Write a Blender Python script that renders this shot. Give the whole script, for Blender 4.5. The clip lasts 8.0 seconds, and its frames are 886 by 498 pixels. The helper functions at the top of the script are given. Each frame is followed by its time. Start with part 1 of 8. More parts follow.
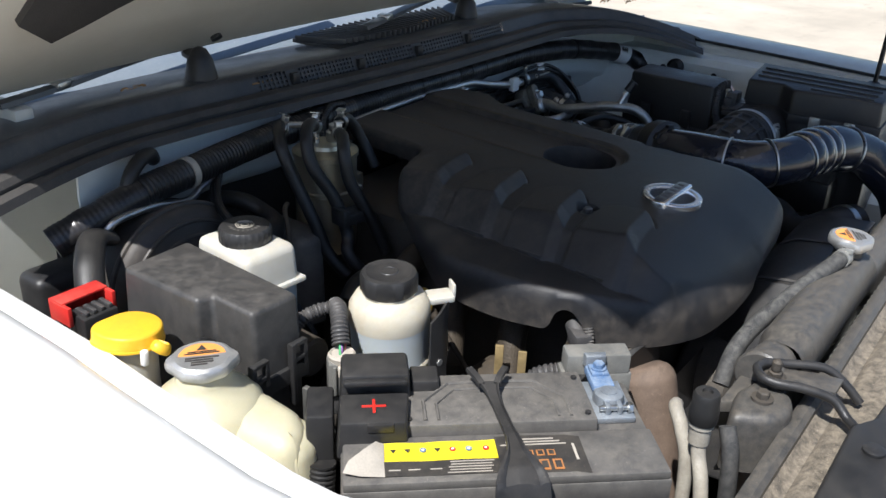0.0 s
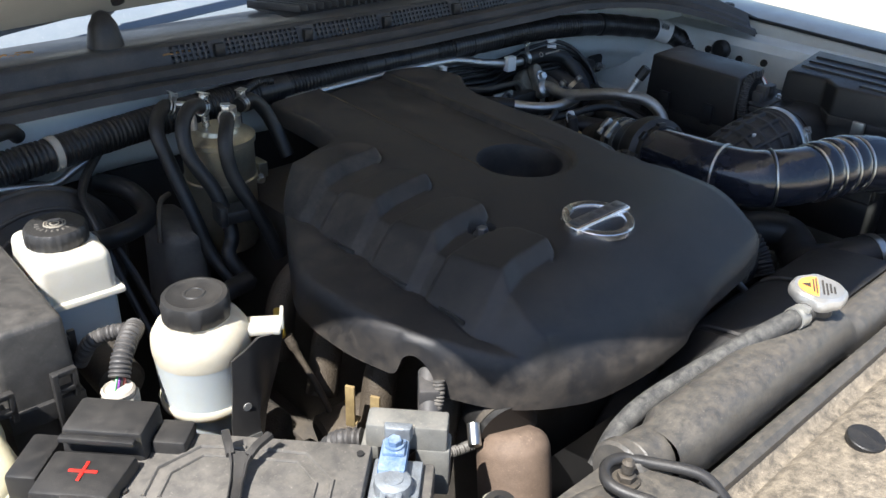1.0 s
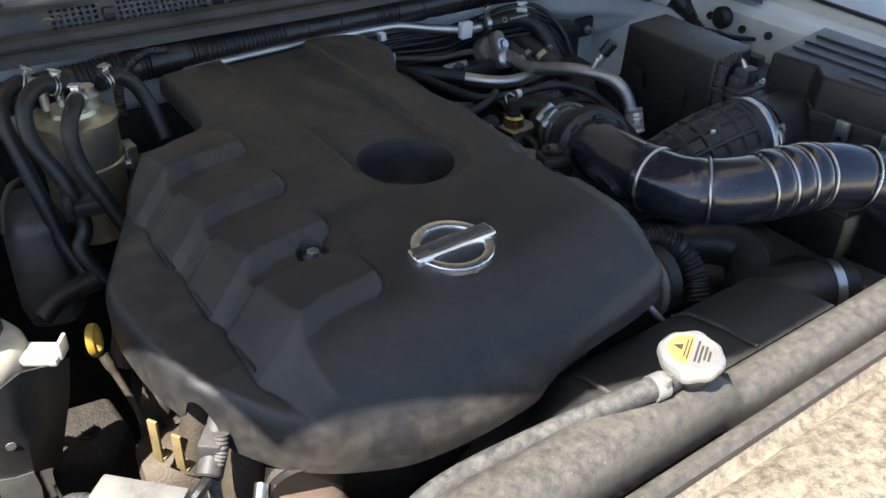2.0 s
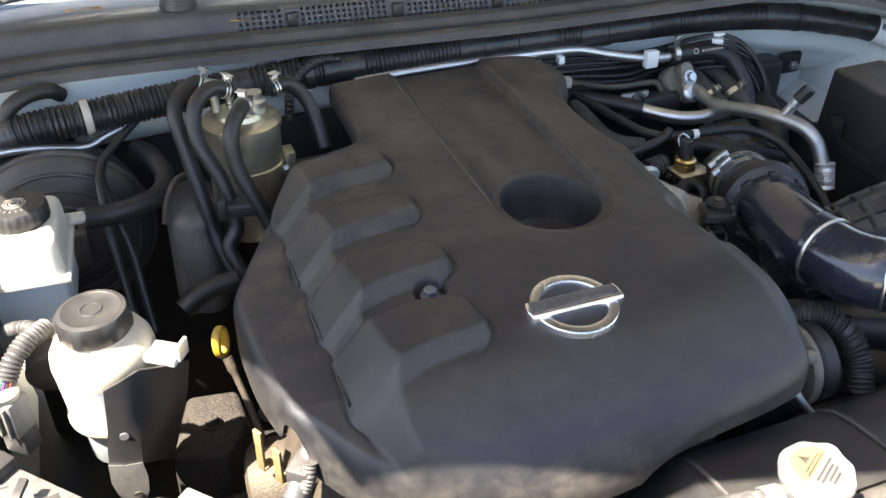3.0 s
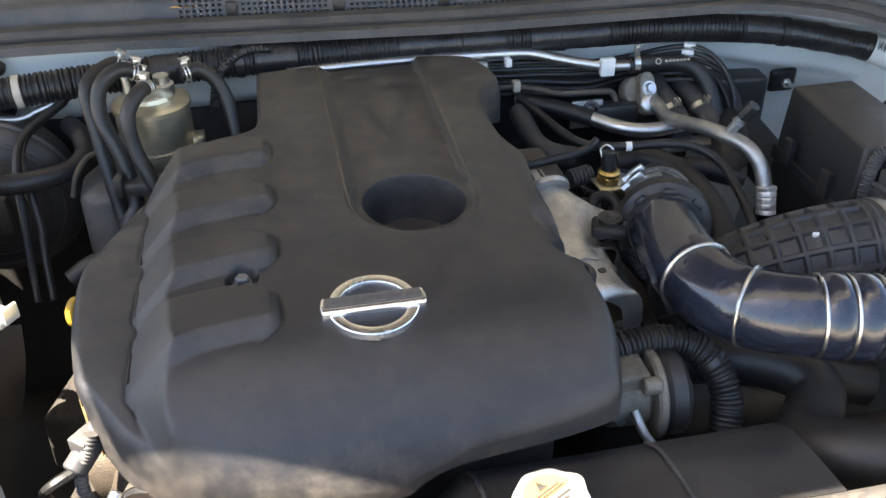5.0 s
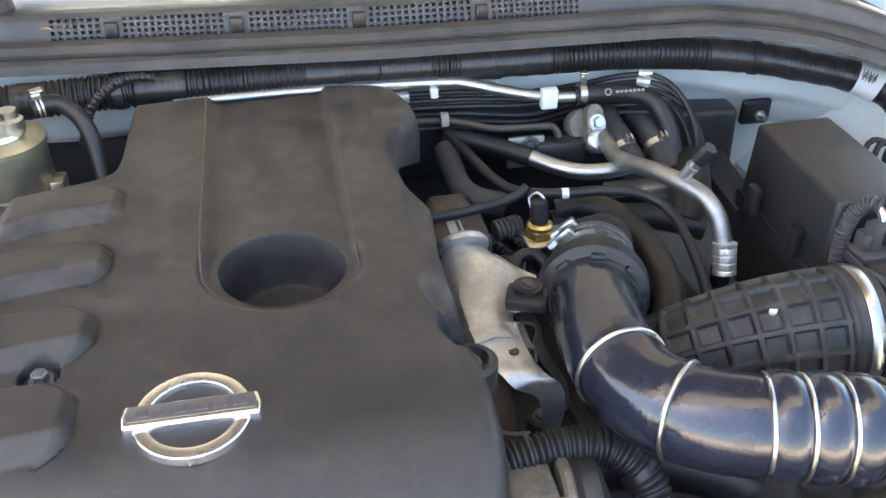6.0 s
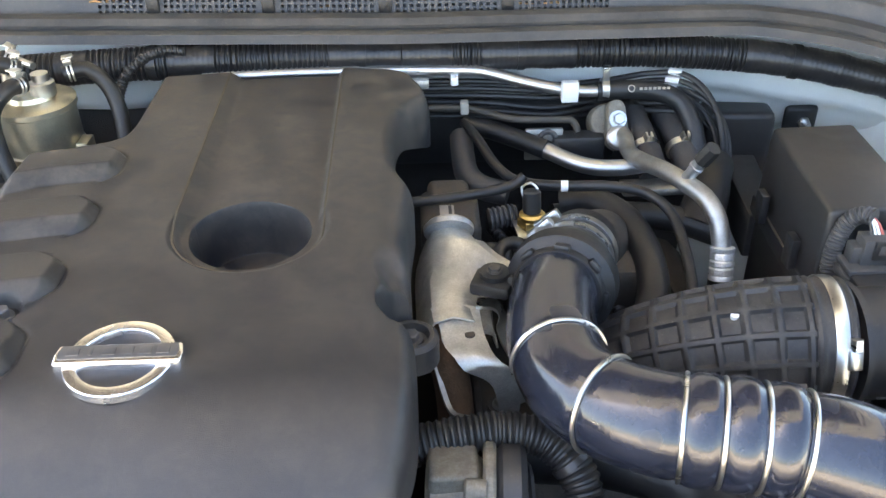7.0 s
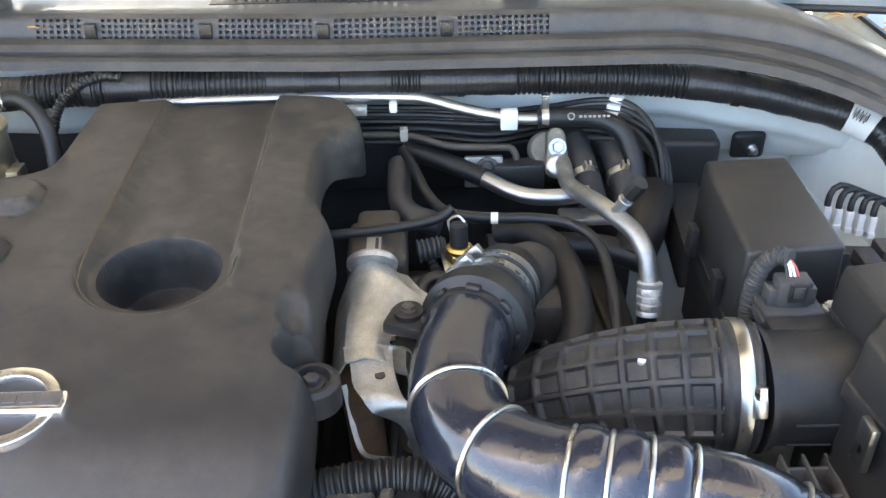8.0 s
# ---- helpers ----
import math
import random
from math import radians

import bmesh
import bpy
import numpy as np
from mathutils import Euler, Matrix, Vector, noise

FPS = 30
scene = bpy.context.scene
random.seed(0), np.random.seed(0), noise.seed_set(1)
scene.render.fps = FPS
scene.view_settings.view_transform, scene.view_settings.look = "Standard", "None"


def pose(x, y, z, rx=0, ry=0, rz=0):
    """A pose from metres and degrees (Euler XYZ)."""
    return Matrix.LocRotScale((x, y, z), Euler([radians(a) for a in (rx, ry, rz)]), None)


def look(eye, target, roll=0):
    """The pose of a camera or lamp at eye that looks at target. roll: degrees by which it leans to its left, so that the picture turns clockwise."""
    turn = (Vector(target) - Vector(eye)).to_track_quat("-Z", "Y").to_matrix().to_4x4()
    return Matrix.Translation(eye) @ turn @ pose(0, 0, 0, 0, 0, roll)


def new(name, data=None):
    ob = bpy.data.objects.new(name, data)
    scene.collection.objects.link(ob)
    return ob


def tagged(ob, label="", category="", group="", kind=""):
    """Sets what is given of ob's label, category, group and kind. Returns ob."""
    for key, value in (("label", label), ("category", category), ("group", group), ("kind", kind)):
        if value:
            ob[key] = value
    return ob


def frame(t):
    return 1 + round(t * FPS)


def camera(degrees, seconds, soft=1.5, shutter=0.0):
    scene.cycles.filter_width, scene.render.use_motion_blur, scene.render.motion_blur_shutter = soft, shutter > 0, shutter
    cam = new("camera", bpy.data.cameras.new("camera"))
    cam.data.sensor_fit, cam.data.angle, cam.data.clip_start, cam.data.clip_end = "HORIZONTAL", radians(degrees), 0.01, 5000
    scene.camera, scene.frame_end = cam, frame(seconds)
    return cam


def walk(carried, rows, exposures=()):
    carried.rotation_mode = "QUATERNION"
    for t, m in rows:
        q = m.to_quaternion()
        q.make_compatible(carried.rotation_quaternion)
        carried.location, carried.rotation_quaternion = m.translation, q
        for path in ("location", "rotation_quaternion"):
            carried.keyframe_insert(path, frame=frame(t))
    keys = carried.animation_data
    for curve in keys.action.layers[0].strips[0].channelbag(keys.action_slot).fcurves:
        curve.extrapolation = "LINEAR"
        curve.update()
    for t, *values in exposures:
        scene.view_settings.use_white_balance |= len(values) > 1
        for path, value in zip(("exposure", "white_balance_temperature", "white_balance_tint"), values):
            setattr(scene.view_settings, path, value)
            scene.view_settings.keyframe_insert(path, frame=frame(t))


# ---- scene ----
cam = camera(53.1, 8.0)
PATH = [
    (0, (0.024, 0.014, 1.595), (1.484, 1.077, 0.734), 2.2),
    (0.5, (0.198, -0.105, 1.586), (1.468, 1.167, 0.71), 1.8),
    (1, (0.433, -0.106, 1.581), (1.652, 1.164, 0.631), 1.9),
    (1.2, (0.5, -0.094, 1.579), (1.696, 1.155, 0.574), 2.0),
    (2.3, (0.833, -0.163, 1.63), (1.708, 1.243, 0.509), 1.5),
    (2.5, (0.845, -0.151, 1.638), (1.616, 1.315, 0.516), 1.2),
    (3, (0.874, -0.134, 1.646), (1.49, 1.401, 0.521), 0.8),
    (3.5, (0.941, -0.166, 1.647), (1.337, 1.439, 0.521), 0.2),
    (4, (1.028, -0.195, 1.646), (1.313, 1.43, 0.516), -0.2),
    (4.5, (1.115, -0.219, 1.642), (1.411, 1.404, 0.511), -0.2),
    (5, (1.191, -0.221, 1.633), (1.531, 1.402, 0.515), -0.1),
    (5.2, (1.211, -0.197, 1.623), (1.578, 1.427, 0.515), 0.0),
    (6.3, (1.414, -0.038, 1.576), (1.67, 1.615, 0.479), -0.1),
    (6.5, (1.439, -0.046, 1.576), (1.616, 1.616, 0.478), -0.4),
    (7, (1.522, -0.097, 1.569), (1.572, 1.577, 0.475), -0.9),
    (7.5, (1.616, -0.106, 1.57), (1.654, 1.566, 0.473), -0.9),
    (8, (1.624, -0.069, 1.596), (1.655, 1.605, 0.502), -1.0),
]
EXPOSURES = [(0.0, 0.55, 5850, 11), (0.5, 0.05, 5850, 11), (1.0, 1.3, 6050, 11), (1.2, 1.45, 6100, 11), (2.5, 2.25, 6600, 12), (3.0, 2.75, 6800, 13), (3.5, 2.5, 6900, 13), (4.0, 2.2, 6900, 13), (4.5, 2.15, 6900, 13), (5.2, 3.2, 6900, 13), (6.5, 3.65, 7200, 12), (8.0, 3.75, 7200, 12)]
walk(cam, [(t, look(eye, target, roll)) for t, eye, target, roll in PATH], EXPOSURES)

# ---- light ----
SUN_FROM = Vector((-0.63, -0.10, 1.0)).normalized()
elev = math.asin(SUN_FROM.z)
world = bpy.data.worlds.new("sky")
scene.world = world
world.use_nodes = True
nt = world.node_tree
sky = nt.nodes.new("ShaderNodeTexSky")
sky.sky_type = "NISHITA"
sky.sun_disc = False
sky.sun_elevation = elev
sky.sun_rotation = math.atan2(SUN_FROM.x, SUN_FROM.y)
bg = nt.nodes["Background"]
bg.inputs["Strength"].default_value = 0.078
nt.links.new(sky.outputs[0], bg.inputs[0])
sun = new("sun", bpy.data.lights.new("sun", "SUN"))
sun.data.energy = 5.0
sun.data.angle = radians(0.45)
sun.data.color = (1.0, 0.935, 0.83)
sun.matrix_world = look(SUN_FROM * 10, (0, 0, 0))

# ---- materials ----
def mat(name, base, rough=0.5, metal=0.0, dust=0.0, dust_col=(0.30, 0.24, 0.17), scale=40.0, vary=0.25, bump=0.15,
        coat=0.0, sss=0.0, fine=400.0, wear=None, per_piece=False, spec=0.5, scratch=0.0):
    """A surface with grain, stains at a larger scale, settled dust and a little relief."""
    m = bpy.data.materials.new(name)
    m.use_nodes = True
    t = m.node_tree
    b = t.nodes["Principled BSDF"]
    N, L = t.nodes.new, t.links.new
    co = N("ShaderNodeTexCoord").outputs["Object"]
    big = N("ShaderNodeTexNoise")
    big.inputs["Scale"].default_value = scale * 0.25
    big.inputs["Detail"].default_value = 6
    big.inputs["Roughness"].default_value = 0.65
    L(co, big.inputs["Vector"])
    small = N("ShaderNodeTexNoise")
    small.inputs["Scale"].default_value = fine
    small.inputs["Detail"].default_value = 3
    L(co, small.inputs["Vector"])
    ramp = N("ShaderNodeMapRange")
    ramp.inputs["From Min"].default_value, ramp.inputs["From Max"].default_value = 0.3, 0.7
    ramp.inputs["To Min"].default_value, ramp.inputs["To Max"].default_value = 1 - vary, 1 + vary
    L(big.outputs["Fac"], ramp.inputs["Value"])
    grain = N("ShaderNodeMapRange")
    grain.inputs["From Min"].default_value, grain.inputs["From Max"].default_value = 0.25, 0.75
    grain.inputs["To Min"].default_value, grain.inputs["To Max"].default_value = 1 - vary * 0.4, 1 + vary * 0.4
    L(small.outputs["Fac"], grain.inputs["Value"])
    mul = N("ShaderNodeMath")
    mul.operation = "MULTIPLY"
    L(ramp.outputs[0], mul.inputs[0])
    L(grain.outputs[0], mul.inputs[1])
    tint = N("ShaderNodeVectorMath")
    tint.operation = "SCALE"
    tint.inputs[0].default_value = base
    L(mul.outputs[0], tint.inputs["Scale"])
    col = tint.outputs[0]
    r_in = None
    if dust > 0:
        spread = N("ShaderNodeTexNoise")
        spread.inputs["Scale"].default_value = scale * 0.4
        spread.inputs["Detail"].default_value = 10
        spread.inputs["Roughness"].default_value = 0.76
        spread.inputs["Distortion"].default_value = 0.25
        L(co, spread.inputs["Vector"])
        up = N("ShaderNodeSeparateXYZ")
        L(N("ShaderNodeNewGeometry").outputs["Normal"], up.inputs[0])
        lift = N("ShaderNodeMapRange")
        lift.inputs["From Min"].default_value, lift.inputs["From Max"].default_value = -0.2, 1.0
        lift.inputs["To Min"].default_value, lift.inputs["To Max"].default_value = 0.25, 1.0
        L(up.outputs["Z"], lift.inputs["Value"])
        cut = N("ShaderNodeMapRange")
        cut.inputs["From Min"].default_value, cut.inputs["From Max"].default_value = 0.39, 0.64
        cut.inputs["To Max"].default_value = dust
        L(spread.outputs["Fac"], cut.inputs["Value"])
        fac = N("ShaderNodeMath")
        fac.operation = "MULTIPLY"
        L(cut.outputs[0], fac.inputs[0])
        L(lift.outputs[0], fac.inputs[1])
        mix = N("ShaderNodeMixRGB")
        mix.inputs["Color2"].default_value = (*dust_col, 1)
        L(fac.outputs[0], mix.inputs["Fac"])
        L(col, mix.inputs["Color1"])
        col = mix.outputs[0]
        grit = N("ShaderNodeTexNoise")
        grit.inputs["Scale"].default_value = 330
        grit.inputs["Detail"].default_value = 4
        grit.inputs["Roughness"].default_value = 0.7
        L(co, grit.inputs["Vector"])
        few = N("ShaderNodeMapRange")
        few.inputs["From Min"].default_value, few.inputs["From Max"].default_value = 0.62, 0.72
        few.inputs["To Max"].default_value = 0.30 + 0.4 * dust
        L(grit.outputs["Fac"], few.inputs["Value"])
        thin = N("ShaderNodeMath")
        thin.operation = "MULTIPLY"
        L(few.outputs[0], thin.inputs[0])
        L(lift.outputs[0], thin.inputs[1])
        mixg = N("ShaderNodeMixRGB")
        mixg.inputs["Color2"].default_value = (*[min(0.8, 1.7 * q) for q in dust_col], 1)
        L(thin.outputs[0], mixg.inputs["Fac"])
        L(col, mixg.inputs["Color1"])
        col = mixg.outputs[0]
        r_in = N("ShaderNodeMapRange")
        r_in.inputs["To Min"].default_value, r_in.inputs["To Max"].default_value = rough, 0.85
        L(fac.outputs[0], r_in.inputs["Value"])
    else:
        r_in = N("ShaderNodeMapRange")
        r_in.inputs["From Min"].default_value, r_in.inputs["From Max"].default_value = 0.3, 0.7
        r_in.inputs["To Min"].default_value, r_in.inputs["To Max"].default_value = rough * 0.8, min(1.0, rough * 1.25)
        L(big.outputs["Fac"], r_in.inputs["Value"])
    if wear:
        spots = N("ShaderNodeTexNoise")
        spots.inputs["Scale"].default_value = scale * 1.3
        spots.inputs["Detail"].default_value = 10
        spots.inputs["Roughness"].default_value = 0.75
        L(co, spots.inputs["Vector"])
        edge = N("ShaderNodeMapRange")
        edge.inputs["From Min"].default_value, edge.inputs["From Max"].default_value = 0.56, 0.66
        L(spots.outputs["Fac"], edge.inputs["Value"])
        mix2 = N("ShaderNodeMixRGB")
        mix2.inputs["Color2"].default_value = (*wear, 1)
        L(edge.outputs[0], mix2.inputs["Fac"])
        L(col, mix2.inputs["Color1"])
        col = mix2.outputs[0]
    L(col, b.inputs["Base Color"])
    L(r_in.outputs[0], b.inputs["Roughness"])
    b.inputs["Metallic"].default_value = metal
    b.inputs["Specular IOR Level"].default_value = spec
    b.inputs["Coat Weight"].default_value = coat
    b.inputs["Coat Roughness"].default_value = 0.08
    if sss:
        b.inputs["Subsurface Weight"].default_value = sss
        b.inputs["Subsurface Radius"].default_value = (0.02, 0.016, 0.01)
        b.inputs["Subsurface Scale"].default_value = 1.0
    if bump:
        bp = N("ShaderNodeBump")
        bp.inputs["Strength"].default_value = bump
        bp.inputs["Distance"].default_value = 0.002
        L(small.outputs["Fac"], bp.inputs["Height"])
        L(bp.outputs[0], b.inputs["Normal"])
    return m


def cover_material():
    """Grained black moulding, dusty and finger-marked behind; less dust also paints the dimmer nose."""
    m = bpy.data.materials.new("moulded_cover_plastic")
    m.use_nodes = True
    t = m.node_tree
    N, L = t.nodes.new, t.links.new
    p = t.nodes["Principled BSDF"]
    co = N("ShaderNodeTexCoord").outputs["Object"]

    def noise_at(scale, detail, rough, stretch=(1, 1, 1), twist=0.0):
        mp = N("ShaderNodeMapping")
        mp.inputs["Scale"].default_value = stretch
        mp.inputs["Rotation"].default_value = (0, 0, radians(25))
        L(co, mp.inputs["Vector"])
        q = N("ShaderNodeTexNoise")
        q.inputs["Scale"].default_value = scale
        q.inputs["Detail"].default_value = detail
        q.inputs["Roughness"].default_value = rough
        q.inputs["Distortion"].default_value = twist
        L(mp.outputs[0], q.inputs["Vector"])
        return q.outputs["Fac"]

    def span(value, a, b, lo, hi):
        q = N("ShaderNodeMapRange")
        q.inputs["From Min"].default_value, q.inputs["From Max"].default_value = a, b
        q.inputs["To Min"].default_value, q.inputs["To Max"].default_value = lo, hi
        L(value, q.inputs["Value"])
        return q.outputs[0]

    def times(a, b):
        q = N("ShaderNodeMath")
        q.operation = "MULTIPLY"
        L(a, q.inputs[0])
        L(b, q.inputs[1])
        return q.outputs[0]
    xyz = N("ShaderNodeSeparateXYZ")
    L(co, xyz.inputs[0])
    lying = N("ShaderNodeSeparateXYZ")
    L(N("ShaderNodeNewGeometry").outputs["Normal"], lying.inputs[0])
    # dust thins from rear to nose, partly as painted shade
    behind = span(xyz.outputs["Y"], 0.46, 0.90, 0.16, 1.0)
    # paler low down: nose dirt, raised to paint its sunlit brightness
    nose_dirt_light = span(xyz.outputs["Z"], 1.035, 1.000, 0.0, 0.95)
    dust_and_light = N("ShaderNodeMath")
    dust_and_light.operation = "MAXIMUM"
    L(behind, dust_and_light.inputs[0])
    L(nose_dirt_light, dust_and_light.inputs[1])
    dust_and_light = dust_and_light.outputs[0]
    clouds = span(noise_at(26, 10, 0.70, twist=0.25), 0.40, 0.61, 0.22, 1.0)
    smears = span(noise_at(42, 8, 0.7, (0.85, 1.2, 1), 0.4), 0.42, 0.58, 0.62, 1.0)
    settle = span(lying.outputs["Z"], 0.2, 0.9, 0.6, 1.0)
    speck = span(noise_at(260, 5, 0.75), 0.66, 0.72, 0.0, 0.5)
    dust = times(times(dust_and_light, clouds), times(smears, settle))
    mix = N("ShaderNodeMixRGB")
    mix.inputs["Color1"].default_value = (0.0155, 0.0165, 0.0195, 1)
    mix.inputs["Color2"].default_value = (0.110, 0.094, 0.076, 1)
    L(dust, mix.inputs["Fac"])
    mix2 = N("ShaderNodeMixRGB")
    mix2.inputs["Color2"].default_value = (0.16, 0.145, 0.12, 1)
    L(times(speck, dust), mix2.inputs["Fac"])
    L(mix.outputs[0], mix2.inputs["Color1"])
    L(mix2.outputs[0], p.inputs["Base Color"])
    L(span(dust, 0, 1, 0.42, 0.80), p.inputs["Roughness"])
    p.inputs["Specular IOR Level"].default_value = 0.5
    bp = N("ShaderNodeBump")
    bp.inputs["Strength"].default_value = 0.26
    bp.inputs["Distance"].default_value = 0.002
    L(noise_at(1300, 3, 0.5), bp.inputs["Height"])
    L(bp.outputs[0], p.inputs["Normal"])
    return m


def glossy_hose_material():
    """Silicone hose over woven fabric: fine cross threads, cloudy film and dried water marks."""
    m = mat("glossy_blue_black_hose", (0.014, 0.017, 0.028), 0.17, dust=0.13, dust_col=(0.050, 0.052, 0.062), scale=110, fine=90, bump=0.0, coat=0.5)
    t = m.node_tree
    N, L = t.nodes.new, t.links.new
    p = t.nodes["Principled BSDF"]
    p.inputs["Coat Roughness"].default_value = 0.07
    co = N("ShaderNodeTexCoord").outputs["Object"]
    weave = N("ShaderNodeTexNoise")
    weave.inputs["Scale"].default_value = 220
    weave.inputs["Detail"].default_value = 2
    mp = N("ShaderNodeMapping")
    mp.inputs["Scale"].default_value = (2.2, 0.35, 0.35)
    L(co, mp.inputs["Vector"])
    L(mp.outputs[0], weave.inputs["Vector"])
    marks = N("ShaderNodeTexVoronoi")
    marks.inputs["Scale"].default_value = 17
    marks.inputs["Randomness"].default_value = 1.0
    wob = N("ShaderNodeTexNoise")
    wob.inputs["Scale"].default_value = 40
    L(co, wob.inputs["Vector"])
    add = N("ShaderNodeVectorMath")
    add.operation = "MULTIPLY_ADD"
    add.inputs[1].default_value = (0.018, 0.018, 0.018)
    L(wob.outputs["Color"], add.inputs[0])
    L(co, add.inputs[2])
    L(add.outputs[0], marks.inputs["Vector"])
    ringed = N("ShaderNodeMapRange")
    ringed.inputs["From Min"].default_value, ringed.inputs["From Max"].default_value = 0.19, 0.23
    L(marks.outputs["Distance"], ringed.inputs["Value"])
    dull = N("ShaderNodeMapRange")
    dull.inputs["To Min"].default_value, dull.inputs["To Max"].default_value = 0.22, 0.0
    L(ringed.outputs[0], dull.inputs["Value"])
    old = p.inputs["Roughness"].links[0].from_socket
    plus = N("ShaderNodeMath")
    L(old, plus.inputs[0])
    L(dull.outputs[0], plus.inputs[1])
    L(plus.outputs[0], p.inputs["Roughness"])
    bp = N("ShaderNodeBump")
    bp.inputs["Strength"].default_value = 0.09
    bp.inputs["Distance"].default_value = 0.002
    L(weave.outputs["Fac"], bp.inputs["Height"])
    L(bp.outputs[0], p.inputs["Normal"])
    L(bp.outputs[0], p.inputs["Coat Normal"])
    return m


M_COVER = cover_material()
M_BOOST = mat("dusty_black_steel", (0.040, 0.036, 0.033), 0.45, dust=0.6, dust_col=(0.12, 0.10, 0.08), scale=40, fine=700)
M_BLACK = mat("black_plastic", (0.020, 0.020, 0.021), 0.37, dust=0.38, dust_col=(0.080, 0.072, 0.062), scale=40, fine=900)
M_LID = mat("fuse_lid_plastic", (0.040, 0.039, 0.038), 0.40, dust=0.45, dust_col=(0.14, 0.127, 0.113), scale=130, fine=900)
M_HOUSING = mat("grey_housing_plastic", (0.15, 0.15, 0.14), 0.5, dust=0.5, dust_col=(0.28, 0.26, 0.22), scale=110, fine=700)
M_DUSTY = mat("dusty_black_plastic", (0.092, 0.087, 0.081), 0.52, dust=0.50, dust_col=(0.22, 0.20, 0.17), scale=120, fine=900)
M_GREY = mat("grey_black_plastic", (0.045, 0.045, 0.047), 0.5, dust=0.35, dust_col=(0.16, 0.14, 0.12), scale=60, fine=900)
M_RUBBER = mat("black_rubber", (0.0135, 0.0135, 0.014), 0.42, dust=0.32, dust_col=(0.060, 0.053, 0.044), scale=60, fine=700)
M_SEAL = mat("rubber_seal", (0.035, 0.035, 0.036), 0.5, dust=0.55, dust_col=(0.13, 0.115, 0.10), scale=40, fine=700)
M_COWL = mat("cowl_plastic", (0.046, 0.047, 0.050), 0.40, dust=0.45, dust_col=(0.17, 0.155, 0.14), scale=30, fine=900, bump=0.08)
M_COWLTOP = mat("glossy_cowl_top", (0.052, 0.056, 0.064), 0.30, dust=0.30, dust_col=(0.15, 0.14, 0.13), scale=20, fine=900, bump=0.03, coat=0.2)
M_LOOM = mat("loom_conduit", (0.016, 0.016, 0.017), 0.32, dust=0.18, dust_col=(0.12, 0.10, 0.08), scale=70, fine=600, bump=0.05)
M_TAPE = mat("black_tape", (0.020, 0.020, 0.022), 0.28, dust=0.12, scale=70, fine=300, bump=0.1)
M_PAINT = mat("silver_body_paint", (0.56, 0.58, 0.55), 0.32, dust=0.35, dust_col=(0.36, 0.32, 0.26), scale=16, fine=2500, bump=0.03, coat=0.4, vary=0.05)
M_INNER = mat("inner_panel_paint", (0.76, 0.80, 0.77), 0.4, dust=0.25, dust_col=(0.42, 0.37, 0.30), scale=22, fine=1500, bump=0.05, vary=0.08)
M_GOLD = mat("oily_gold_steel", (0.36, 0.27, 0.13), 0.5, 0.3, dust=0.5, dust_col=(0.20, 0.14, 0.07), scale=160, fine=500, bump=0.2)
M_PALE = mat("dull_pale_pipe", (0.34, 0.315, 0.265), 0.55, dust=0.5, dust_col=(0.30, 0.25, 0.18), scale=160, fine=600, bump=0.1)
M_OILGOLD = mat("oily_yellow_plastic", (0.50, 0.33, 0.04), 0.35, dust=0.5, dust_col=(0.16, 0.10, 0.03), scale=160, fine=600, bump=0.1)
# body paint whitened to carry the glare of full sun
M_PAINT_LIT = mat("sunlit_body_paint", (0.86, 0.86, 0.84), 0.3, dust=0.15, scale=14, fine=2500, bump=0.02, coat=0.5, vary=0.03)
M_HOOD = mat("hood_underside_paint", (0.56, 0.54, 0.47), 0.38, dust=0.5, dust_col=(0.36, 0.31, 0.22), scale=8, fine=900, bump=0.05, vary=0.15)
M_PAD = mat("insulation_felt", (0.035, 0.033, 0.031), 0.95, dust=0.3, dust_col=(0.08, 0.07, 0.06), scale=30, fine=500, bump=0.8)
M_ALU = mat("aluminium_pipe", (0.62, 0.62, 0.61), 0.36, 1.0, dust=0.2, dust_col=(0.36, 0.33, 0.27), scale=60, fine=800, bump=0.04, vary=0.12)
M_DULL = mat("dull_aluminium", (0.42, 0.42, 0.40), 0.44, 0.9, dust=0.35, dust_col=(0.26, 0.23, 0.17), scale=110, fine=700, bump=0.1)
M_CASTALU = mat("cast_aluminium", (0.44, 0.44, 0.42), 0.5, 0.7, dust=0.35, dust_col=(0.30, 0.27, 0.22), scale=90, fine=600, bump=0.25)
M_STEEL = mat("zinc_steel", (0.60, 0.60, 0.58), 0.30, 1.0, scale=90, fine=900, bump=0.05, vary=0.15)
M_CAPMETAL = mat("pressed_cap_metal", (0.58, 0.58, 0.57), 0.42, 0.75, dust=0.15, scale=90, fine=900, bump=0.05, vary=0.15)
M_CHROME = mat("chrome", (0.93, 0.93, 0.94), 0.24, 1.0, scale=20, fine=300, bump=0.0, vary=0.05)
M_DARKCHROME = mat("dark_chrome", (0.16, 0.16, 0.165), 0.34, 0.6, scale=60, fine=600, bump=0.0, vary=0.1)
M_CAST = mat("pressed_heat_shield", (0.62, 0.62, 0.60), 0.42, 0.85, dust=0.42, dust_col=(0.34, 0.33, 0.30), scale=75, fine=500, bump=0.2, vary=0.35)
M_PUMP = mat("stained_pump_casting", (0.21, 0.195, 0.16), 0.55, 0.3, dust=0.6, dust_col=(0.11, 0.085, 0.055), scale=200, fine=500, bump=0.25, vary=0.3)
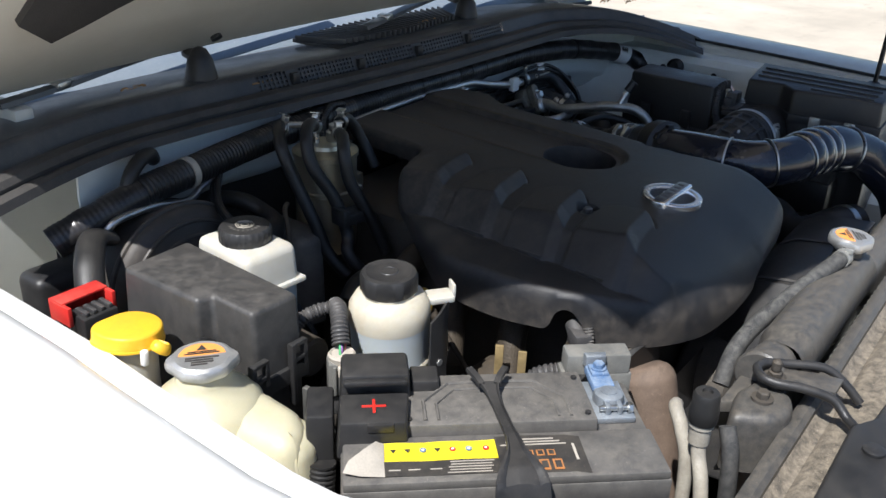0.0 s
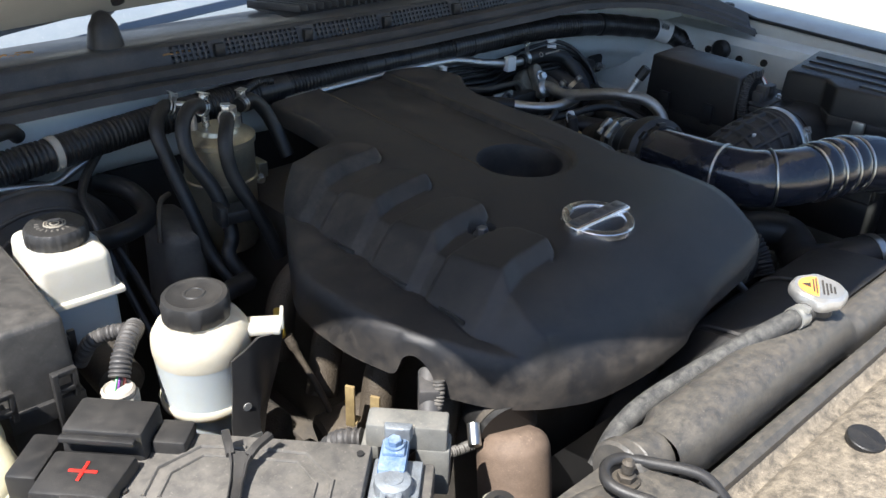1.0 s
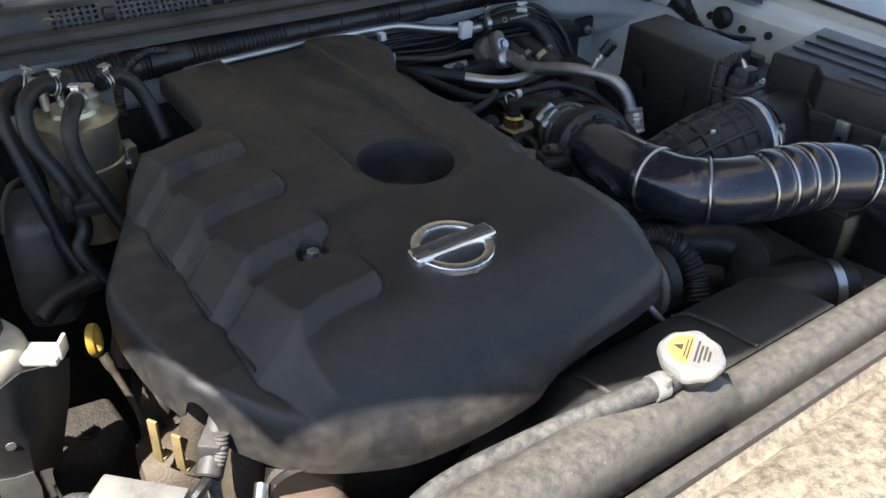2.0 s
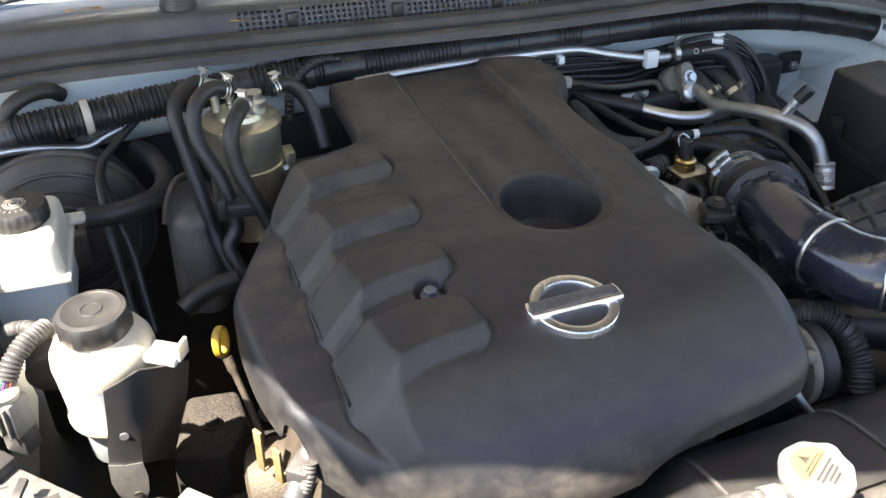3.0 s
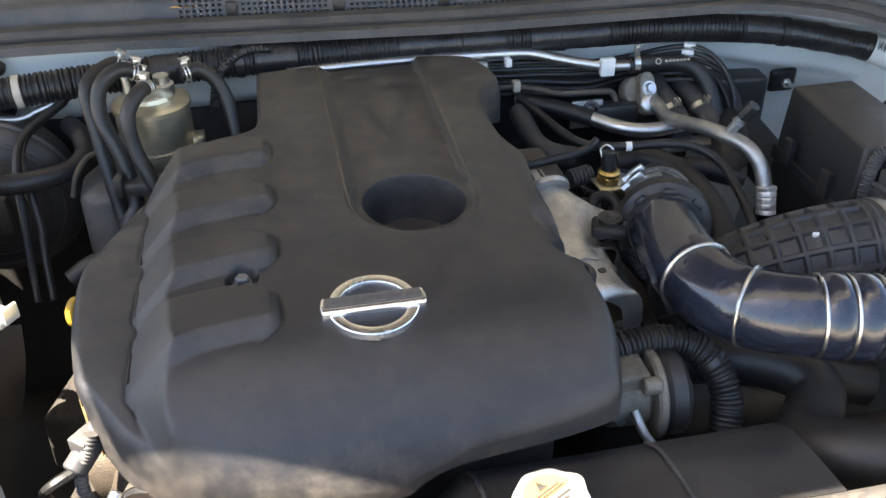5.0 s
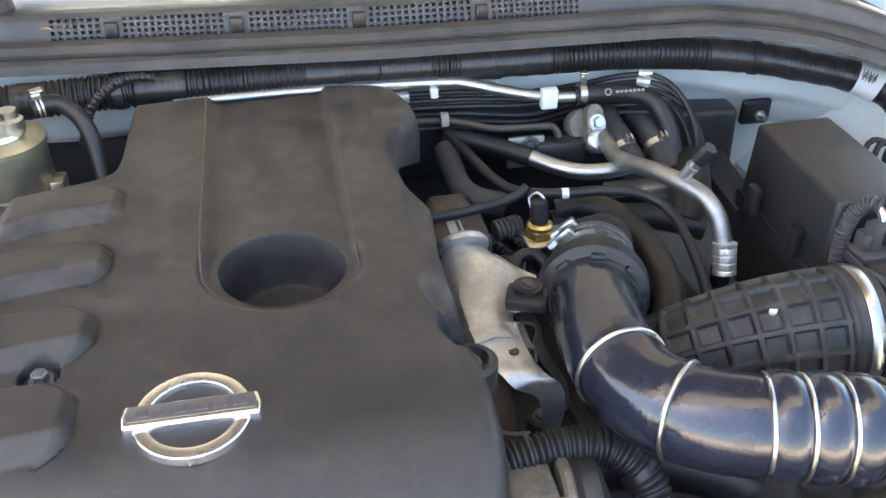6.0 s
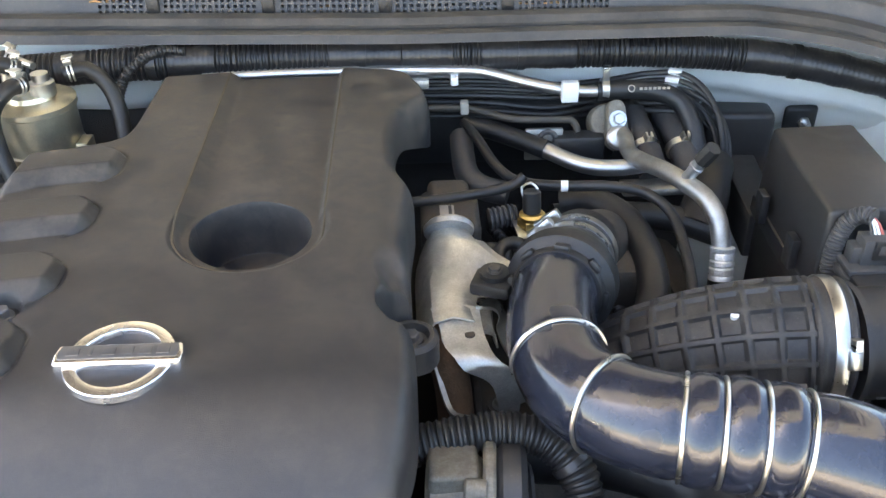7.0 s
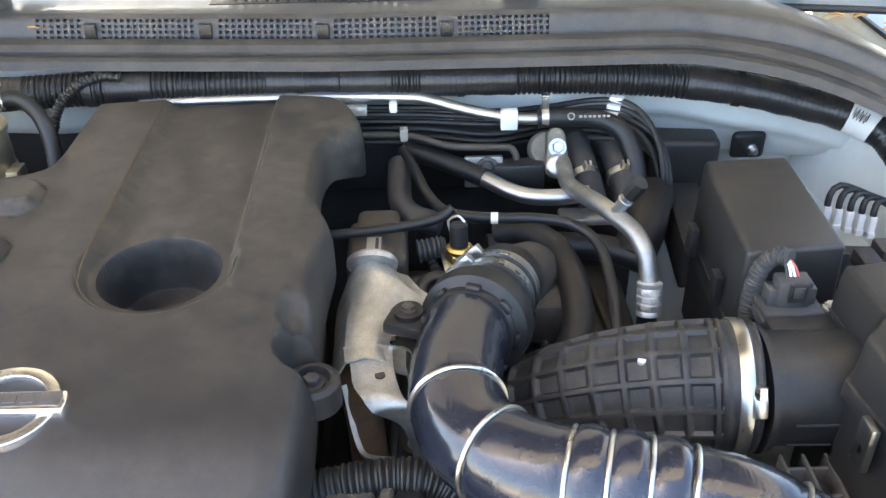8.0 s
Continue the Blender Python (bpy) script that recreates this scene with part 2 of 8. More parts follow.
M_FILTER = mat("zinc_plated_filter", (0.54, 0.51, 0.40), 0.33, 0.9, dust=0.2, dust_col=(0.28, 0.25, 0.18), scale=60, fine=700, bump=0.05)
M_BRASS = mat("brass", (0.62, 0.46, 0.18), 0.32, 1.0, scale=90, fine=600, bump=0.05)
M_OLD = mat("oily_engine_metal", (0.085, 0.07, 0.054), 0.6, 0.4, dust=0.6, dust_col=(0.12, 0.092, 0.06), scale=120, fine=400, bump=0.5)
M_GRIME = mat("greasy_casting", (0.024, 0.021, 0.018), 0.75, dust=0.6, dust_col=(0.075, 0.060, 0.044), scale=260, fine=260, bump=1.0)
# near black for the added floor sheet, so the depths stay dark
M_BAY_CLOSURE = mat("bay_closure_black", (0.014, 0.013, 0.012), 0.7, dust=0.4, dust_col=(0.04, 0.034, 0.027), scale=40, fine=400)
M_IRON = mat("dark_engine_metal", (0.075, 0.068, 0.06), 0.6, 0.4, dust=0.55, dust_col=(0.15, 0.12, 0.085), scale=60, fine=400, bump=0.5)
M_UPPER = mat("stained_tank_shoulder", (0.56, 0.52, 0.42), 0.40, dust=0.55, dust_col=(0.40, 0.31, 0.19), scale=60, fine=900, bump=0.05, vary=0.06, sss=0.25)
M_MILKY = mat("filled_tank_plastic", (0.47, 0.51, 0.52), 0.36, dust=0.20, dust_col=(0.44, 0.38, 0.28), scale=60, fine=900, bump=0.04, vary=0.05, sss=0.25)
M_MILK = mat("milky_tank_plastic", (0.54, 0.53, 0.48), 0.38, dust=0.45, dust_col=(0.44, 0.36, 0.24), scale=30, fine=900, bump=0.05, vary=0.06, sss=0.25)
M_CREAM = mat("yellowed_tank_plastic", (0.58, 0.54, 0.38), 0.38, dust=0.30, dust_col=(0.48, 0.40, 0.22), scale=30, fine=900, bump=0.05, vary=0.08, sss=0.25)
M_FLUID = mat("fluid_behind_plastic", (0.36, 0.42, 0.46), 0.38, scale=30, fine=900, bump=0.05, vary=0.06, sss=0.2)
M_YELLOW = mat("yellow_cap_plastic", (0.86, 0.50, 0.02), 0.40, dust=0.22, dust_col=(0.42, 0.28, 0.08), scale=60, fine=700, bump=0.06, vary=0.06)
M_RED = mat("red_plastic", (0.60, 0.025, 0.02), 0.4, dust=0.2, scale=60, fine=700, bump=0.06, vary=0.08)
M_REDMARK = mat("red_mark", (0.70, 0.03, 0.02), 0.5, scale=60, fine=700, bump=0.0, vary=0.1)
M_ORANGE = mat("orange_label", (0.86, 0.34, 0.08), 0.4, scale=60, fine=700, bump=0.0, vary=0.06)
M_FADED = mat("faded_orange_print", (0.42, 0.17, 0.05), 0.5, dust=0.3, dust_col=(0.20, 0.15, 0.10), scale=260, fine=700, bump=0.0, vary=0.2)
M_EDGE_LINE = mat("dusty_lit_edge", (0.085, 0.070, 0.048), 0.8, scale=260, fine=700, bump=0.2, vary=0.4)
M_LABELY = mat("yellow_label", (0.85, 0.68, 0.02), 0.38, scale=60, fine=700, bump=0.0, vary=0.05)
M_LABELW = mat("white_label", (0.80, 0.80, 0.78), 0.45, scale=60, fine=700, bump=0.0, vary=0.05)
M_LABELK = mat("dark_label", (0.035, 0.033, 0.032), 0.4, dust=0.35, dust_col=(0.14, 0.12, 0.09), scale=60, fine=700, bump=0.0, vary=0.15)
M_LABELG = mat("grey_label_backing", (0.42, 0.38, 0.32), 0.7, scale=60, fine=500, bump=0.1, vary=0.2)
M_BLUE = mat("blue_corroded_clamp", (0.10, 0.18, 0.33), 0.6, dust=0.70, dust_col=(0.32, 0.36, 0.40), scale=220, fine=500, bump=0.5)
M_LEAD = mat("lead_terminal", (0.30, 0.32, 0.34), 0.5, 0.7, dust=0.5, dust_col=(0.45, 0.52, 0.60), scale=110, fine=500, bump=0.4)
M_BROWN = mat("dusty_brown_hose", (0.12, 0.085, 0.062), 0.7, dust=0.7, dust_col=(0.24, 0.175, 0.13), scale=45, fine=600, bump=0.25)
M_GLOSS = glossy_hose_material()
M_TANK = mat("radiator_tank_plastic", (0.060, 0.058, 0.055), 0.36, dust=0.50, dust_col=(0.19, 0.165, 0.13), scale=200, fine=600, bump=0.2)
M_DIRT = mat("dirt_covered_panel", (0.10, 0.087, 0.070), 0.6, dust=0.85, dust_col=(0.33, 0.28, 0.21), scale=190, fine=420, bump=0.5)
M_GLASSY = mat("windscreen_shade_band", (0.20, 0.24, 0.28), 0.06, scale=6, fine=900, bump=0.0, vary=0.08, coat=1.0, dust=0.35, dust_col=(0.42, 0.42, 0.40))
M_GROUND = mat("sandy_gravel_ground", (0.50, 0.44, 0.35), 0.95, scale=3, fine=90, bump=1.0, vary=0.22, wear=(0.40, 0.35, 0.28))
M_LEAF = mat("dry_pine_needles", (0.36, 0.20, 0.08), 0.8, scale=80, fine=500, bump=0.1, vary=0.3)
M_WIRE = mat("coloured_wire", (0.45, 0.10, 0.08), 0.4, scale=80, fine=500, bump=0.0)
M_WIRE2 = mat("green_wire", (0.05, 0.30, 0.10), 0.4, scale=80, fine=500, bump=0.0)
M_WIRE3 = mat("violet_wire", (0.22, 0.06, 0.32), 0.4, scale=80, fine=500, bump=0.0)


# ---- building helpers ----
BASE = {}


def finish(name, bm, material, angle=38):
    bmesh.ops.recalc_face_normals(bm, faces=bm.faces)
    me = bpy.data.meshes.new(name)
    bm.to_mesh(me)
    bm.free()
    me.materials.append(material)
    for p in me.polygons:
        p.use_smooth = True
    me.set_sharp_from_angle(angle=radians(angle))
    return new(name, me)


def thing(name, label, category, at=(0, 0, 0), group="", kind=""):
    ob = new(name)
    ob.empty_display_size = 0.02
    ob.location = at
    BASE[ob.name] = Vector(at)
    return tagged(ob, label, category, group, kind)


def part(name, bm, material, parent, label="", angle=38):
    ob = finish(name, bm, material, angle)
    ob.parent = parent
    ob.location = -BASE.get(parent.name, Vector((0, 0, 0)))
    return tagged(ob, label)


def solo(name, bm, material, label, category, group="", kind="", angle=38):
    return tagged(finish(name, bm, material, angle), label, category, group, kind)


def ident():
    return Matrix.Identity(4)


def merge(dst, src, m=None):
    m = m or ident()
    vs = [dst.verts.new(m @ v.co) for v in src.verts]
    src.verts.index_update()
    for f in src.faces:
        dst.faces.new([vs[v.index] for v in f.verts])
    src.free()
    return dst


def rbox(bm, centre, size, bevel=0.003, rz=0.0, taper=1.0, m=None, segs=2, shear=(0, 0)):
    """A box with rounded edges; taper scales its top, shear shifts it."""
    b = bmesh.new()
    bmesh.ops.create_cube(b, size=1)
    for v in b.verts:
        k = taper if v.co.z > 0 else 1.0
        hx, hy = (shear[0], shear[1]) if v.co.z > 0 else (0, 0)
        v.co = Vector((v.co.x * size[0] * k + hx, v.co.y * size[1] * k + hy, v.co.z * size[2]))
    if bevel > 0:
        bmesh.ops.bevel(b, geom=b.edges[:], offset=bevel, segments=segs, affect="EDGES", profile=0.5)
    mm = Matrix.Translation(centre) @ Matrix.Rotation(radians(rz), 4, "Z")
    if m:
        mm = m @ mm
    return merge(bm, b, mm)


def prism(bm, pts, z0, z1, bevel=0.003, inset=0.0, segs=2, m=None):
    """A plate of any outline, from z0 to z1, with its upper rim rounded; inset draws the top in."""
    b = bmesh.new()
    c = Vector((sum(p[0] for p in pts) / len(pts), sum(p[1] for p in pts) / len(pts)))
    lo = [b.verts.new((p[0], p[1], z0)) for p in pts]
    hi = []
    for p in pts:
        q = Vector(p[:2])
        w = (q - c)
        q = q - w.normalized() * inset
        hi.append(b.verts.new((q.x, q.y, z1)))
    n = len(pts)
    b.faces.new(lo[::-1])
    top = b.faces.new(hi)
    for i in range(n):
        b.faces.new((lo[i], lo[(i + 1) % n], hi[(i + 1) % n], hi[i]))
    if bevel > 0:
        bmesh.ops.recalc_face_normals(b, faces=b.faces)
        bmesh.ops.bevel(b, geom=list(top.edges) + [e for e in b.edges if abs(e.verts[0].co.z - e.verts[1].co.z) > 1e-6],
                        offset=bevel, segments=segs, affect="EDGES", profile=0.5)
    return merge(bm, b, m)


def lathe(bm, prof, n=32, m=None, lobes=0, depth=0.0, zlobe=(-9, 9)):
    """A turned body from a profile of (radius, height); lobes flute its rim."""
    m = m or ident()
    rings = []
    for r, z in prof:
        if r < 1e-6:
            rings.append([bm.verts.new(m @ Vector((0, 0, z)))])
        else:
            ring = []
            for i in range(n):
                a = 2 * math.pi * i / n
                k = 1.0
                if lobes and zlobe[0] <= z <= zlobe[1]:
                    k = 1 + depth * (1 if math.cos(lobes * a) > 0.0 else -1)
                ring.append(bm.verts.new(m @ Vector((r * k * math.cos(a), r * k * math.sin(a), z))))
            rings.append(ring)
    for a, b in zip(rings, rings[1:]):
        if len(a) == 1 and len(b) == 1:
            continue
        for i in range(n):
            j = (i + 1) % n
            if len(a) == 1:
                bm.faces.new((a[0], b[j], b[i]))
            elif len(b) == 1:
                bm.faces.new((a[i], a[j], b[0]))
            else:
                bm.faces.new((a[i], a[j], b[j], b[i]))
    for ring, flip in ((rings[0], True), (rings[-1], False)):
        if len(ring) > 1:
            bm.faces.new(ring[::-1] if flip else ring)
    return bm


def spline(pts, step=0.006):
    """Points along a smooth curve through pts, evenly spaced."""
    P = [Vector(p) for p in pts]
    if len(P) == 2:
        n = max(2, int((P[1] - P[0]).length / step))
        return [P[0].lerp(P[1], i / n) for i in range(n + 1)]
    P = [2 * P[0] - P[1]] + P + [2 * P[-1] - P[-2]]
    out = []
    for i in range(1, len(P) - 2):
        a, b, c, d = P[i - 1:i + 3]
        n = max(2, int((c - b).length / step))
        for k in range(n):
            u = k / n
            out.append(0.5 * ((2 * b) + (c - a) * u + (2 * a - 5 * b + 4 * c - d) * u * u + (3 * b - a - 3 * c + d) * u ** 3))
    out.append(P[-2])
    return out


def sweep(bm, pts, r, n=12, step=0.006, flat=1.0, raw=False, caps=True, up=(0, 0, 1)):
    """A tube along a smooth curve; r is a radius, or a function of the way along it in metres and of its share."""
    S = [Vector(p) for p in pts] if raw else spline(pts, step)
    way = [0.0]
    for a, b in zip(S, S[1:]):
        way.append(way[-1] + (b - a).length)
    T = []
    for i in range(len(S)):
        d = S[min(i + 1, len(S) - 1)] - S[max(i - 1, 0)]
        T.append(d.normalized())
    u = Vector(up)
    if abs(T[0].dot(u)) > 0.95:
        u = Vector((1, 0, 0))
    u = (u - T[0] * u.dot(T[0])).normalized()
    rings = []
    for i, p in enumerate(S):
        u = (u - T[i] * u.dot(T[i])).normalized()
        w = T[i].cross(u)
        q = r(way[i], way[i] / way[-1]) if callable(r) else r
        rings.append([bm.verts.new(p + (w * math.cos(2 * math.pi * k / n) + u * flat * math.sin(2 * math.pi * k / n)) * q) for k in range(n)])
    for a, b in zip(rings, rings[1:]):
        for k in range(n):
            j = (k + 1) % n
            bm.faces.new((a[k], a[j], b[j], b[k]))
    if caps:
        bm.faces.new(rings[0][::-1])
        bm.faces.new(rings[-1])
    return bm


def ribbed(r, pitch=0.006, depth=0.0016):
    return lambda s, u: r + depth * (1 if (s / pitch) % 1 < 0.55 else -1)


def strip(bm, pts, prof, up=(0, 0, 1), step=0.01, raw=False, closed=True):
    """A profile of (side, height) drawn along a curve: rails, lips and seals."""
    S = [Vector(p) for p in pts] if raw else spline(pts, step)
    rings = []
    U = Vector(up)
    for i, p in enumerate(S):
        t = (S[min(i + 1, len(S) - 1)] - S[max(i - 1, 0)]).normalized()
        side = t.cross(U).normalized()
        rings.append([bm.verts.new(p + side * a + U * b) for a, b in prof])
    k = len(prof)
    for a, b in zip(rings, rings[1:]):
        for i in range(k if closed else k - 1):
            j = (i + 1) % k
            bm.faces.new((a[i], a[j], b[j], b[i]))
    if closed:
        bm.faces.new(rings[0][::-1])
        bm.faces.new(rings[-1])
    return bm


def axis(at, to, roll=0.0):
    """A frame whose z runs from at to to."""
    d = Vector(to) - Vector(at)
    return Matrix.Translation(at) @ d.to_track_quat("Z", "Y").to_matrix().to_4x4() @ Matrix.Rotation(radians(roll), 4, "Z")


def cyl(bm, a, b, r, n=16, bevel=0.0):
    h = (Vector(b) - Vector(a)).length
    e = bevel
    prof = [(0, 0), (r - e, 0), (r, e), (r, h - e), (r - e, h), (0, h)] if e else [(0, 0), (r, 0), (r, h), (0, h)]
    return lathe(bm, prof, n, axis(a, b))


def bolt(bm, at, r=0.007, h=0.006, washer=1.5, m=None):
    """A hexagon head on its washer."""
    m = m or Matrix.Translation(at)
    lathe(bm, [(0, 0), (r * washer, 0), (r * washer, h * 0.3), (0, h * 0.3)], 16, m)
    lathe(bm, [(0, h * 0.3), (r, h * 0.3), (r, h * 0.9), (r * 0.85, h), (0, h)], 6, m)
    return bm


def torus(bm, R, r, m, n=40, k=10, flat=1.0, R2=None):
    rings = []
    R2 = R2 or R
    for i in range(n):
        a = 2 * math.pi * i / n
        ring = []
        for j in range(k):
            b = 2 * math.pi * j / k
            q = r * math.cos(b)
            ring.append(bm.verts.new(m @ Vector(((R + q) * math.cos(a), (R2 + q) * math.sin(a), r * flat * math.sin(b)))))
        rings.append(ring)
    for i in range(n):
        a, b = rings[i], rings[(i + 1) % n]
        for j in range(k):
            bm.faces.new((a[j], b[j], b[(j + 1) % k], a[(j + 1) % k]))
    return bm


def quad_sheet(bm, rows):
    """A sheet through rows of points."""
    V = [[bm.verts.new(p) for p in row] for row in rows]
    for a, b in zip(V, V[1:]):
        for i in range(len(a) - 1):
            bm.faces.new((a[i], a[i + 1], b[i + 1], b[i]))
    return bm


def thicken(bm, d):
    bmesh.ops.recalc_face_normals(bm, faces=bm.faces)
    bmesh.ops.solidify(bm, geom=bm.faces[:], thickness=d)
    return bm


def smooth01(a, b, x):
    t = np.clip((x - a) / (b - a), 0, 1)
    return t * t * (3 - 2 * t)


def B():
    return bmesh.new()

# ---- ground and bodywork ----
def ground():
    b = B()
    n = 60
    xs = [math.copysign(abs(k / n) ** 3 * 400, k) for k in range(-n, n + 1)]
    rows = []
    for y in xs:
        rows.append([(x, y, 0.012 * noise.noise((x * 0.9, y * 0.9, 0))) for x in xs])
    quad_sheet(b, rows)
    solo("ground", b, M_GROUND, "sunlit sandy gravel ground beside the vehicle", "ground", kind="structure")


def fender(left):
    """Outer wing: a rolled inner lip, a crowned top and a flank that falls to the sill."""
    b = B()
    rows = []
    for k in range(71):
        y = -0.25 + 1.75 * k / 70
        if left:
            rise = -0.22 * (max(0, 0.45 - y) / 0.8) ** 2
            x0 = float(np.interp(y, (-0.3, 0.0, 0.2, 0.3, 0.41, 0.45, 0.50, 0.69, 0.81, 1.04, 1.5), (0.86, 0.72, 0.58, 0.520, 0.478, 0.465, 0.461, 0.467, 0.474, 0.476, 0.470)))
            prof = [(0.020, 0.93), (0.017, 1.040), (0.012, 1.050), (0.004, 1.053), (-0.016, 1.053), (-0.020, 1.046), (-0.026, 1.046), (-0.030, 1.066), (-0.038, 1.078), (-0.052, 1.084), (-0.10, 1.089), (-0.20, 1.088), (-0.32, 1.06), (-0.38, 0.95), (-0.40, 0.80), (-0.40, 0.45)]
            rows.append([(x0 + a, y, z + rise) for a, z in prof])
        else:
            x0 = 2.36 - 0.05 * max(0, 0.6 - y)
            rise = 0.03 * (y - 1.0) if y < 1.0 else 0.0
            prof = [(-0.030, 0.93), (-0.026, 1.085), (-0.016, 1.100), (0.0, 1.106), (0.05, 1.112), (0.12, 1.112), (0.17, 1.10), (0.21, 1.06), (0.24, 0.95), (0.25, 0.80), (0.25, 0.45)]
            rows.append([(x0 + a, y, z + rise) for a, z in prof])
    quad_sheet(b, rows)
    thicken(b, 0.003)
    t = thing("front_fender", "wing beside the battery, body paint whitened to stand for full sun" if left else "pale silver painted wing beside the air filter box",
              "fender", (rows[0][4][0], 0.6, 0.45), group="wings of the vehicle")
    # the left wing gets the whitened copy, its sun glare put into the colour
    part("panel", b, M_PAINT_LIT if left else M_PAINT, t)
    if left:
        b = B()
        strip(b, [(r[5][0] - 0.003, r[5][1], r[5][2] + 0.001) for r in rows[10:]], [(-0.0035, -0.003), (-0.003, 0.004), (0.003, 0.004), (0.0035, -0.003)], raw=True)
        part("edge_seal", b, M_SEAL, t)
        return
    b = B()
    k = 3
    strip(b, [(r[k][0] - 0.012, r[k][1], r[k][2] + 0.001) for r in rows[12:]], [(-0.004, -0.004), (-0.003, 0.0025), (0.003, 0.0025), (0.004, -0.004)], raw=True)
    part("edge_seal", b, M_RUBBER, t)


def inner_panels():
    # right inner wing: upper ledge, stepped wall and strut tower
    t = thing("inner_fender", "pale painted inner wing panel with small holes", "body panel", (2.25, 0.9, 0.45))
    b = B()
    rows = []
    for k in range(25):
        y = 0.05 + 1.25 * k / 24
        w = 0.02 * math.sin(y * 9)
        rows.append([(2.335, y, 1.075), (2.285, y, 1.07), (2.27, y, 1.055), (2.255 + w, y, 1.00), (2.24 + w, y, 0.90), (2.15, y, 0.84), (2.13, y, 0.45)])
    quad_sheet(b, rows)
    thicken(b, 0.003)
    part("panel", b, M_INNER, t)
    for y, z in ((0.80, 1.035), (0.86, 1.03), (0.94, 1.035), (0.98, 1.02)):
        b = B()
        lathe(b, [(0, 0), (0.008, 0), (0.008, 0.004), (0, 0.004)], 14, axis((2.262, y, z), (2.2, y, z + 0.02)))
        part("plug", b, M_RUBBER, t)
    b = B()
    lathe(b, [(0, 0), (0.022, 0), (0.022, 0.010), (0.014, 0.018), (0, 0.018)], 20, axis((2.25, 0.90, 1.045), (2.1, 0.90, 1.06)))
    part("grommet", b, M_RUBBER, t)
    # left inner wing
    t = thing("inner_fender", "shaded pale inner wing panel beside the fuse box", "body panel", (0.50, 0.9, 0.45))
    b = B()
    rows = []
    for k in range(25):
        y = 0.05 + 1.25 * k / 24
        rows.append([(0.515, y, 0.97), (0.53, y, 0.95), (0.545, y, 0.90), (0.58, y, 0.80), (0.62, y, 0.45)])
    quad_sheet(b, rows)
    thicken(b, 0.003)
    part("panel", b, M_INNER, t)


def firewall():
    t = thing("firewall", "pale painted firewall panel behind the engine", "body panel", (1.4, 1.2, 0.45))
    b = B()
    rows = []
    for k in range(94):
        x = 0.66 + 1.70 * k / 93
        f = 0.0
        if x > 1.95:
            f = 0.10 * ((x - 1.95) / 0.41) ** 1.6
        if x < 0.80:
            f = 0.11 * ((0.80 - x) / 0.30) ** 1.5
        w = 0.004 * math.sin(x * 31) + 0.035 * float(smooth01(2.0, 2.28, x))
        rows.append([(x, 1.158 - f, 1.142), (x, 1.160 - f, 1.125), (x, 1.163 - f, 1.10), (x, 1.160 - f, 1.06), (x, 1.163 - f, 1.035 - w), (x, 1.170 - f, 1.022 - w), (x, 1.186 - f, 1.014 - w), (x, 1.196 - f, 1.000 - w), (x, 1.20 - f * 0.8, 0.955), (x, 1.25 - f * 0.5, 0.92), (x, 1.25 - f * 0.5, 0.45)])
    quad_sheet(b, rows)
    thicken(b, 0.003)
    part("panel", b, M_INNER, t)
    for x, y, z in ((2.068, 1.160, 1.037), (2.165, 1.142, 1.030)):
        b = B()
        cyl(b, (x, y, z), (x - 0.002, y - 0.012, z), 0.0038, 10)
        part("hole_plug", b, M_RUBBER, t)
    # black block added where the panel only lies in shade
    b = B()
    rbox(b, (0.615, 1.120, 0.90), (0.110, 0.06, 0.22), 0.015, segs=3)
    part("shade_block", b, M_BLACK, t, "black block added for the shade in the corner")
    b = B()
    lathe(b, [(0, 0), (0.019, 0), (0.020, 0.004), (0.015, 0.010), (0.008, 0.012), (0, 0.012)], 24, axis((0.786, 1.150, 1.052), (0.786, 1.05, 1.056)))
    part("grommet", b, M_RUBBER, t)
    # dark sheet added below the pale upper edge, standing for the shade down there
    b = B()
    rbox(b, (1.31, 1.190, 0.73), (1.32, 0.02, 0.56), 0.008)
    part("dark_sheet", b, M_PAD, t, "dark sheet added over the firewall's shaded lower part")


def bay_closure():
    b = B()
    # floor sheet added to shut light out of the bay from below
    rbox(b, (1.40, 0.60, 0.44), (1.9, 1.5, 0.02), 0.005)
    solo("bay_closure", b, M_BAY_CLOSURE, "dark sheet added below the engine to keep the bay dark", "tray", kind="structure")
    b = B()
    rbox(b, (1.40, -0.02, 0.70), (1.8, 0.03, 0.52), 0.01)
    solo("front_panel", b, M_BLACK, "dark panel behind the front grille", "body panel", kind="structure")


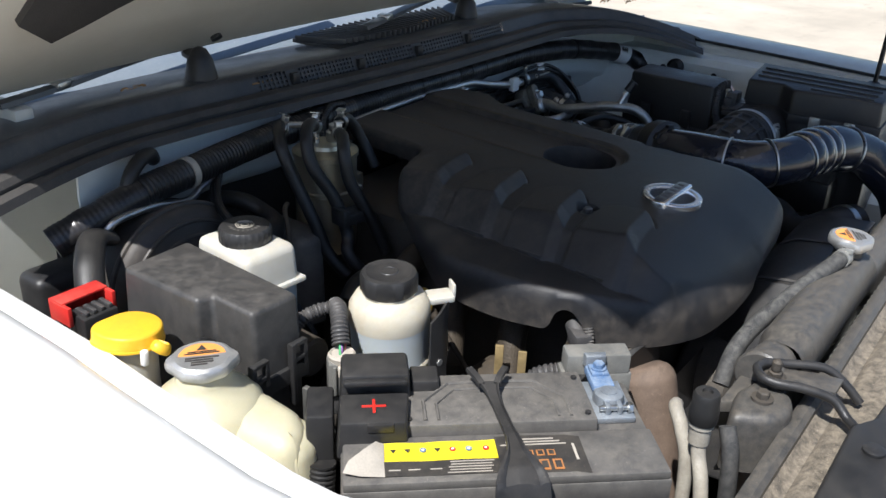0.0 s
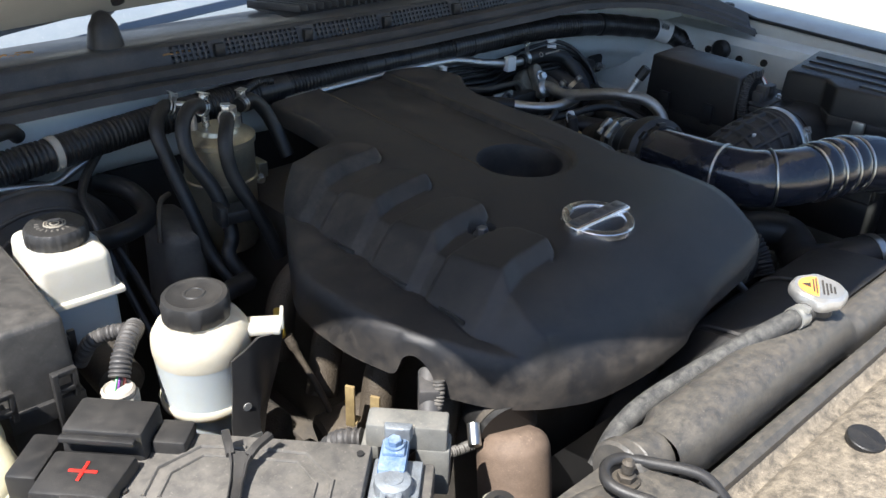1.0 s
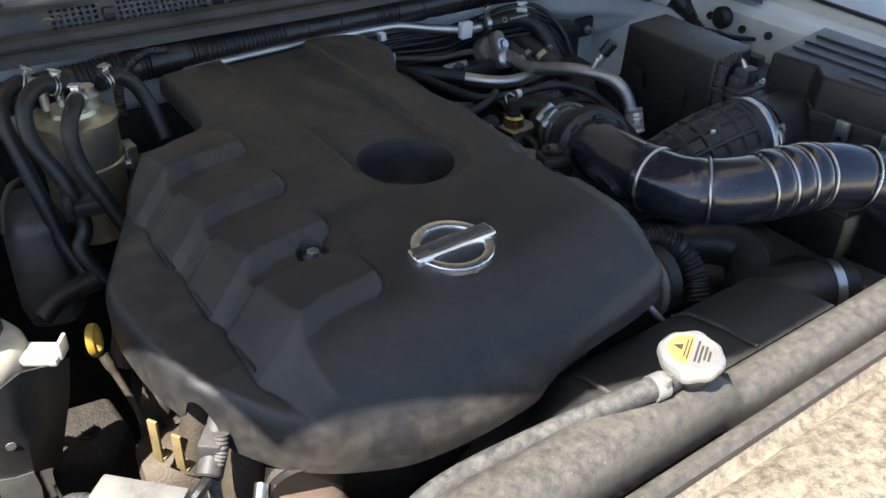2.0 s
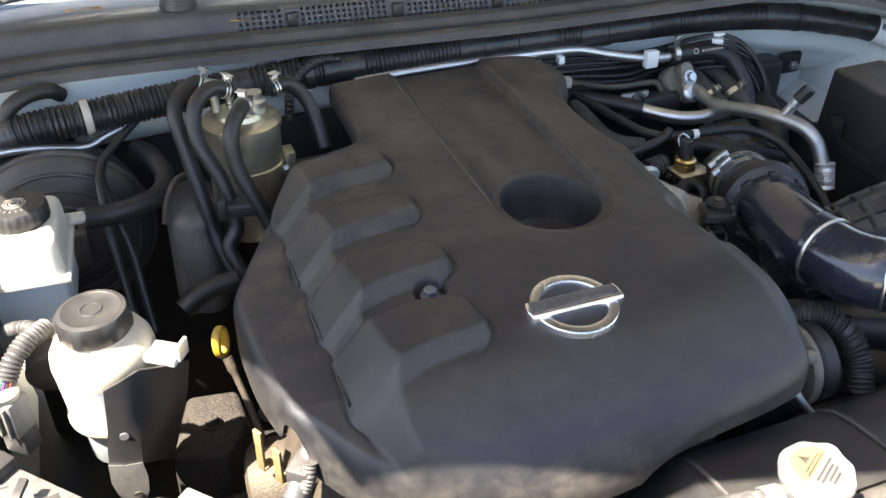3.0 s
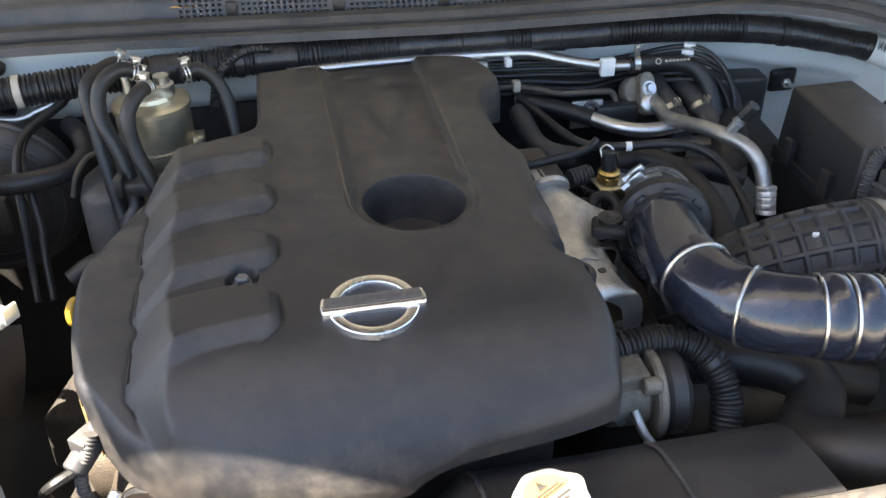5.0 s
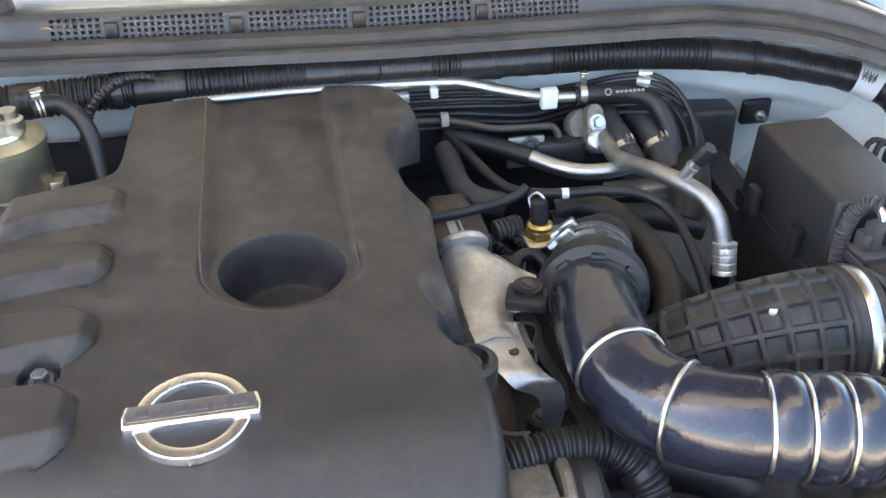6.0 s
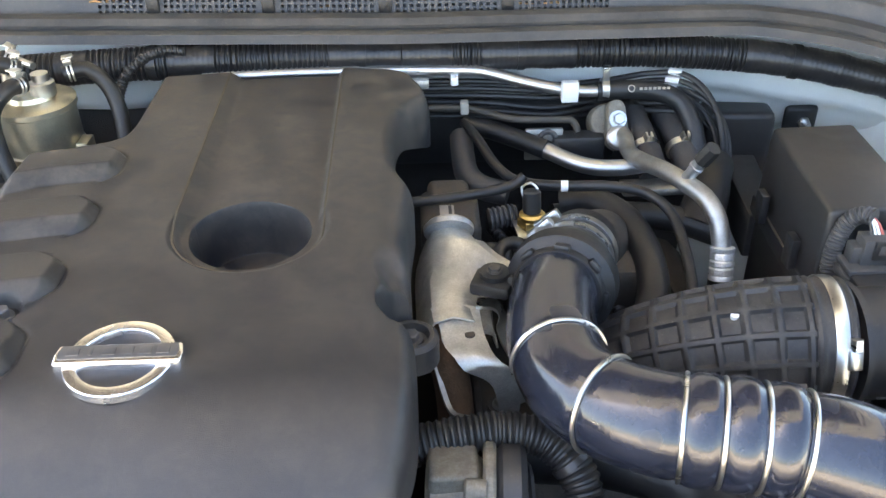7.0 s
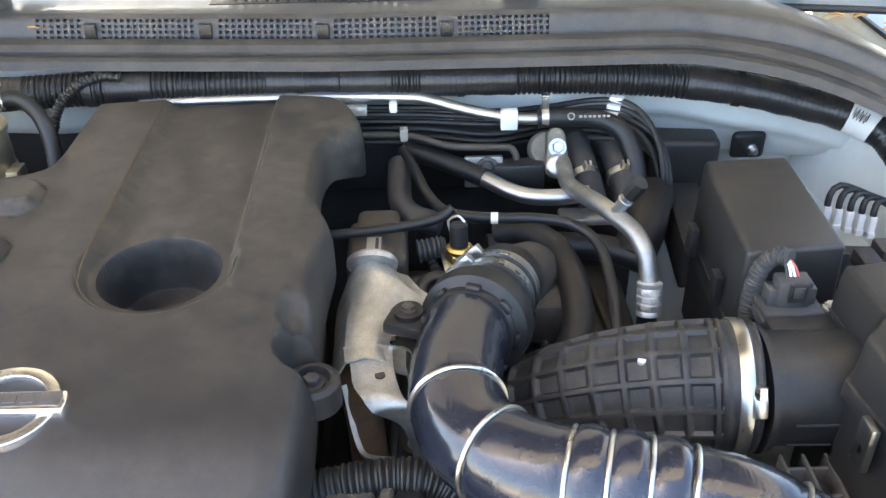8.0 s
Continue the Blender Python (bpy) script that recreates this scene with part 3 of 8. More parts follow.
def cowl():
    """Plastic cowl panel below the windscreen, with its four fields of square slots and the seal along its front edge."""
    t = thing("cowl_panel", "dusty black plastic cowl panel with slotted grilles", "cowl", (1.4, 1.17, 1.10))

    def sag(x):
        return 0.055 * max(0.0, (x - 2.10) / 0.2) ** 2

    def front(x):
        f = 0.0
        if x > 1.98:
            f = 0.30 * ((x - 1.98) / 0.36) ** 1.5
        if x < 0.78:
            f = 0.08 * ((0.78 - x) / 0.28) ** 1.5
        return 1.154 + 0.07 * max(0, 1.5 - x) * (x > 0.9) + 0.042 * (x <= 0.9) - f

    slots = [(1.064, 1.134, 7), (1.160, 1.298, 15), (1.330, 1.468, 15), (1.495, 1.645, 15), (1.672, 1.806, 15)]
    rows_n = 4
    b = B()
    xs = sorted({0.50 + 0.02 * k for k in range(92)})
    xs = [x for x in xs if not any(a - 0.012 < x < c + 0.012 for a, c, _ in slots)]
    cols = set()
    for a, c, n in slots:
        w = (c - a) / n
        for i in range(n):
            cols.add((a + w * (i + 0.22), a + w * (i + 0.78)))
        xs += [a - 0.006, c + 0.006]
    edges = sorted(set(xs) | {p for q in cols for p in q})
    colset = {round(p[0], 5) for p in cols}

    def sect(x):
        y0 = front(x)
        ys, zs = [y0 - 0.020, y0 - 0.004], [1.146, 1.1555]
        for r in range(rows_n):
            ys += [y0 + 0.0035 * r, y0 + 0.0035 * r + 0.0021]
            zs += [1.1575 + 0.0072 * r, 1.1575 + 0.0072 * r + 0.0044]
        ys += [y0 + 0.014, y0 + 0.022]
        zs += [1.1845, 1.1875]
        return [(x, y, z - sag(x)) for y, z in zip(ys, zs)]

    V = [[b.verts.new(p) for p in sect(x)] for x in edges]
    for i in range(len(V) - 1):
        is_slot = round(edges[i], 5) in colset and any(a < edges[i] < c for a, c, _ in slots)
        for j in range(len(V[0]) - 1):
            if is_slot and j in (2, 4, 6, 8):
                continue
            b.faces.new((V[i][j], V[i + 1][j], V[i + 1][j + 1], V[i][j + 1]))
    thicken(b, 0.003)
    part("panel", b, M_COWL, t, "dusty black plastic panel")
    b = B()
    quad_sheet(b, [[(x, front(x) + 0.016, 1.150), (x, front(x) + 0.030, 1.180)] for x in [1.02 + 0.04 * k for k in range(21)]])
    thicken(b, 0.003)
    part("slot_well", b, M_BLACK, t)
    for x in (1.147, 1.314, 1.482, 1.658):
        b = B()
        rbox(b, (x, front(x) + 0.002, 1.169), (0.018, 0.010, 0.022), 0.002)
        part("clip_recess", b, M_BLACK, t)
    b = B()
    quad_sheet(b, [[(x, front(x) + d, z - sag(x)) for d, z in ((0.0225, 1.1876), (0.032, 1.1890), (0.09, 1.1885), (0.14, 1.183), (0.20, 1.172))] for x in [0.50 + 0.02 * k for k in range(93)]])
    thicken(b, 0.003)
    part("top_panel", b, M_COWLTOP, t, "smooth grey top panel reflecting the sky")
    # coarse air intake slats further back
    t2 = thing("air_intake_grille", "dark slatted air intake below the windscreen", "grille", (1.52, 1.29, 1.17))
    b = B()
    rbox(b, (1.53, 1.29, 1.186), (0.44, 0.13, 0.008), 0.002)
    part("well", b, M_BLACK, t2)
    for k in range(25):
        b = B()
        rbox(b, (1.322 + k * 0.0175, 1.285, 1.195), (0.0045, 0.13 - 0.002 * abs(12 - k), 0.014), 0.0012, rz=30 - 2.6 * k)
        part("slat", b, M_COWL, t2)
    # hood seal along the front edge: a fat bulb and a lower lip
    t3 = thing("hood_seal", "dusty black rubber hood seal along the cowl edge", "seal", (1.4, 1.11, 1.12))
    pts = [(x, front(x) - 0.020, 1.149 - sag(x)) for x in [0.50 + 0.06 * k for k in range(31)]]
    b = B()
    strip(b, pts, [(0.017, -0.010), (0.018, 0.004), (0.012, 0.012), (0.0, 0.0145), (-0.012, 0.012), (-0.018, 0.004), (-0.017, -0.010)], step=0.02)
    part("bulb", b, M_SEAL, t3)
    pts = [(x, front(x) - 0.046, 1.138 - sag(x)) for x in [0.50 + 0.06 * k for k in range(31)]]
    b = B()
    strip(b, pts, [(0.016, -0.004), (0.012, 0.008), (0.003, 0.011), (-0.008, 0.009), (-0.015, 0.002), (-0.015, -0.006)], step=0.02)
    part("lip", b, M_SEAL, t3)


def windscreen():
    b = B()
    rows = []
    for k in range(25):
        x = 0.50 + 1.86 * k / 24
        bow = 0.10 * ((x - 1.43) / 0.93) ** 2
        rows.append([(x, 1.33 - bow + s * 0.9, 1.150 + s * 0.48) for s in (0, 0.25, 0.5, 0.75, 1.0)])
    quad_sheet(b, rows)
    thicken(b, 0.005)
    ws = thing("windscreen", "dusty windscreen glass above the cowl reflecting the sky", "windscreen", (1.43, 1.4, 1.15))
    part("glass", b, M_GLASSY, ws)
    b = B()
    sweep(b, [(r[0][0], r[0][1] - 0.004, r[0][2] + 0.004) for r in rows], 0.006, 8)
    part("lower_moulding", b, M_RUBBER, ws)
    # cabin behind, so that nothing shines through below the glass
    b = B()
    cb = thing("cab", "silver painted cab of the vehicle", "vehicle cab", (1.43, 2.4, 0.5))
    rbox(b, (1.43, 2.4, 0.95), (1.75, 1.6, 0.8), 0.05)
    part("body", b, M_PAINT, cb)
    b = B()
    rbox(b, (1.43, 2.5, 1.47), (1.62, 1.3, 0.24), 0.06, taper=0.9)
    part("roof", b, M_PAINT, cb)


def wipers():
    for x in (0.987, 1.771):
        t = thing("windscreen_wiper", "grey-black windscreen wiper arm lying on the glass", "wiper", (x, 1.27, 1.18), group="wipers")
        b = B()
        lathe(b, [(0, 0), (0.030, 0), (0.028, 0.02), (0.022, 0.048), (0.012, 0.066), (0.004, 0.070), (0, 0.070)], 24, Matrix.Translation((x, 1.245, 1.172)))
        part("pivot_cap", b, M_BLACK, t)
        flat_bar = [(-0.013, -0.003), (-0.011, 0.004), (0.0, 0.007), (0.011, 0.004), (0.013, -0.003)]
        b = B()
        strip(b, [(x - 0.36, 1.252, 1.212), (x - 0.234, 1.298, 1.208), (x - 0.10, 1.330, 1.214), (x + 0.082, 1.360, 1.224)], flat_bar, step=0.01)
        part("arm", b, M_COWLTOP, t)
        b = B()
        strip(b, [(x, 1.250, 1.222), (x + 0.02, 1.30, 1.220), (x + 0.075, 1.357, 1.226)], flat_bar, step=0.01)
        part("link", b, M_BLACK, t)
        b = B()
        strip(b, [(x + 0.06, 1.362, 1.226), (x + 0.26, 1.385, 1.234), (x + 0.46, 1.40, 1.240)], [(-0.010, -0.004), (-0.008, 0.006), (0.008, 0.006), (0.010, -0.004)], step=0.02)
        part("blade", b, M_RUBBER, t)
        for k in range(9):
            b = B()
            rbox(b, (x + 0.10 + 0.038 * k, 1.3655 + 0.0042 * k, 1.2355 + 0.0012 * k), (0.014, 0.005, 0.003), 0.0008, rz=6)
            part("blade_clip", b, M_COWL, t)
        b = B()
        rbox(b, (x - 0.234, 1.298, 1.212), (0.030, 0.030, 0.012), 0.003, rz=20)
        part("clip", b, M_STEEL, t)


HINGE, LIFT, LONG = Vector((1.43, 1.30, 1.20)), 38.0, 1.50


def hood():
    """The raised bonnet: outer skin, inner frame with its pressed beams, and felt pad."""
    t = thing("hood", "raised silver bonnet with a painted underside and black felt pad", "hood", HINGE)
    c, s = math.cos(radians(LIFT)), math.sin(radians(LIFT))

    def place(x, w, d):
        # w: way from the hinge, d: height over the inner face
        return (x, HINGE.y - w * c + d * s, HINGE.z + w * s + d * c)

    def swept(u):
        # the front edge runs back towards the corners
        return 1 - 0.165 * max(0.0, (abs(u) - 0.60) / 0.40)

    def half(w):
        e = w * swept(1)
        return 1.004 - 0.009 * float(smooth01(0.45, 0.95, e)) + 0.9 * max(0.0, e - 1.0) ** 2

    def skin(d0, crown):
        rows = []
        for i in range(25):
            w = LONG * i / 24
            rows.append([place(1.43 + half(w) * u, w * swept(u), d0 + crown * (1 - u * u)) for u in [k / 12 - 1 for k in range(25)]])
        return rows
    b = B()
    quad_sheet(b, skin(0.045, 0.03))
    thicken(b, 0.003)
    part("outer_skin", b, M_PAINT, t)
    b = B()
    rows = []
    for i in range(49):
        w = 0.012 + (LONG - 0.03) * i / 48
        row = []
        for k in range(65):
            u = (k / 32 - 1) * 0.985
            x = 1.43 + half(w) * u
            dip = 0.014 * (smooth01(0.30, 0.36, abs(u)) * (1 - smooth01(0.66, 0.72, abs(u)))) * smooth01(0.16, 0.22, w) * (1 - smooth01(0.95, 1.02, w))
            dip += 0.016 * (1 - smooth01(0.05, 0.22, abs(u))) * smooth01(0.2, 0.3, w) * (1 - smooth01(0.9, 1.0, w))
            row.append(place(x, w * swept(u), -0.004 + dip + 0.03 * (1 - u * u)))
        rows.append(row)
    quad_sheet(b, rows)
    part("inner_frame", b, M_HOOD, t, "cream painted inner frame")
    b = B()
    rows = []
    for i in range(13):
        rows.append([place(1.43 + (0.83 - 0.07 * (i in (0, 12))) * u, 0.185 + 0.30 * min(1.0, (1 - abs(u)) / 0.45) * (1 - i / 12) + 0.80 * i / 12, -0.002 + 0.03 * (1 - (u * 0.85) ** 2) + 0.003 * noise.noise((u * 9, i * 0.7, 3))) for u in [k / 20 - 1 for k in range(41)]])
    quad_sheet(b, rows)
    thicken(b, 0.01)
    part("felt_pad", b, M_PAD, t, "black felt pad")
    for x in (0.66, 2.2):
        b = B()
        rbox(b, (x, 1.28, 1.19), (0.03, 0.09, 0.03), 0.004)
        part("hinge", b, M_PAINT, t)
    for u in (-0.5, 0.5, 0.75):
        b = B()
        p = place(1.43 + 0.85 * u, 0.1, 0.0)
        cyl(b, p, (p[0], p[1] - 0.006 * s, p[2] - 0.006 * c), 0.010, 12)
        part("rubber_stop", b, M_RUBBER, t)


def radiator_front():
    """Radiator top tank, its cap and hoses, the upper cross member and the plastic cover in front."""
    t = thing("radiator", "dusty black plastic radiator top tank on its core", "radiator", (1.45, 0.26, 0.5))
    b = B()
    rows = []
    for k in range(60):
        x = 1.055 + 0.93 * k / 59
        f = 1.0 if x > 1.075 else 0.82
        low = float(smooth01(1.40, 1.44, x))
        ring = []
        for i in range(22):
            a = 2 * math.pi * i / 22
            e = 0.75
            ca, sa = math.cos(a), math.sin(a)
            ring.append((x, 0.232 - 0.010 * low + f * (0.036 - 0.008 * low) * math.copysign(abs(ca) ** e, ca), 0.990 - 0.03 * low + f * 0.040 * math.copysign(abs(sa) ** e, sa)))
        rows.append(ring + [ring[0]])
    quad_sheet(b, rows)
    bmesh.ops.remove_doubles(b, verts=b.verts, dist=1e-5)
    part("top_tank", b, M_TANK, t)
    b = B()
    cyl(b, (1.018, 0.238, 0.995), (1.062, 0.236, 0.993), 0.029, 28, 0.006)
    cyl(b, (1.003, 0.239, 0.996), (1.020, 0.238, 0.995), 0.033, 28, 0.003)
    part("tank_end", b, M_TANK, t)
    b = B()
    rbox(b, (1.52, 0.235, 0.72), (0.92, 0.04, 0.46), 0.004)
    part("core", b, M_DULL, t)
    for k in range(45):
        b = B()
        rbox(b, (1.08 + 0.0205 * k, 0.192, 0.953), (0.008, 0.006, 0.014), 0.0015)
        part("crimp_tab", b, M_DULL, t)
    b = B()
    cyl(b, (1.378, 0.238, 1.012), (1.378, 0.238, 1.046), 0.021, 24, 0.002)
    cyl(b, (1.372, 0.238, 1.036), (1.332, 0.232, 1.040), 0.0065, 14, 0.001)
    part("filler_neck", b, M_TANK, t)
    pressure_cap(t, (1.378, 0.238, 1.045), 0.032, m=Matrix.Translation((1.378, 0.238, 1.045)) @ Matrix.Rotation(radians(30), 4, 'Z'))
    # overflow hose from the neck along the tank
    b = B()
    sweep(b, [(1.352, 0.235, 1.039), (1.325, 0.236, 1.040), (1.27, 0.254, 1.025), (1.20, 0.275, 1.005), (1.13, 0.292, 0.985), (1.09, 0.298, 0.965), (1.06, 0.298, 0.93)], 0.0118, 16)
    h = solo("overflow_hose", b, mat("braided_hose", (0.035, 0.035, 0.036), 0.6, dust=0.7, dust_col=(0.17, 0.165, 0.15), scale=220, fine=900, bump=0.5),
             "grey braided overflow hose on the radiator neck", "hose")
    b = B()
    sweep(b, [(1.337, 0.2345, 1.040), (1.322, 0.2365, 1.0395)], 0.0135, 16, raw=True)
    rbox(b, (1.329, 0.228, 1.054), (0.006, 0.012, 0.008), 0.001)
    part("hose_clip", b, M_CASTALU, h)
    # fan shroud behind the tank
    b = B()
    rows = []
    for k in range(20):
        x = 1.02 + 0.66 * k / 19
        g = 0.16 * (1 - float(smooth01(1.24, 1.33, x)))
        rows.append([(x, 0.255, 0.976 - g), (x, 0.275, 0.974 - g), (x, 0.31, 0.970 - g), (x, 0.352, 0.962 - g), (x, 0.378, 0.944 - g), (x, 0.39, 0.86), (x, 0.39, 0.50)])
    quad_sheet(b, rows)
    thicken(b, 0.003)
    fs = thing("fan_shroud", "black plastic fan shroud behind the radiator", "shroud", (1.5, 0.33, 0.9))
    part("panel", b, M_BLACK, fs)
    for x in (1.345, 1.535):
        b = B()
        sweep(b, [(x, 0.258, 0.9775), (x, 0.31, 0.9715), (x - 0.002, 0.352, 0.9635), (x - 0.003, 0.376, 0.9465)], 0.0028, 8)
        part("rib", b, M_GREY, fs)


def pressure_cap(owner, at, r, m=None):
    """A pressed metal pressure cap with two ears and a sticker."""
    b = B()
    mm = m or Matrix.Translation(at)
    prof = [(0, -0.006), (r * 0.74, -0.006), (r * 0.78, 0.0), (r * 0.98, 0.001), (r * 1.02, 0.004), (r * 1.02, 0.009), (r * 0.98, 0.013), (r * 0.86, 0.0155), (r * 0.80, 0.0150), (0, 0.0150)]
    rings = []
    n = 56
    for q, z in prof:
        if q == 0:
            rings.append([b.verts.new(mm @ Vector((0, 0, z)))])
            continue
        ring = []
        for i in range(n):
            a = 2 * math.pi * i / n
            k = 1 + (0.022 * math.cos(8 * a) + 0.13 * max(0, math.cos(2 * a)) ** 5 if 0.0005 < z < 0.014 else 0)
            ring.append(b.verts.new(mm @ Vector((q * k * math.cos(a), q * k * math.sin(a), z))))
        rings.append(ring)
    for p, q in zip(rings, rings[1:]):
        for i in range(n):
            j = (i + 1) % n
            if len(p) == 1:
                b.faces.new((p[0], q[j], q[i]))
            elif len(q) == 1:
                b.faces.new((p[i], p[j], q[0]))
            else:
                b.faces.new((p[i], p[j], q[j], q[i]))
    t = part("cap", b, M_CAPMETAL, owner, "polished metal pressure cap with an orange warning sticker")
    b = B()
    pts = [(0, 0, 0.0154)] + [(0.74 * r * math.cos(a), 0.74 * r * math.sin(a), 0.0154) for a in [math.pi * (0.02 + 0.96 * k / 24) for k in range(25)]]
    vs = [b.verts.new(mm @ Vector(p)) for p in pts]
    for i in range(1, len(vs) - 1):
        b.faces.new((vs[0], vs[i], vs[i + 1]))
    thicken(b, 0.0003)
    part("sticker", b, M_ORANGE, t, "orange warning sticker")
    b = B()
    for k in range(4):
        rbox(b, (-0.1 * r * (k % 2), -r * (0.14 + 0.13 * k), 0.0155), (r * (1.05 - 0.18 * k), r * 0.07, 0.0006), 0, m=mm)
    part("small_print", b, M_LABELK, t)
    b = B()
    v = [b.verts.new(mm @ Vector(p)) for p in ((-0.16 * r, 0.30 * r, 0.0162), (0.16 * r, 0.30 * r, 0.0162), (0, 0.60 * r, 0.0162))]
    b.faces.new(v)
    thicken(b, 0.0003)
    for k in range(2):
        rbox(b, (0, r * (0.10 + 0.1 * k), 0.0161), (r * (1.1 - 0.2 * k), r * 0.05, 0.0005), 0, m=mm)
    part("warning_sign", b, M_LABELK, t)
    return t


def litter():
    """Dry needles and leaf scraps caught on the cowl and by the seal."""
    rng = random.Random(5)
    spots = [(1.085, 1.196, 1.168, 9), (1.385, 1.173, 1.160, 4), (1.675, 1.165, 1.160, 6), (1.715, 1.165, 1.160, 4), (2.20, 1.10, 1.192, 8), (2.26, 1.06, 1.190, 9), (1.62, 1.245, 1.196, 7), (0.86, 1.25, 1.194, 6)]
    t = thing("leaf_litter", "dry brown needles and leaf scraps on the cowl", "leaf litter", (1.4, 1.17, 1.17), kind="stuff")
    b = B()
    for x, y, z, n in spots:
        for k in range(n):
            px, py = x + rng.gauss(0, 0.018), y + rng.gauss(0, 0.003)
            a, ln = rng.uniform(-0.5, 0.5) + (math.pi if rng.random() < 0.5 else 0), rng.uniform(0.008, 0.024)
            c = Vector((px, py, z + rng.uniform(0, 0.004)))
            d = Vector((math.cos(a), 0.35 * math.sin(a), rng.uniform(-0.2, 0.3))) * ln
            sweep(b, [c - d * 0.5, c + Vector((0, 0, 0.002)), c + d * 0.5], 0.0007 if k % 3 else 0.0016, 5)
    part("needles", b, M_LEAF, t)


ground()
fender(True)
fender(False)
inner_panels()
firewall()
bay_closure()
cowl()
windscreen()
wipers()
litter()
hood()
radiator_front()

# ---- engine cover ----
def cover_outline():
    """Lower rim of the cover, edge by edge: place, rounding of the shoulder, and share of the height that is plain wall."""
    rear = [(1.172, 1.080, 1.075), (1.30, 1.088, 1.075), (1.43, 1.095, 1.072), (1.500, 1.088, 1.058)]
    right = [(1.530, 1.055, 1.036), (1.540, 1.008, 1.024), (1.524, 0.980, 1.034), (1.502, 0.945, 1.046), (1.493, 0.890, 1.050), (1.497, 0.830, 1.044), (1.512, 0.790, 1.034), (1.516, 0.770, 1.016),
             (1.510, 0.70, 1.008), (1.512, 0.60, 1.002), (1.515, 0.50, 1.000), (1.513, 0.44, 1.000), (1.505, 0.398, 1.000)]
    front = [(1.490, 0.371, 1.000), (1.44, 0.358, 1.000), (1.38, 0.351, 0.999), (1.335, 0.346, 0.998), (1.308, 0.343, 0.994), (1.289, 0.341, 0.984), (1.270, 0.339, 0.973),
             (1.20, 0.341, 0.964), (1.13, 0.351, 0.960), (1.085, 0.369, 0.960)]
    left = [(1.047, 0.389, 0.963), (1.016, 0.413, 0.967), (0.992, 0.448, 0.970), (0.983, 0.464, 0.974), (0.977, 0.474, 1.000), (0.970, 0.489, 1.016), (0.964, 0.505, 1.010), (0.961, 0.517, 0.984), (0.956, 0.540, 0.980),
            (0.949, 0.585, 0.978), (0.946, 0.64, 0.980), (0.9465, 0.672, 0.985), (0.952, 0.700, 0.990), (0.973, 0.738, 1.003), (0.998, 0.780, 1.020), (1.018, 0.812, 1.032)]
    notch = [(1.034, 0.838, 1.044), (1.066, 0.866, 1.058), (1.11, 0.884, 1.066), (1.150, 0.894, 1.068), (1.166, 0.918, 1.070), (1.170, 1.0, 1.073)]
    return [(x, y, z, r, w) for edge, r, w in ((rear, 0.010, 0.42), (right, 0.016, 0.36), (front[:4], 0.014, 0.56), (front[4:], 0.026, 0.26), (left, 0.013, 0.50), (notch, 0.009, 0.5)) for x, y, z in edge]


def soft_min(a, b, k):
    h = np.clip(0.5 + 0.5 * (b - a) / k, 0, 1)
    return b + (a - b) * h - k * h * (1 - h)


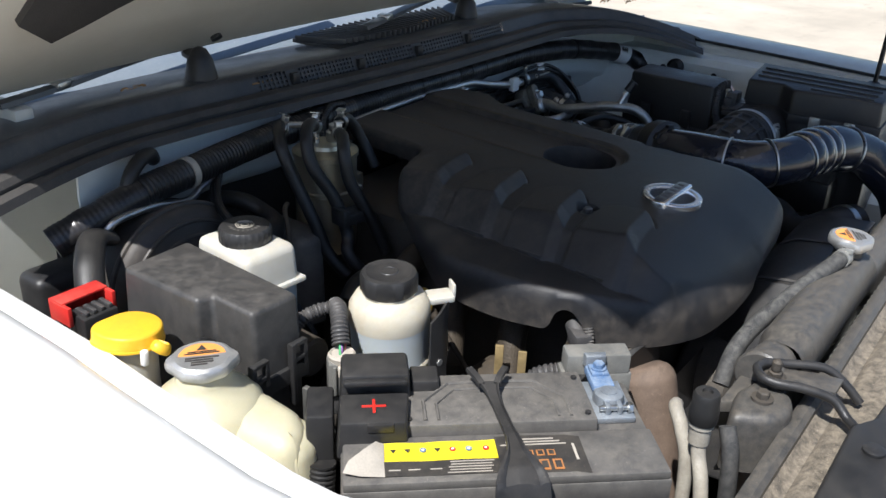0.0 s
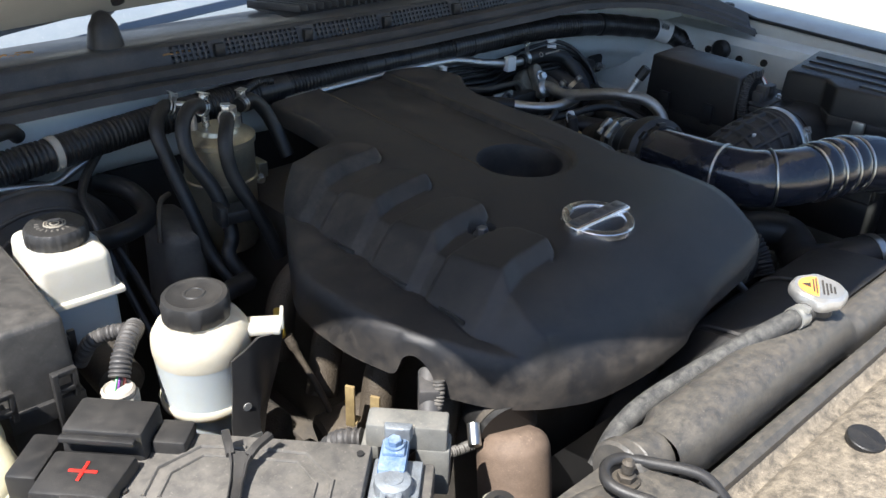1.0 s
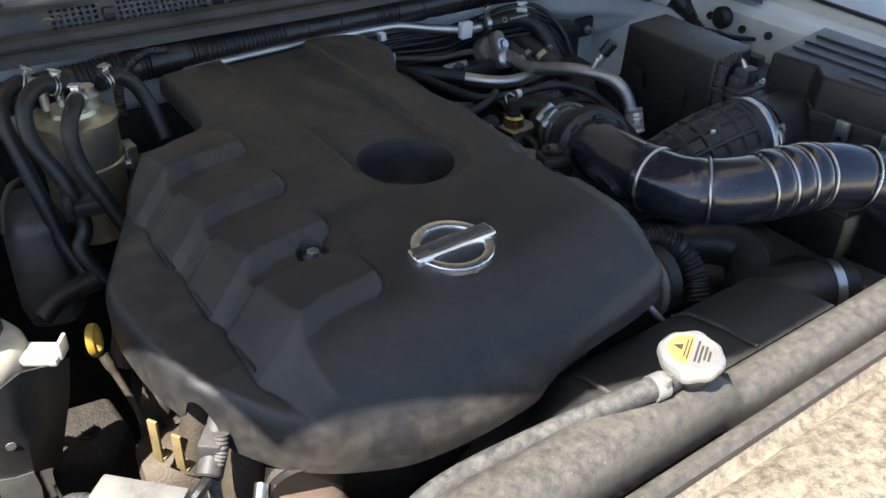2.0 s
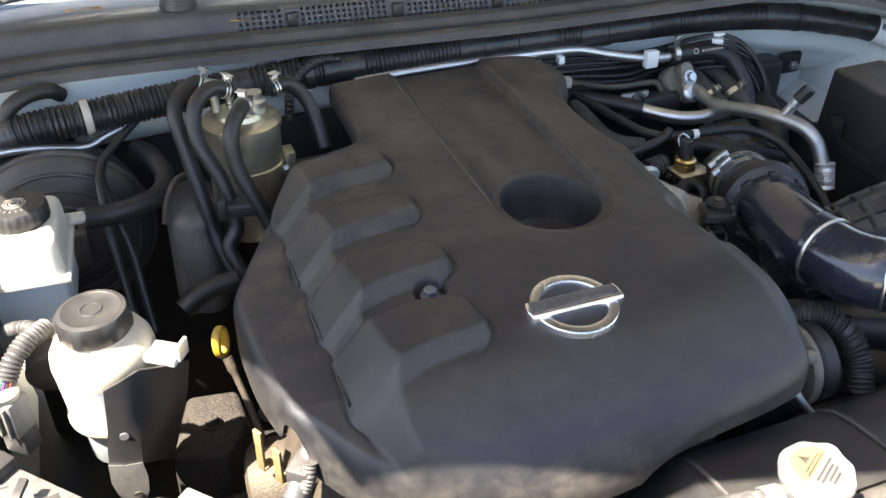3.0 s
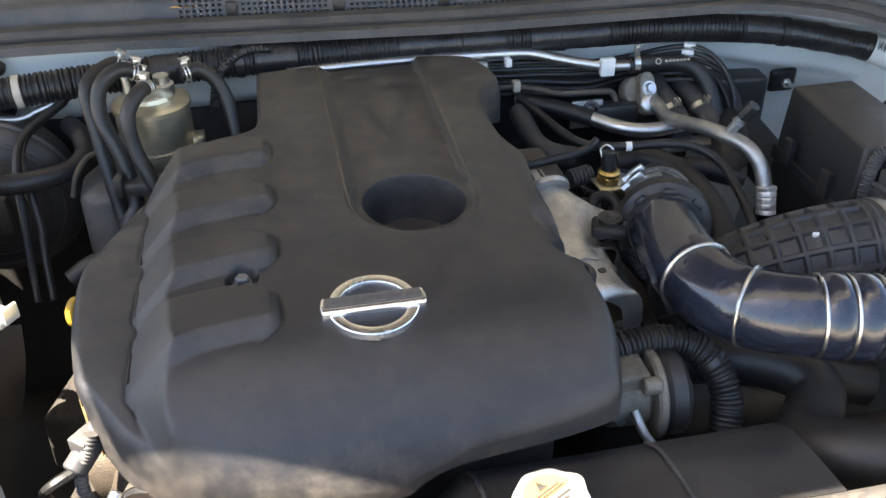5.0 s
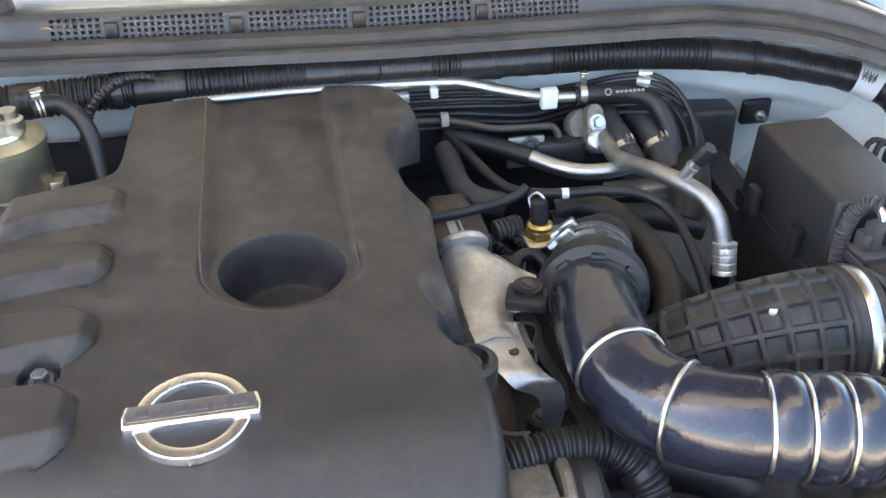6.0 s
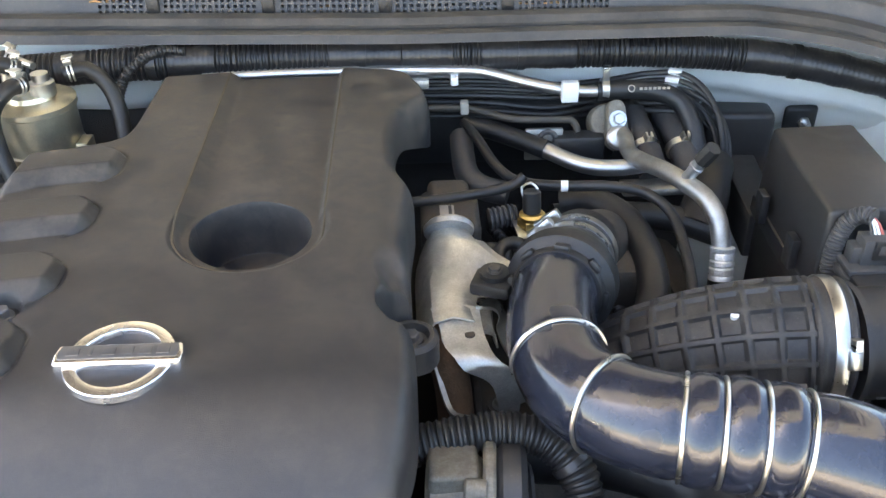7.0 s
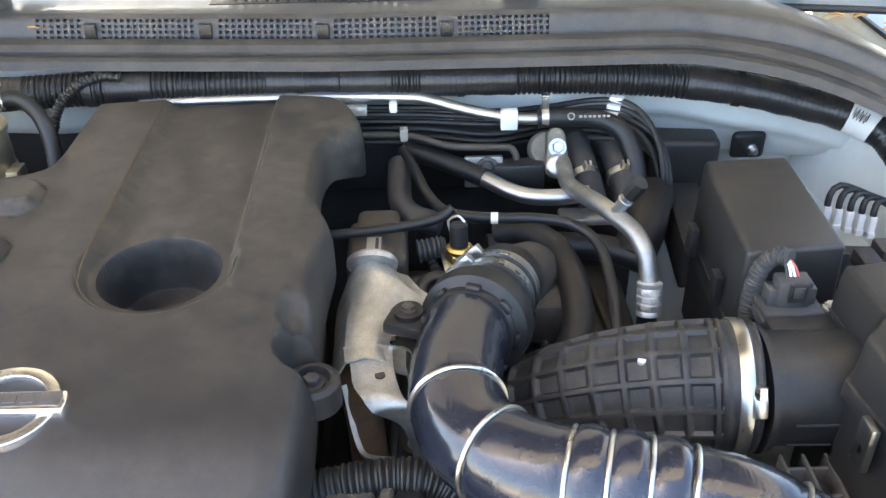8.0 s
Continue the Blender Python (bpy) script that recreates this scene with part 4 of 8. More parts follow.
def cover_height(x, y):
    """Height of the cover's upper face, before its rim is rounded."""
    z = 1.088 + 0.030 * (y - 0.5) - 0.006 * ((x - 1.30) / 0.22) ** 2
    # nose rolls down towards the radiator
    z = z - (0.064 + 0.012 * smooth01(1.36, 1.26, x)) * np.clip((0.472 - y) / 0.125, 0, 1.1) ** 1.85
    # channel between two sloped walls, running round the oil filler well
    well = np.hypot(x - 1.346, y - 0.690)
    inside = smooth01(1.264, 1.285, x) * (1 - smooth01(1.413, 1.424, x)) * smooth01(0.68, 0.71, y)
    ringed = 1 - smooth01(0.070, 0.085, well)
    z -= 0.0120 * np.maximum(inside, ringed)
    z -= 0.064 * (1 - smooth01(0.0575, 0.0630, well))
    # stepped humps over the injectors: flush behind, chamfered in front and at the end
    pads = np.zeros_like(z)
    for y0, y1, xr in ((0.792, 0.862, 1.183), (0.684, 0.750, 1.182), (0.575, 0.644, 1.179), (0.463, 0.543, 1.176)):
        slant = 0.22 * np.clip(1.10 - x, 0, 0.09) - 0.10 * np.clip(x - 1.07, 0, 0.12)
        front = np.clip((y - (y0 - slant - 0.009)) / 0.019, 0, 1)
        back = np.clip((y1 + 0.004 - 0.5 * slant - y) / 0.0055, 0, 1)
        corner = 0.026 * np.clip((y0 + 0.026 - y) / 0.034, 0, 1) ** 2 + 0.022 * np.clip((y - y1 + 0.024) / 0.026, 0, 1) ** 2
        endx = np.clip((xr - corner - x) / 0.010, 0, 1)
        # the top sinks towards the back, where it is nearly flush
        lie = 1 - 0.62 * np.clip((y - y0) / (y1 - y0), 0, 1)
        body = soft_min(soft_min(front, back, 0.18), endx, 0.18)
        pads = np.maximum(pads, np.clip(body, 0, 1) * lie)
        # fine groove round the rounded end
        edge = np.abs(xr - corner - x - 0.001)
        z = z - 0.0022 * np.exp(-(edge / 0.0028) ** 2) * (y > y0 - 0.006) * (y < y1 + 0.004)
    plate = z
    top = plate + 0.0175 * pads
    # wall that drops from the humps to the manifold-side ledge, and the facet before them
    bend = np.clip(0.462 - y, 0, 0.2)
    lim = 1.026 + 3.2 * bend ** 1.8 - 0.007 * pads * (y > 0.44)
    ledge = 1.047 + 0.03 * (y - 0.6) - 0.13 * np.clip(1.026 - x, 0, 0.1) - 0.42 * np.clip(0.49 - y, 0, 0.2) ** 1.3
    slope = 1.05 + 0.5 * smooth01(0.45, 0.40, y)
    wall = ledge + slope * (x - lim)
    upper = soft_min(top, wall, 0.0032)
    z = np.where(wall > ledge, np.maximum(upper, ledge), ledge)
    # sharp crease where the humps meet the ledge
    z = z - 0.0016 * np.exp(-((x - lim) / 0.0022) ** 2) * (y > 0.43) * (y < 0.84)
    z = np.where((y > 0.86) & (x > 1.10), top, z)
    z = np.where(x > 1.20, top, z)
    # shallow step beside the right flank
    z = z - 0.004 * smooth01(1.478, 1.500, x) * smooth01(0.36, 0.40, y) * (1 - smooth01(0.90, 0.95, y))
    # scoop round the side lug
    z = z - 0.060 * (1 - smooth01(0.024, 0.034, np.hypot(x - 1.512, y - 0.566)))
    z = z - 0.015 * (1 - smooth01(0.30, 1.0, np.hypot((x - 1.500 + 0.28 * (y - 0.60)) / 0.024, (y - 0.602) / 0.050)))
    # recessed seat of the bolt
    z = z - 0.013 * (1 - smooth01(0.0155, 0.0185, np.hypot(x - 1.1392, y - 0.5613)))
    return z


def engine_cover():
    t = thing("engine_cover", "black moulded plastic engine cover with dusty ribs", "engine cover", (1.27, 0.7, 0.96))
    O = cover_outline()
    S = spline([p[:3] for p in O] + [O[0][:3]], 0.0030)
    S = S[:-1]
    n = len(S)
    pts = np.array([tuple(p) for p in S])
    keys = np.array([p[:2] for p in O])
    w = 1 / (np.linalg.norm(pts[:, None, :2] - keys[None], axis=2) ** 3 + 1e-6)
    radius = (w * np.array([p[3] for p in O])).sum(1) / w.sum(1)
    share = (w * np.array([p[4] for p in O])).sum(1) / w.sum(1)
    c = np.array((1.27, 0.72))
    fr = [1 - (1 - k / 185) ** 1.15 for k in range(1, 186)]
    fr = sorted(set([round(f, 5) for f in fr] + [0.985, 0.99, 0.994, 0.997, 0.999, 1.0]))
    q0, q1 = pts[:, :2], np.roll(pts[:, :2], -1, 0)
    seg = q1 - q0
    long2 = (seg * seg).sum(1)
    rings = []
    for f in fr:
        xy = c + f * (pts[:, :2] - c)
        d = np.full(n, 9.0)
        if f > 0.5:
            # distance to the rim
            rel = xy[:, None] - q0[None]
            u = np.clip((rel * seg).sum(2) / long2, 0, 1)
            d = np.linalg.norm(rel - u[..., None] * seg, axis=2).min(1)
        top = cover_height(xy[:, 0], xy[:, 1])
        u = np.clip(d / radius, 0, 1)
        g = np.sqrt(np.clip(1 - (1 - u) ** 2.2, 0, 1))
        z = pts[:, 2] + (top - pts[:, 2]) * (share + (1 - share) * g)
        rings.append(np.column_stack([xy, z]))
    b = B()
    mid = b.verts.new((c[0], c[1], float(cover_height(np.array([c[0]]), np.array([c[1]]))[0])))
    V = [[b.verts.new(p) for p in ring] for ring in rings]
    low = [b.verts.new((p[0], p[1], p[2] - 0.004)) for p in pts]
    ins = [b.verts.new((c[0] + 0.990 * (p[0] - c[0]), c[1] + 0.990 * (p[1] - c[1]), p[2] - 0.004)) for p in pts]
    deep = [b.verts.new((c[0] + 0.98 * (p[0] - c[0]), c[1] + 0.98 * (p[1] - c[1]), p[2] + 0.012)) for p in pts]
    V += [low, ins, deep]
    for i in range(n):
        b.faces.new((mid, V[0][i], V[0][(i + 1) % n]))
    for a, d in zip(V, V[1:]):
        for i in range(n):
            j = (i + 1) % n
            b.faces.new((a[i], d[i], d[j], a[j]))
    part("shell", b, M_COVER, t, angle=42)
    # badge: a plain bevelled ring and a plain bar
    zc = 1.0880
    m = Matrix.Translation((1.2675, 0.484, zc)) @ Matrix.Rotation(radians(3.0), 4, "X")
    badge = B()
    lathe(badge, [(0.0350, -0.004), (0.0350, 0.0036), (0.0356, 0.0044), (0.0400, 0.0049), (0.0452, 0.0044), (0.0460, 0.0034), (0.0460, -0.004)], 88, m)
    bmesh.ops.delete(badge, geom=[f for f in badge.faces if len(f.verts) > 4], context="FACES")
    bd = part("badge", badge, M_CHROME, t, "chrome ring badge with a plain bar")
    b = B()
    prism(b, [(-0.0530, -0.0115), (0.0530, -0.0115), (0.0545, 0.0), (0.0525, 0.0125), (-0.0525, 0.0125), (-0.0545, 0.0)], -0.003, 0.0088, 0.0026, 0.0008, m=m, segs=3)
    part("bar", b, M_CHROME, bd)
    b = B()
    prism(b, [(-0.0490, -0.0062), (0.0490, -0.0062), (0.0505, 0.002), (0.0485, 0.0100), (-0.0485, 0.0100), (-0.0505, 0.002)], 0.0080, 0.0094, 0.0004, 0.0002, m=m)
    field = part("bar_field", b, M_DARKCHROME, bd)
    for k in range(6):
        b = B()
        rbox(b, (-0.0375 + 0.015 * k, 0.0018, 0.0097), (0.0105 if k != 1 else 0.003, 0.0095, 0.0012), 0.0004, m=m)
        part("raised_mark", b, M_DARKCHROME, field)
    # bead added as painted highlight on the channel's dusty edge and round the well
    left = [(1.2665, 1.076 - 0.02 * k) for k in range(19)] + [(1.346 - 0.0785 * math.cos(a), 0.690 - 0.0785 * math.sin(a)) for a in [math.radians(12 * k) for k in range(1, 10)]]
    right = [(1.4215, 1.070 - 0.02 * k) for k in range(19)] + [(1.346 + 0.0770 * math.cos(a), 0.690 - 0.0770 * math.sin(a)) for a in [math.radians(12 * k) for k in range(1, 7)]]
    for path, thick in ((left, 0.0016), (right, 0.0012)):
        px, py = np.array([p[0] for p in path]), np.array([p[1] for p in path])
        b = B()
        sweep(b, [(p[0], p[1], z) for p, z in zip(path, cover_height(px, py) + 0.0003)], lambda s, u: thick - 0.0010 * max(0, u - 0.75) / 0.25, 6)
        part("channel_edge_line", b, M_EDGE_LINE, t, "line added for the dusty channel edge catching light")
    for y0, y1 in ((0.470, 0.512), (0.568, 0.616), (0.668, 0.716)):
        b = B()
        rbox(b, (1.0225, (y0 + y1) / 2, 1.047 + 0.03 * ((y0 + y1) / 2 - 0.6)), (0.0025, y1 - y0, 0.006), 0.001)
        part("vent_slot", b, M_BLACK, t)
    b = B()
    bolt(b, (1.1392, 0.5613, 1.0775), 0.0074, 0.0120, 1.45)
    part("bolt", b, M_DARKCHROME, t, "metal hexagon bolt")
    b = B()
    torus(b, 0.0132, 0.0016, Matrix.Translation((1.1392, 0.5613, 1.0782)), 28, 8)
    part("bolt_bush", b, M_RUBBER, t)
    # side lug with its bolt
    b = B()
    lathe(b, [(0, -0.03), (0.027, -0.03), (0.027, -0.004), (0.022, 0.0), (0.018, 0.0), (0.016, -0.008), (0, -0.008)], 28, Matrix.Translation((1.510, 0.566, 1.040)))
    part("side_lug", b, M_COVER, t)
    b = B()
    bolt(b, (1.510, 0.566, 1.032), 0.008, 0.010, 1.5)
    part("bolt", b, M_GREY, t)


def engine_mass():
    """The bulk of the engine, dark and oily, under the cover."""
    t = thing("engine", "dark oily engine block below its cover", "engine", (1.27, 0.7, 0.46))
    b = B()
    rbox(b, (1.26, 0.74, 0.80), (0.40, 0.62, 0.42), 0.02)
    part("cylinder_head", b, M_IRON, t)
    b = B()
    rbox(b, (1.25, 0.70, 0.56), (0.46, 0.66, 0.2), 0.03)
    part("block", b, M_IRON, t)
    for k in range(4):
        b = B()
        sweep(b, [(1.10, 0.82 - 0.11 * k, 0.97), (1.02, 0.82 - 0.11 * k, 0.93), (0.98, 0.80 - 0.11 * k, 0.84)], 0.022, 12)
        part("manifold_runner", b, M_OLD, t)
    b = B()
    cyl(b, (1.30, 0.42, 0.78), (1.30, 0.33, 0.78), 0.09, 32, 0.006)
    part("pulley", b, M_IRON, t)


engine_cover()
engine_mass()

# ---- battery corner ----
UB, VB = Vector((0.682, -0.731, 0)), Vector((0.731, 0.682, 0))
BM = Matrix(((UB.x, VB.x, 0, 0), (UB.y, VB.y, 0, 0), (0, 0, 1, 0), (0, 0, 0, 1)))


def bat(u, v, z):
    return BM @ Vector((u, v, z))


def battery():
    t = thing("battery", "dusty black car battery with a torn yellow label", "battery", bat(0.167, 0.80, 0.80))
    b = B()
    rbox(b, (0.1675, 0.802, 0.88), (0.331, 0.170, 0.19), 0.006, m=BM)
    part("case", b, M_DUSTY, t)
    b = B()
    rbox(b, (0.1675, 0.802, 0.985), (0.339, 0.177, 0.030), 0.004, m=BM)
    rbox(b, (0.1675, 0.752, 1.003), (0.335, 0.074, 0.012), 0.003, m=BM)
    prism(b, [(0.060, 0.792), (0.278, 0.792), (0.278, 0.888), (0.060, 0.888)], 0.995, 1.020, 0.003, 0.001, m=BM)
    part("lid", b, M_DUSTY, t)
    # grip recesses drawn by raised ridges
    for s in (1, -1):
        b = B()
        c = 0.169
        pts = [(c + s * 0.080, 0.800), (c + s * 0.080, 0.835), (c + s * 0.050, 0.868), (c + s * 0.008, 0.870)]
        sweep(b, [bat(u, v, 1.0205) for u, v in pts], 0.0022, 6, raw=True)
        pts = [(c + s * 0.066, 0.800), (c + s * 0.066, 0.830), (c + s * 0.044, 0.856), (c + s * 0.008, 0.857)]
        sweep(b, [bat(u, v, 1.0205) for u, v in pts], 0.0018, 6, raw=True)
        part("grip_ridge", b, M_DUSTY, t)
    for u, v in ((0.069, 0.866), (0.071, 0.803), (0.268, 0.872), (0.268, 0.804)):
        b = B()
        cyl(b, bat(u, v, 1.018), bat(u, v, 1.0225), 0.0035, 10)
        part("plug", b, M_BLACK, t)
    # label: yellow warning field, dark field, peeled corner
    b = B()
    quad_sheet(b, [[bat(0.040 + 0.120 * i / 8, 0.729 + (0.018 + 0.030 * j), 1.0098 + 0.0006 * math.sin(i * 1.7)) for i in range(9)] for j in range(2)])
    thicken(b, 0.0004)
    lab = part("label_field", b, M_LABELY, t, "bright yellow warning label")
    b = B()
    quad_sheet(b, [[bat(0.030 + 0.130 * i / 8, 0.724 + 0.023 * j, 1.0098 + 0.0006 * math.sin(i * 1.3)) for i in range(9)] for j in range(2)])
    quad_sheet(b, [[bat(0.160 + 0.092 * i / 6, 0.722 + 0.060 * j - 0.004 * (i == 6), 1.0097 + 0.0005 * math.sin(i)) for i in range(7)] for j in range(2)])
    thicken(b, 0.0003)
    lab2 = part("label_field", b, M_LABELK, t, "dark worn label")
    b = B()
    quad_sheet(b, [[bat(0.000, 0.726, 1.016), bat(0.018, 0.723, 1.013), bat(0.042, 0.723, 1.0108)], [bat(0.006, 0.738, 1.021), bat(0.024, 0.742, 1.023), bat(0.042, 0.742, 1.0116)],
                   [bat(0.022, 0.752, 1.024), bat(0.034, 0.766, 1.022), bat(0.043, 0.774, 1.0118)]])
    thicken(b, 0.0005)
    part("peeled_corner", b, M_LABELG, t, "peeled grey paper corner")
    for k, (u, mt) in enumerate(((0.052, M_LABELK), (0.067, M_LABELK), (0.083, M_BLUE), (0.098, M_LABELK), (0.114, M_REDMARK), (0.131, M_BLUE), (0.149, M_REDMARK))):
        b = B()
        if k in (0, 1, 3):
            vs = [b.verts.new(bat(u + a, 0.762 + c, 1.0110)) for a, c in ((-0.0032, 0.0028), (0.0032, 0.0028), (0, -0.003))]
            b.faces.new(vs)
            thicken(b, 0.0003)
        else:
            cyl(b, bat(u, 0.763, 1.0105), bat(u, 0.763, 1.0112), 0.0034, 18)
        part("pictogram", b, mt, lab)
        if k not in (0, 1, 3):
            b = B()
            cyl(b, bat(u, 0.763, 1.0112), bat(u, 0.763, 1.0115), 0.0015, 14)
            part("pictogram_field", b, M_LABELW, lab)
    for j in range(5):
        b = B()
        rbox(b, (0.132 - 0.001 * j, 0.7435 - 0.0042 * j, 1.0104), (0.046 - 0.004 * (j % 2), 0.0011, 0.0006), 0, m=BM)
        part("printed_line", b, M_LABELG, lab2)
    for u in (0.052, 0.072, 0.094):
        b = B()
        rbox(b, (u, 0.733, 1.0104), (0.012, 0.0014, 0.0006), 0, m=BM)
        part("printed_line", b, M_LABELG, lab2)
    for u, w, v, h in ((0.199, 0.056, 0.733, 0.016), (0.199, 0.046, 0.752, 0.009)):
        for k in range(4):
            b = B()
            rbox(b, (u - w / 2 + w * (k + 0.5) / 4, v, 1.0104), (w / 4 * 0.72, h, 0.0006), 0, m=BM)
            part("printed_block", b, M_FADED, lab2)
            b = B()
            rbox(b, (u - w / 2 + w * (k + 0.5) / 4, v, 1.0108), (w / 4 * 0.46, h * 0.66, 0.0006), 0, m=BM)
            part("printed_block", b, M_LABELK, lab2)
    for j in range(3):
        b = B()
        rbox(b, (0.200, 0.766 + 0.0045 * j, 1.0104), (0.070 - 0.012 * j, 0.0018, 0.0006), 0, m=BM)
        part("printed_line", b, M_LABELG, lab2)
    b = B()
    rbox(b, (0.242, 0.752, 1.0104), (0.0028, 0.026, 0.0006), 0, m=BM)
    part("printed_line", b, M_LABELG, lab2)
    # negative post
    b = B()
    rbox(b, (0.303, 0.846, 1.004), (0.046, 0.074, 0.008), 0.002, m=BM)
    lathe(b, [(0, 0), (0.0105, 0), (0.0095, 0.017), (0, 0.017)], 20, Matrix.Translation(bat(0.302, 0.842, 1.006)))
    part("negative_post", b, M_LEAD, t)
    # clamp on the post: a corroded lug bolted to the strap of the relay box
    t2 = thing("terminal_clamp", "corroded blue battery terminal clamp on the negative post", "battery clamp", bat(0.302, 0.85, 1.006))
    b = B()
    lathe(b, [(0.0110, 0), (0.0175, 0), (0.0180, 0.006), (0.0165, 0.011), (0.0110, 0.013)], 28, Matrix.Translation(bat(0.302, 0.842, 1.009)))
    for q in (-1, 1):
        rbox(b, (0.302 + 0.007 * q, 0.822, 1.0135), (0.006, 0.016, 0.011), 0.0018, m=BM)
    part("ring", b, M_LEAD, t2)
    b = B()
    rbox(b, (0.299, 0.872, 1.0185), (0.026, 0.044, 0.011), 0.003, m=BM)
    rbox(b, (0.299, 0.879, 1.0250), (0.021, 0.022, 0.006), 0.002, m=BM)
    part("lug", b, M_BLUE, t2, "blue corroded lug")
    b = B()
    prism(b, [(0.288, 0.893), (0.312, 0.893), (0.314, 0.904), (0.286, 0.904)], 1.020, 1.0355, 0.002, 0.0, m=BM)
    part("contact_blade", b, M_LEAD, t2)
    b = B()
    bolt(b, bat(0.299, 0.879, 1.0275), 0.0068, 0.009, 1.35)
    part("nut", b, M_BLUE, t2)
    b = B()
    cyl(b, bat(0.286, 0.820, 1.014), bat(0.324, 0.820, 1.014), 0.0032, 10)
    bolt(b, None, 0.006, 0.006, 1.0, m=axis(bat(0.318, 0.820, 1.014), bat(0.34, 0.820, 1.014)))
    part("clamp_bolt", b, M_STEEL, t2)
    # relay housing behind the post
    t3 = thing("relay_housing", "dusty grey plastic relay housing behind the battery post", "relay box", bat(0.31, 0.92, 0.96))
    b = B()
    prism(b, [(0.268, 0.903), (0.347, 0.903), (0.347, 0.932), (0.268, 0.932)], 1.004, 1.030, 0.003, 0.0, m=BM)
    part("lid", b, M_HOUSING, t3)
    b = B()
    rbox(b, (0.333, 0.917, 0.976), (0.034, 0.030, 0.056), 0.003, m=BM)
    rbox(b, (0.272, 0.917, 0.990), (0.018, 0.030, 0.030), 0.003, m=BM)
    part("body", b, M_HOUSING, t3)
    b = B()
    rbox(b, (0.302, 0.904, 1.027), (0.026, 0.005, 0.009), 0.001, m=BM)
    part("contact_strip", b, M_LABELG, t3)
    b = B()
    sweep(b, [bat(0.262, 0.92, 0.998), bat(0.244, 0.922, 0.994), bat(0.228, 0.926, 0.980), bat(0.222, 0.930, 0.945), bat(0.224, 0.934, 0.90)], ribbed(0.010, 0.006, 0.001), 12, step=0.002)
    solo("cable_conduit", b, M_GREY, "grey corrugated cable conduit behind the battery", "conduit")


def battery_strap():
    t = thing("battery_hold_down", "black steel hold-down strap over the battery", "battery strap", bat(0.16, 0.80, 1.02))
    b = B()
    rows = []
    for k in range(45):
        v = 0.686 + 0.162 * k / 44
        wide = float(np.interp(v, (0.686, 0.705, 0.722, 0.742, 0.770, 0.815, 0.835, 0.848), (0.0290, 0.0265, 0.0190, 0.0100, 0.0062, 0.0060, 0.0080, 0.0125)))
        mid = float(np.interp(v, (0.69, 0.730, 0.760, 0.790, 0.835, 0.848), (0.1760, 0.1775, 0.1765, 0.1715, 0.1650, 0.1635)))
        z = float(np.interp(v, (0.686, 0.696, 0.715, 0.76, 0.82, 0.848), (0.990, 1.014, 1.021, 1.0235, 1.0290, 1.0360)))
        row = []
        for q in (-1.0, -0.98, -0.80, -0.62, -0.2, 0.2, 0.62, 0.80, 0.98, 1.0):
            lift = {1.0: -0.002, 0.98: 0.0032, 0.80: 0.0034}.get(abs(q), 0.0)
            rib = 0.0024 * (abs(q) < 0.3) * float(smooth01(0.735, 0.715, v))
            row.append(bat(mid + wide * q, v, z + lift + rib))
        rows.append(row)
    quad_sheet(b, rows)
    thicken(b, 0.0018)
    part("strap", b, M_BLACK, t)
    for q, far in ((-1, 0.020), (1, 0.022)):
        b = B()
        strip(b, [bat(0.1635 + q * 0.0085, 0.843, 1.0350), bat(0.1635 + q * 0.0130, 0.853, 1.0385), bat(0.1635 + q * far, 0.868, 1.0400)], [(-0.0040, -0.0020), (-0.0036, 0.0024), (0.0036, 0.0024), (0.0040, -0.0020)], step=0.004)
        part("fork_tip", b, M_BLACK, t)


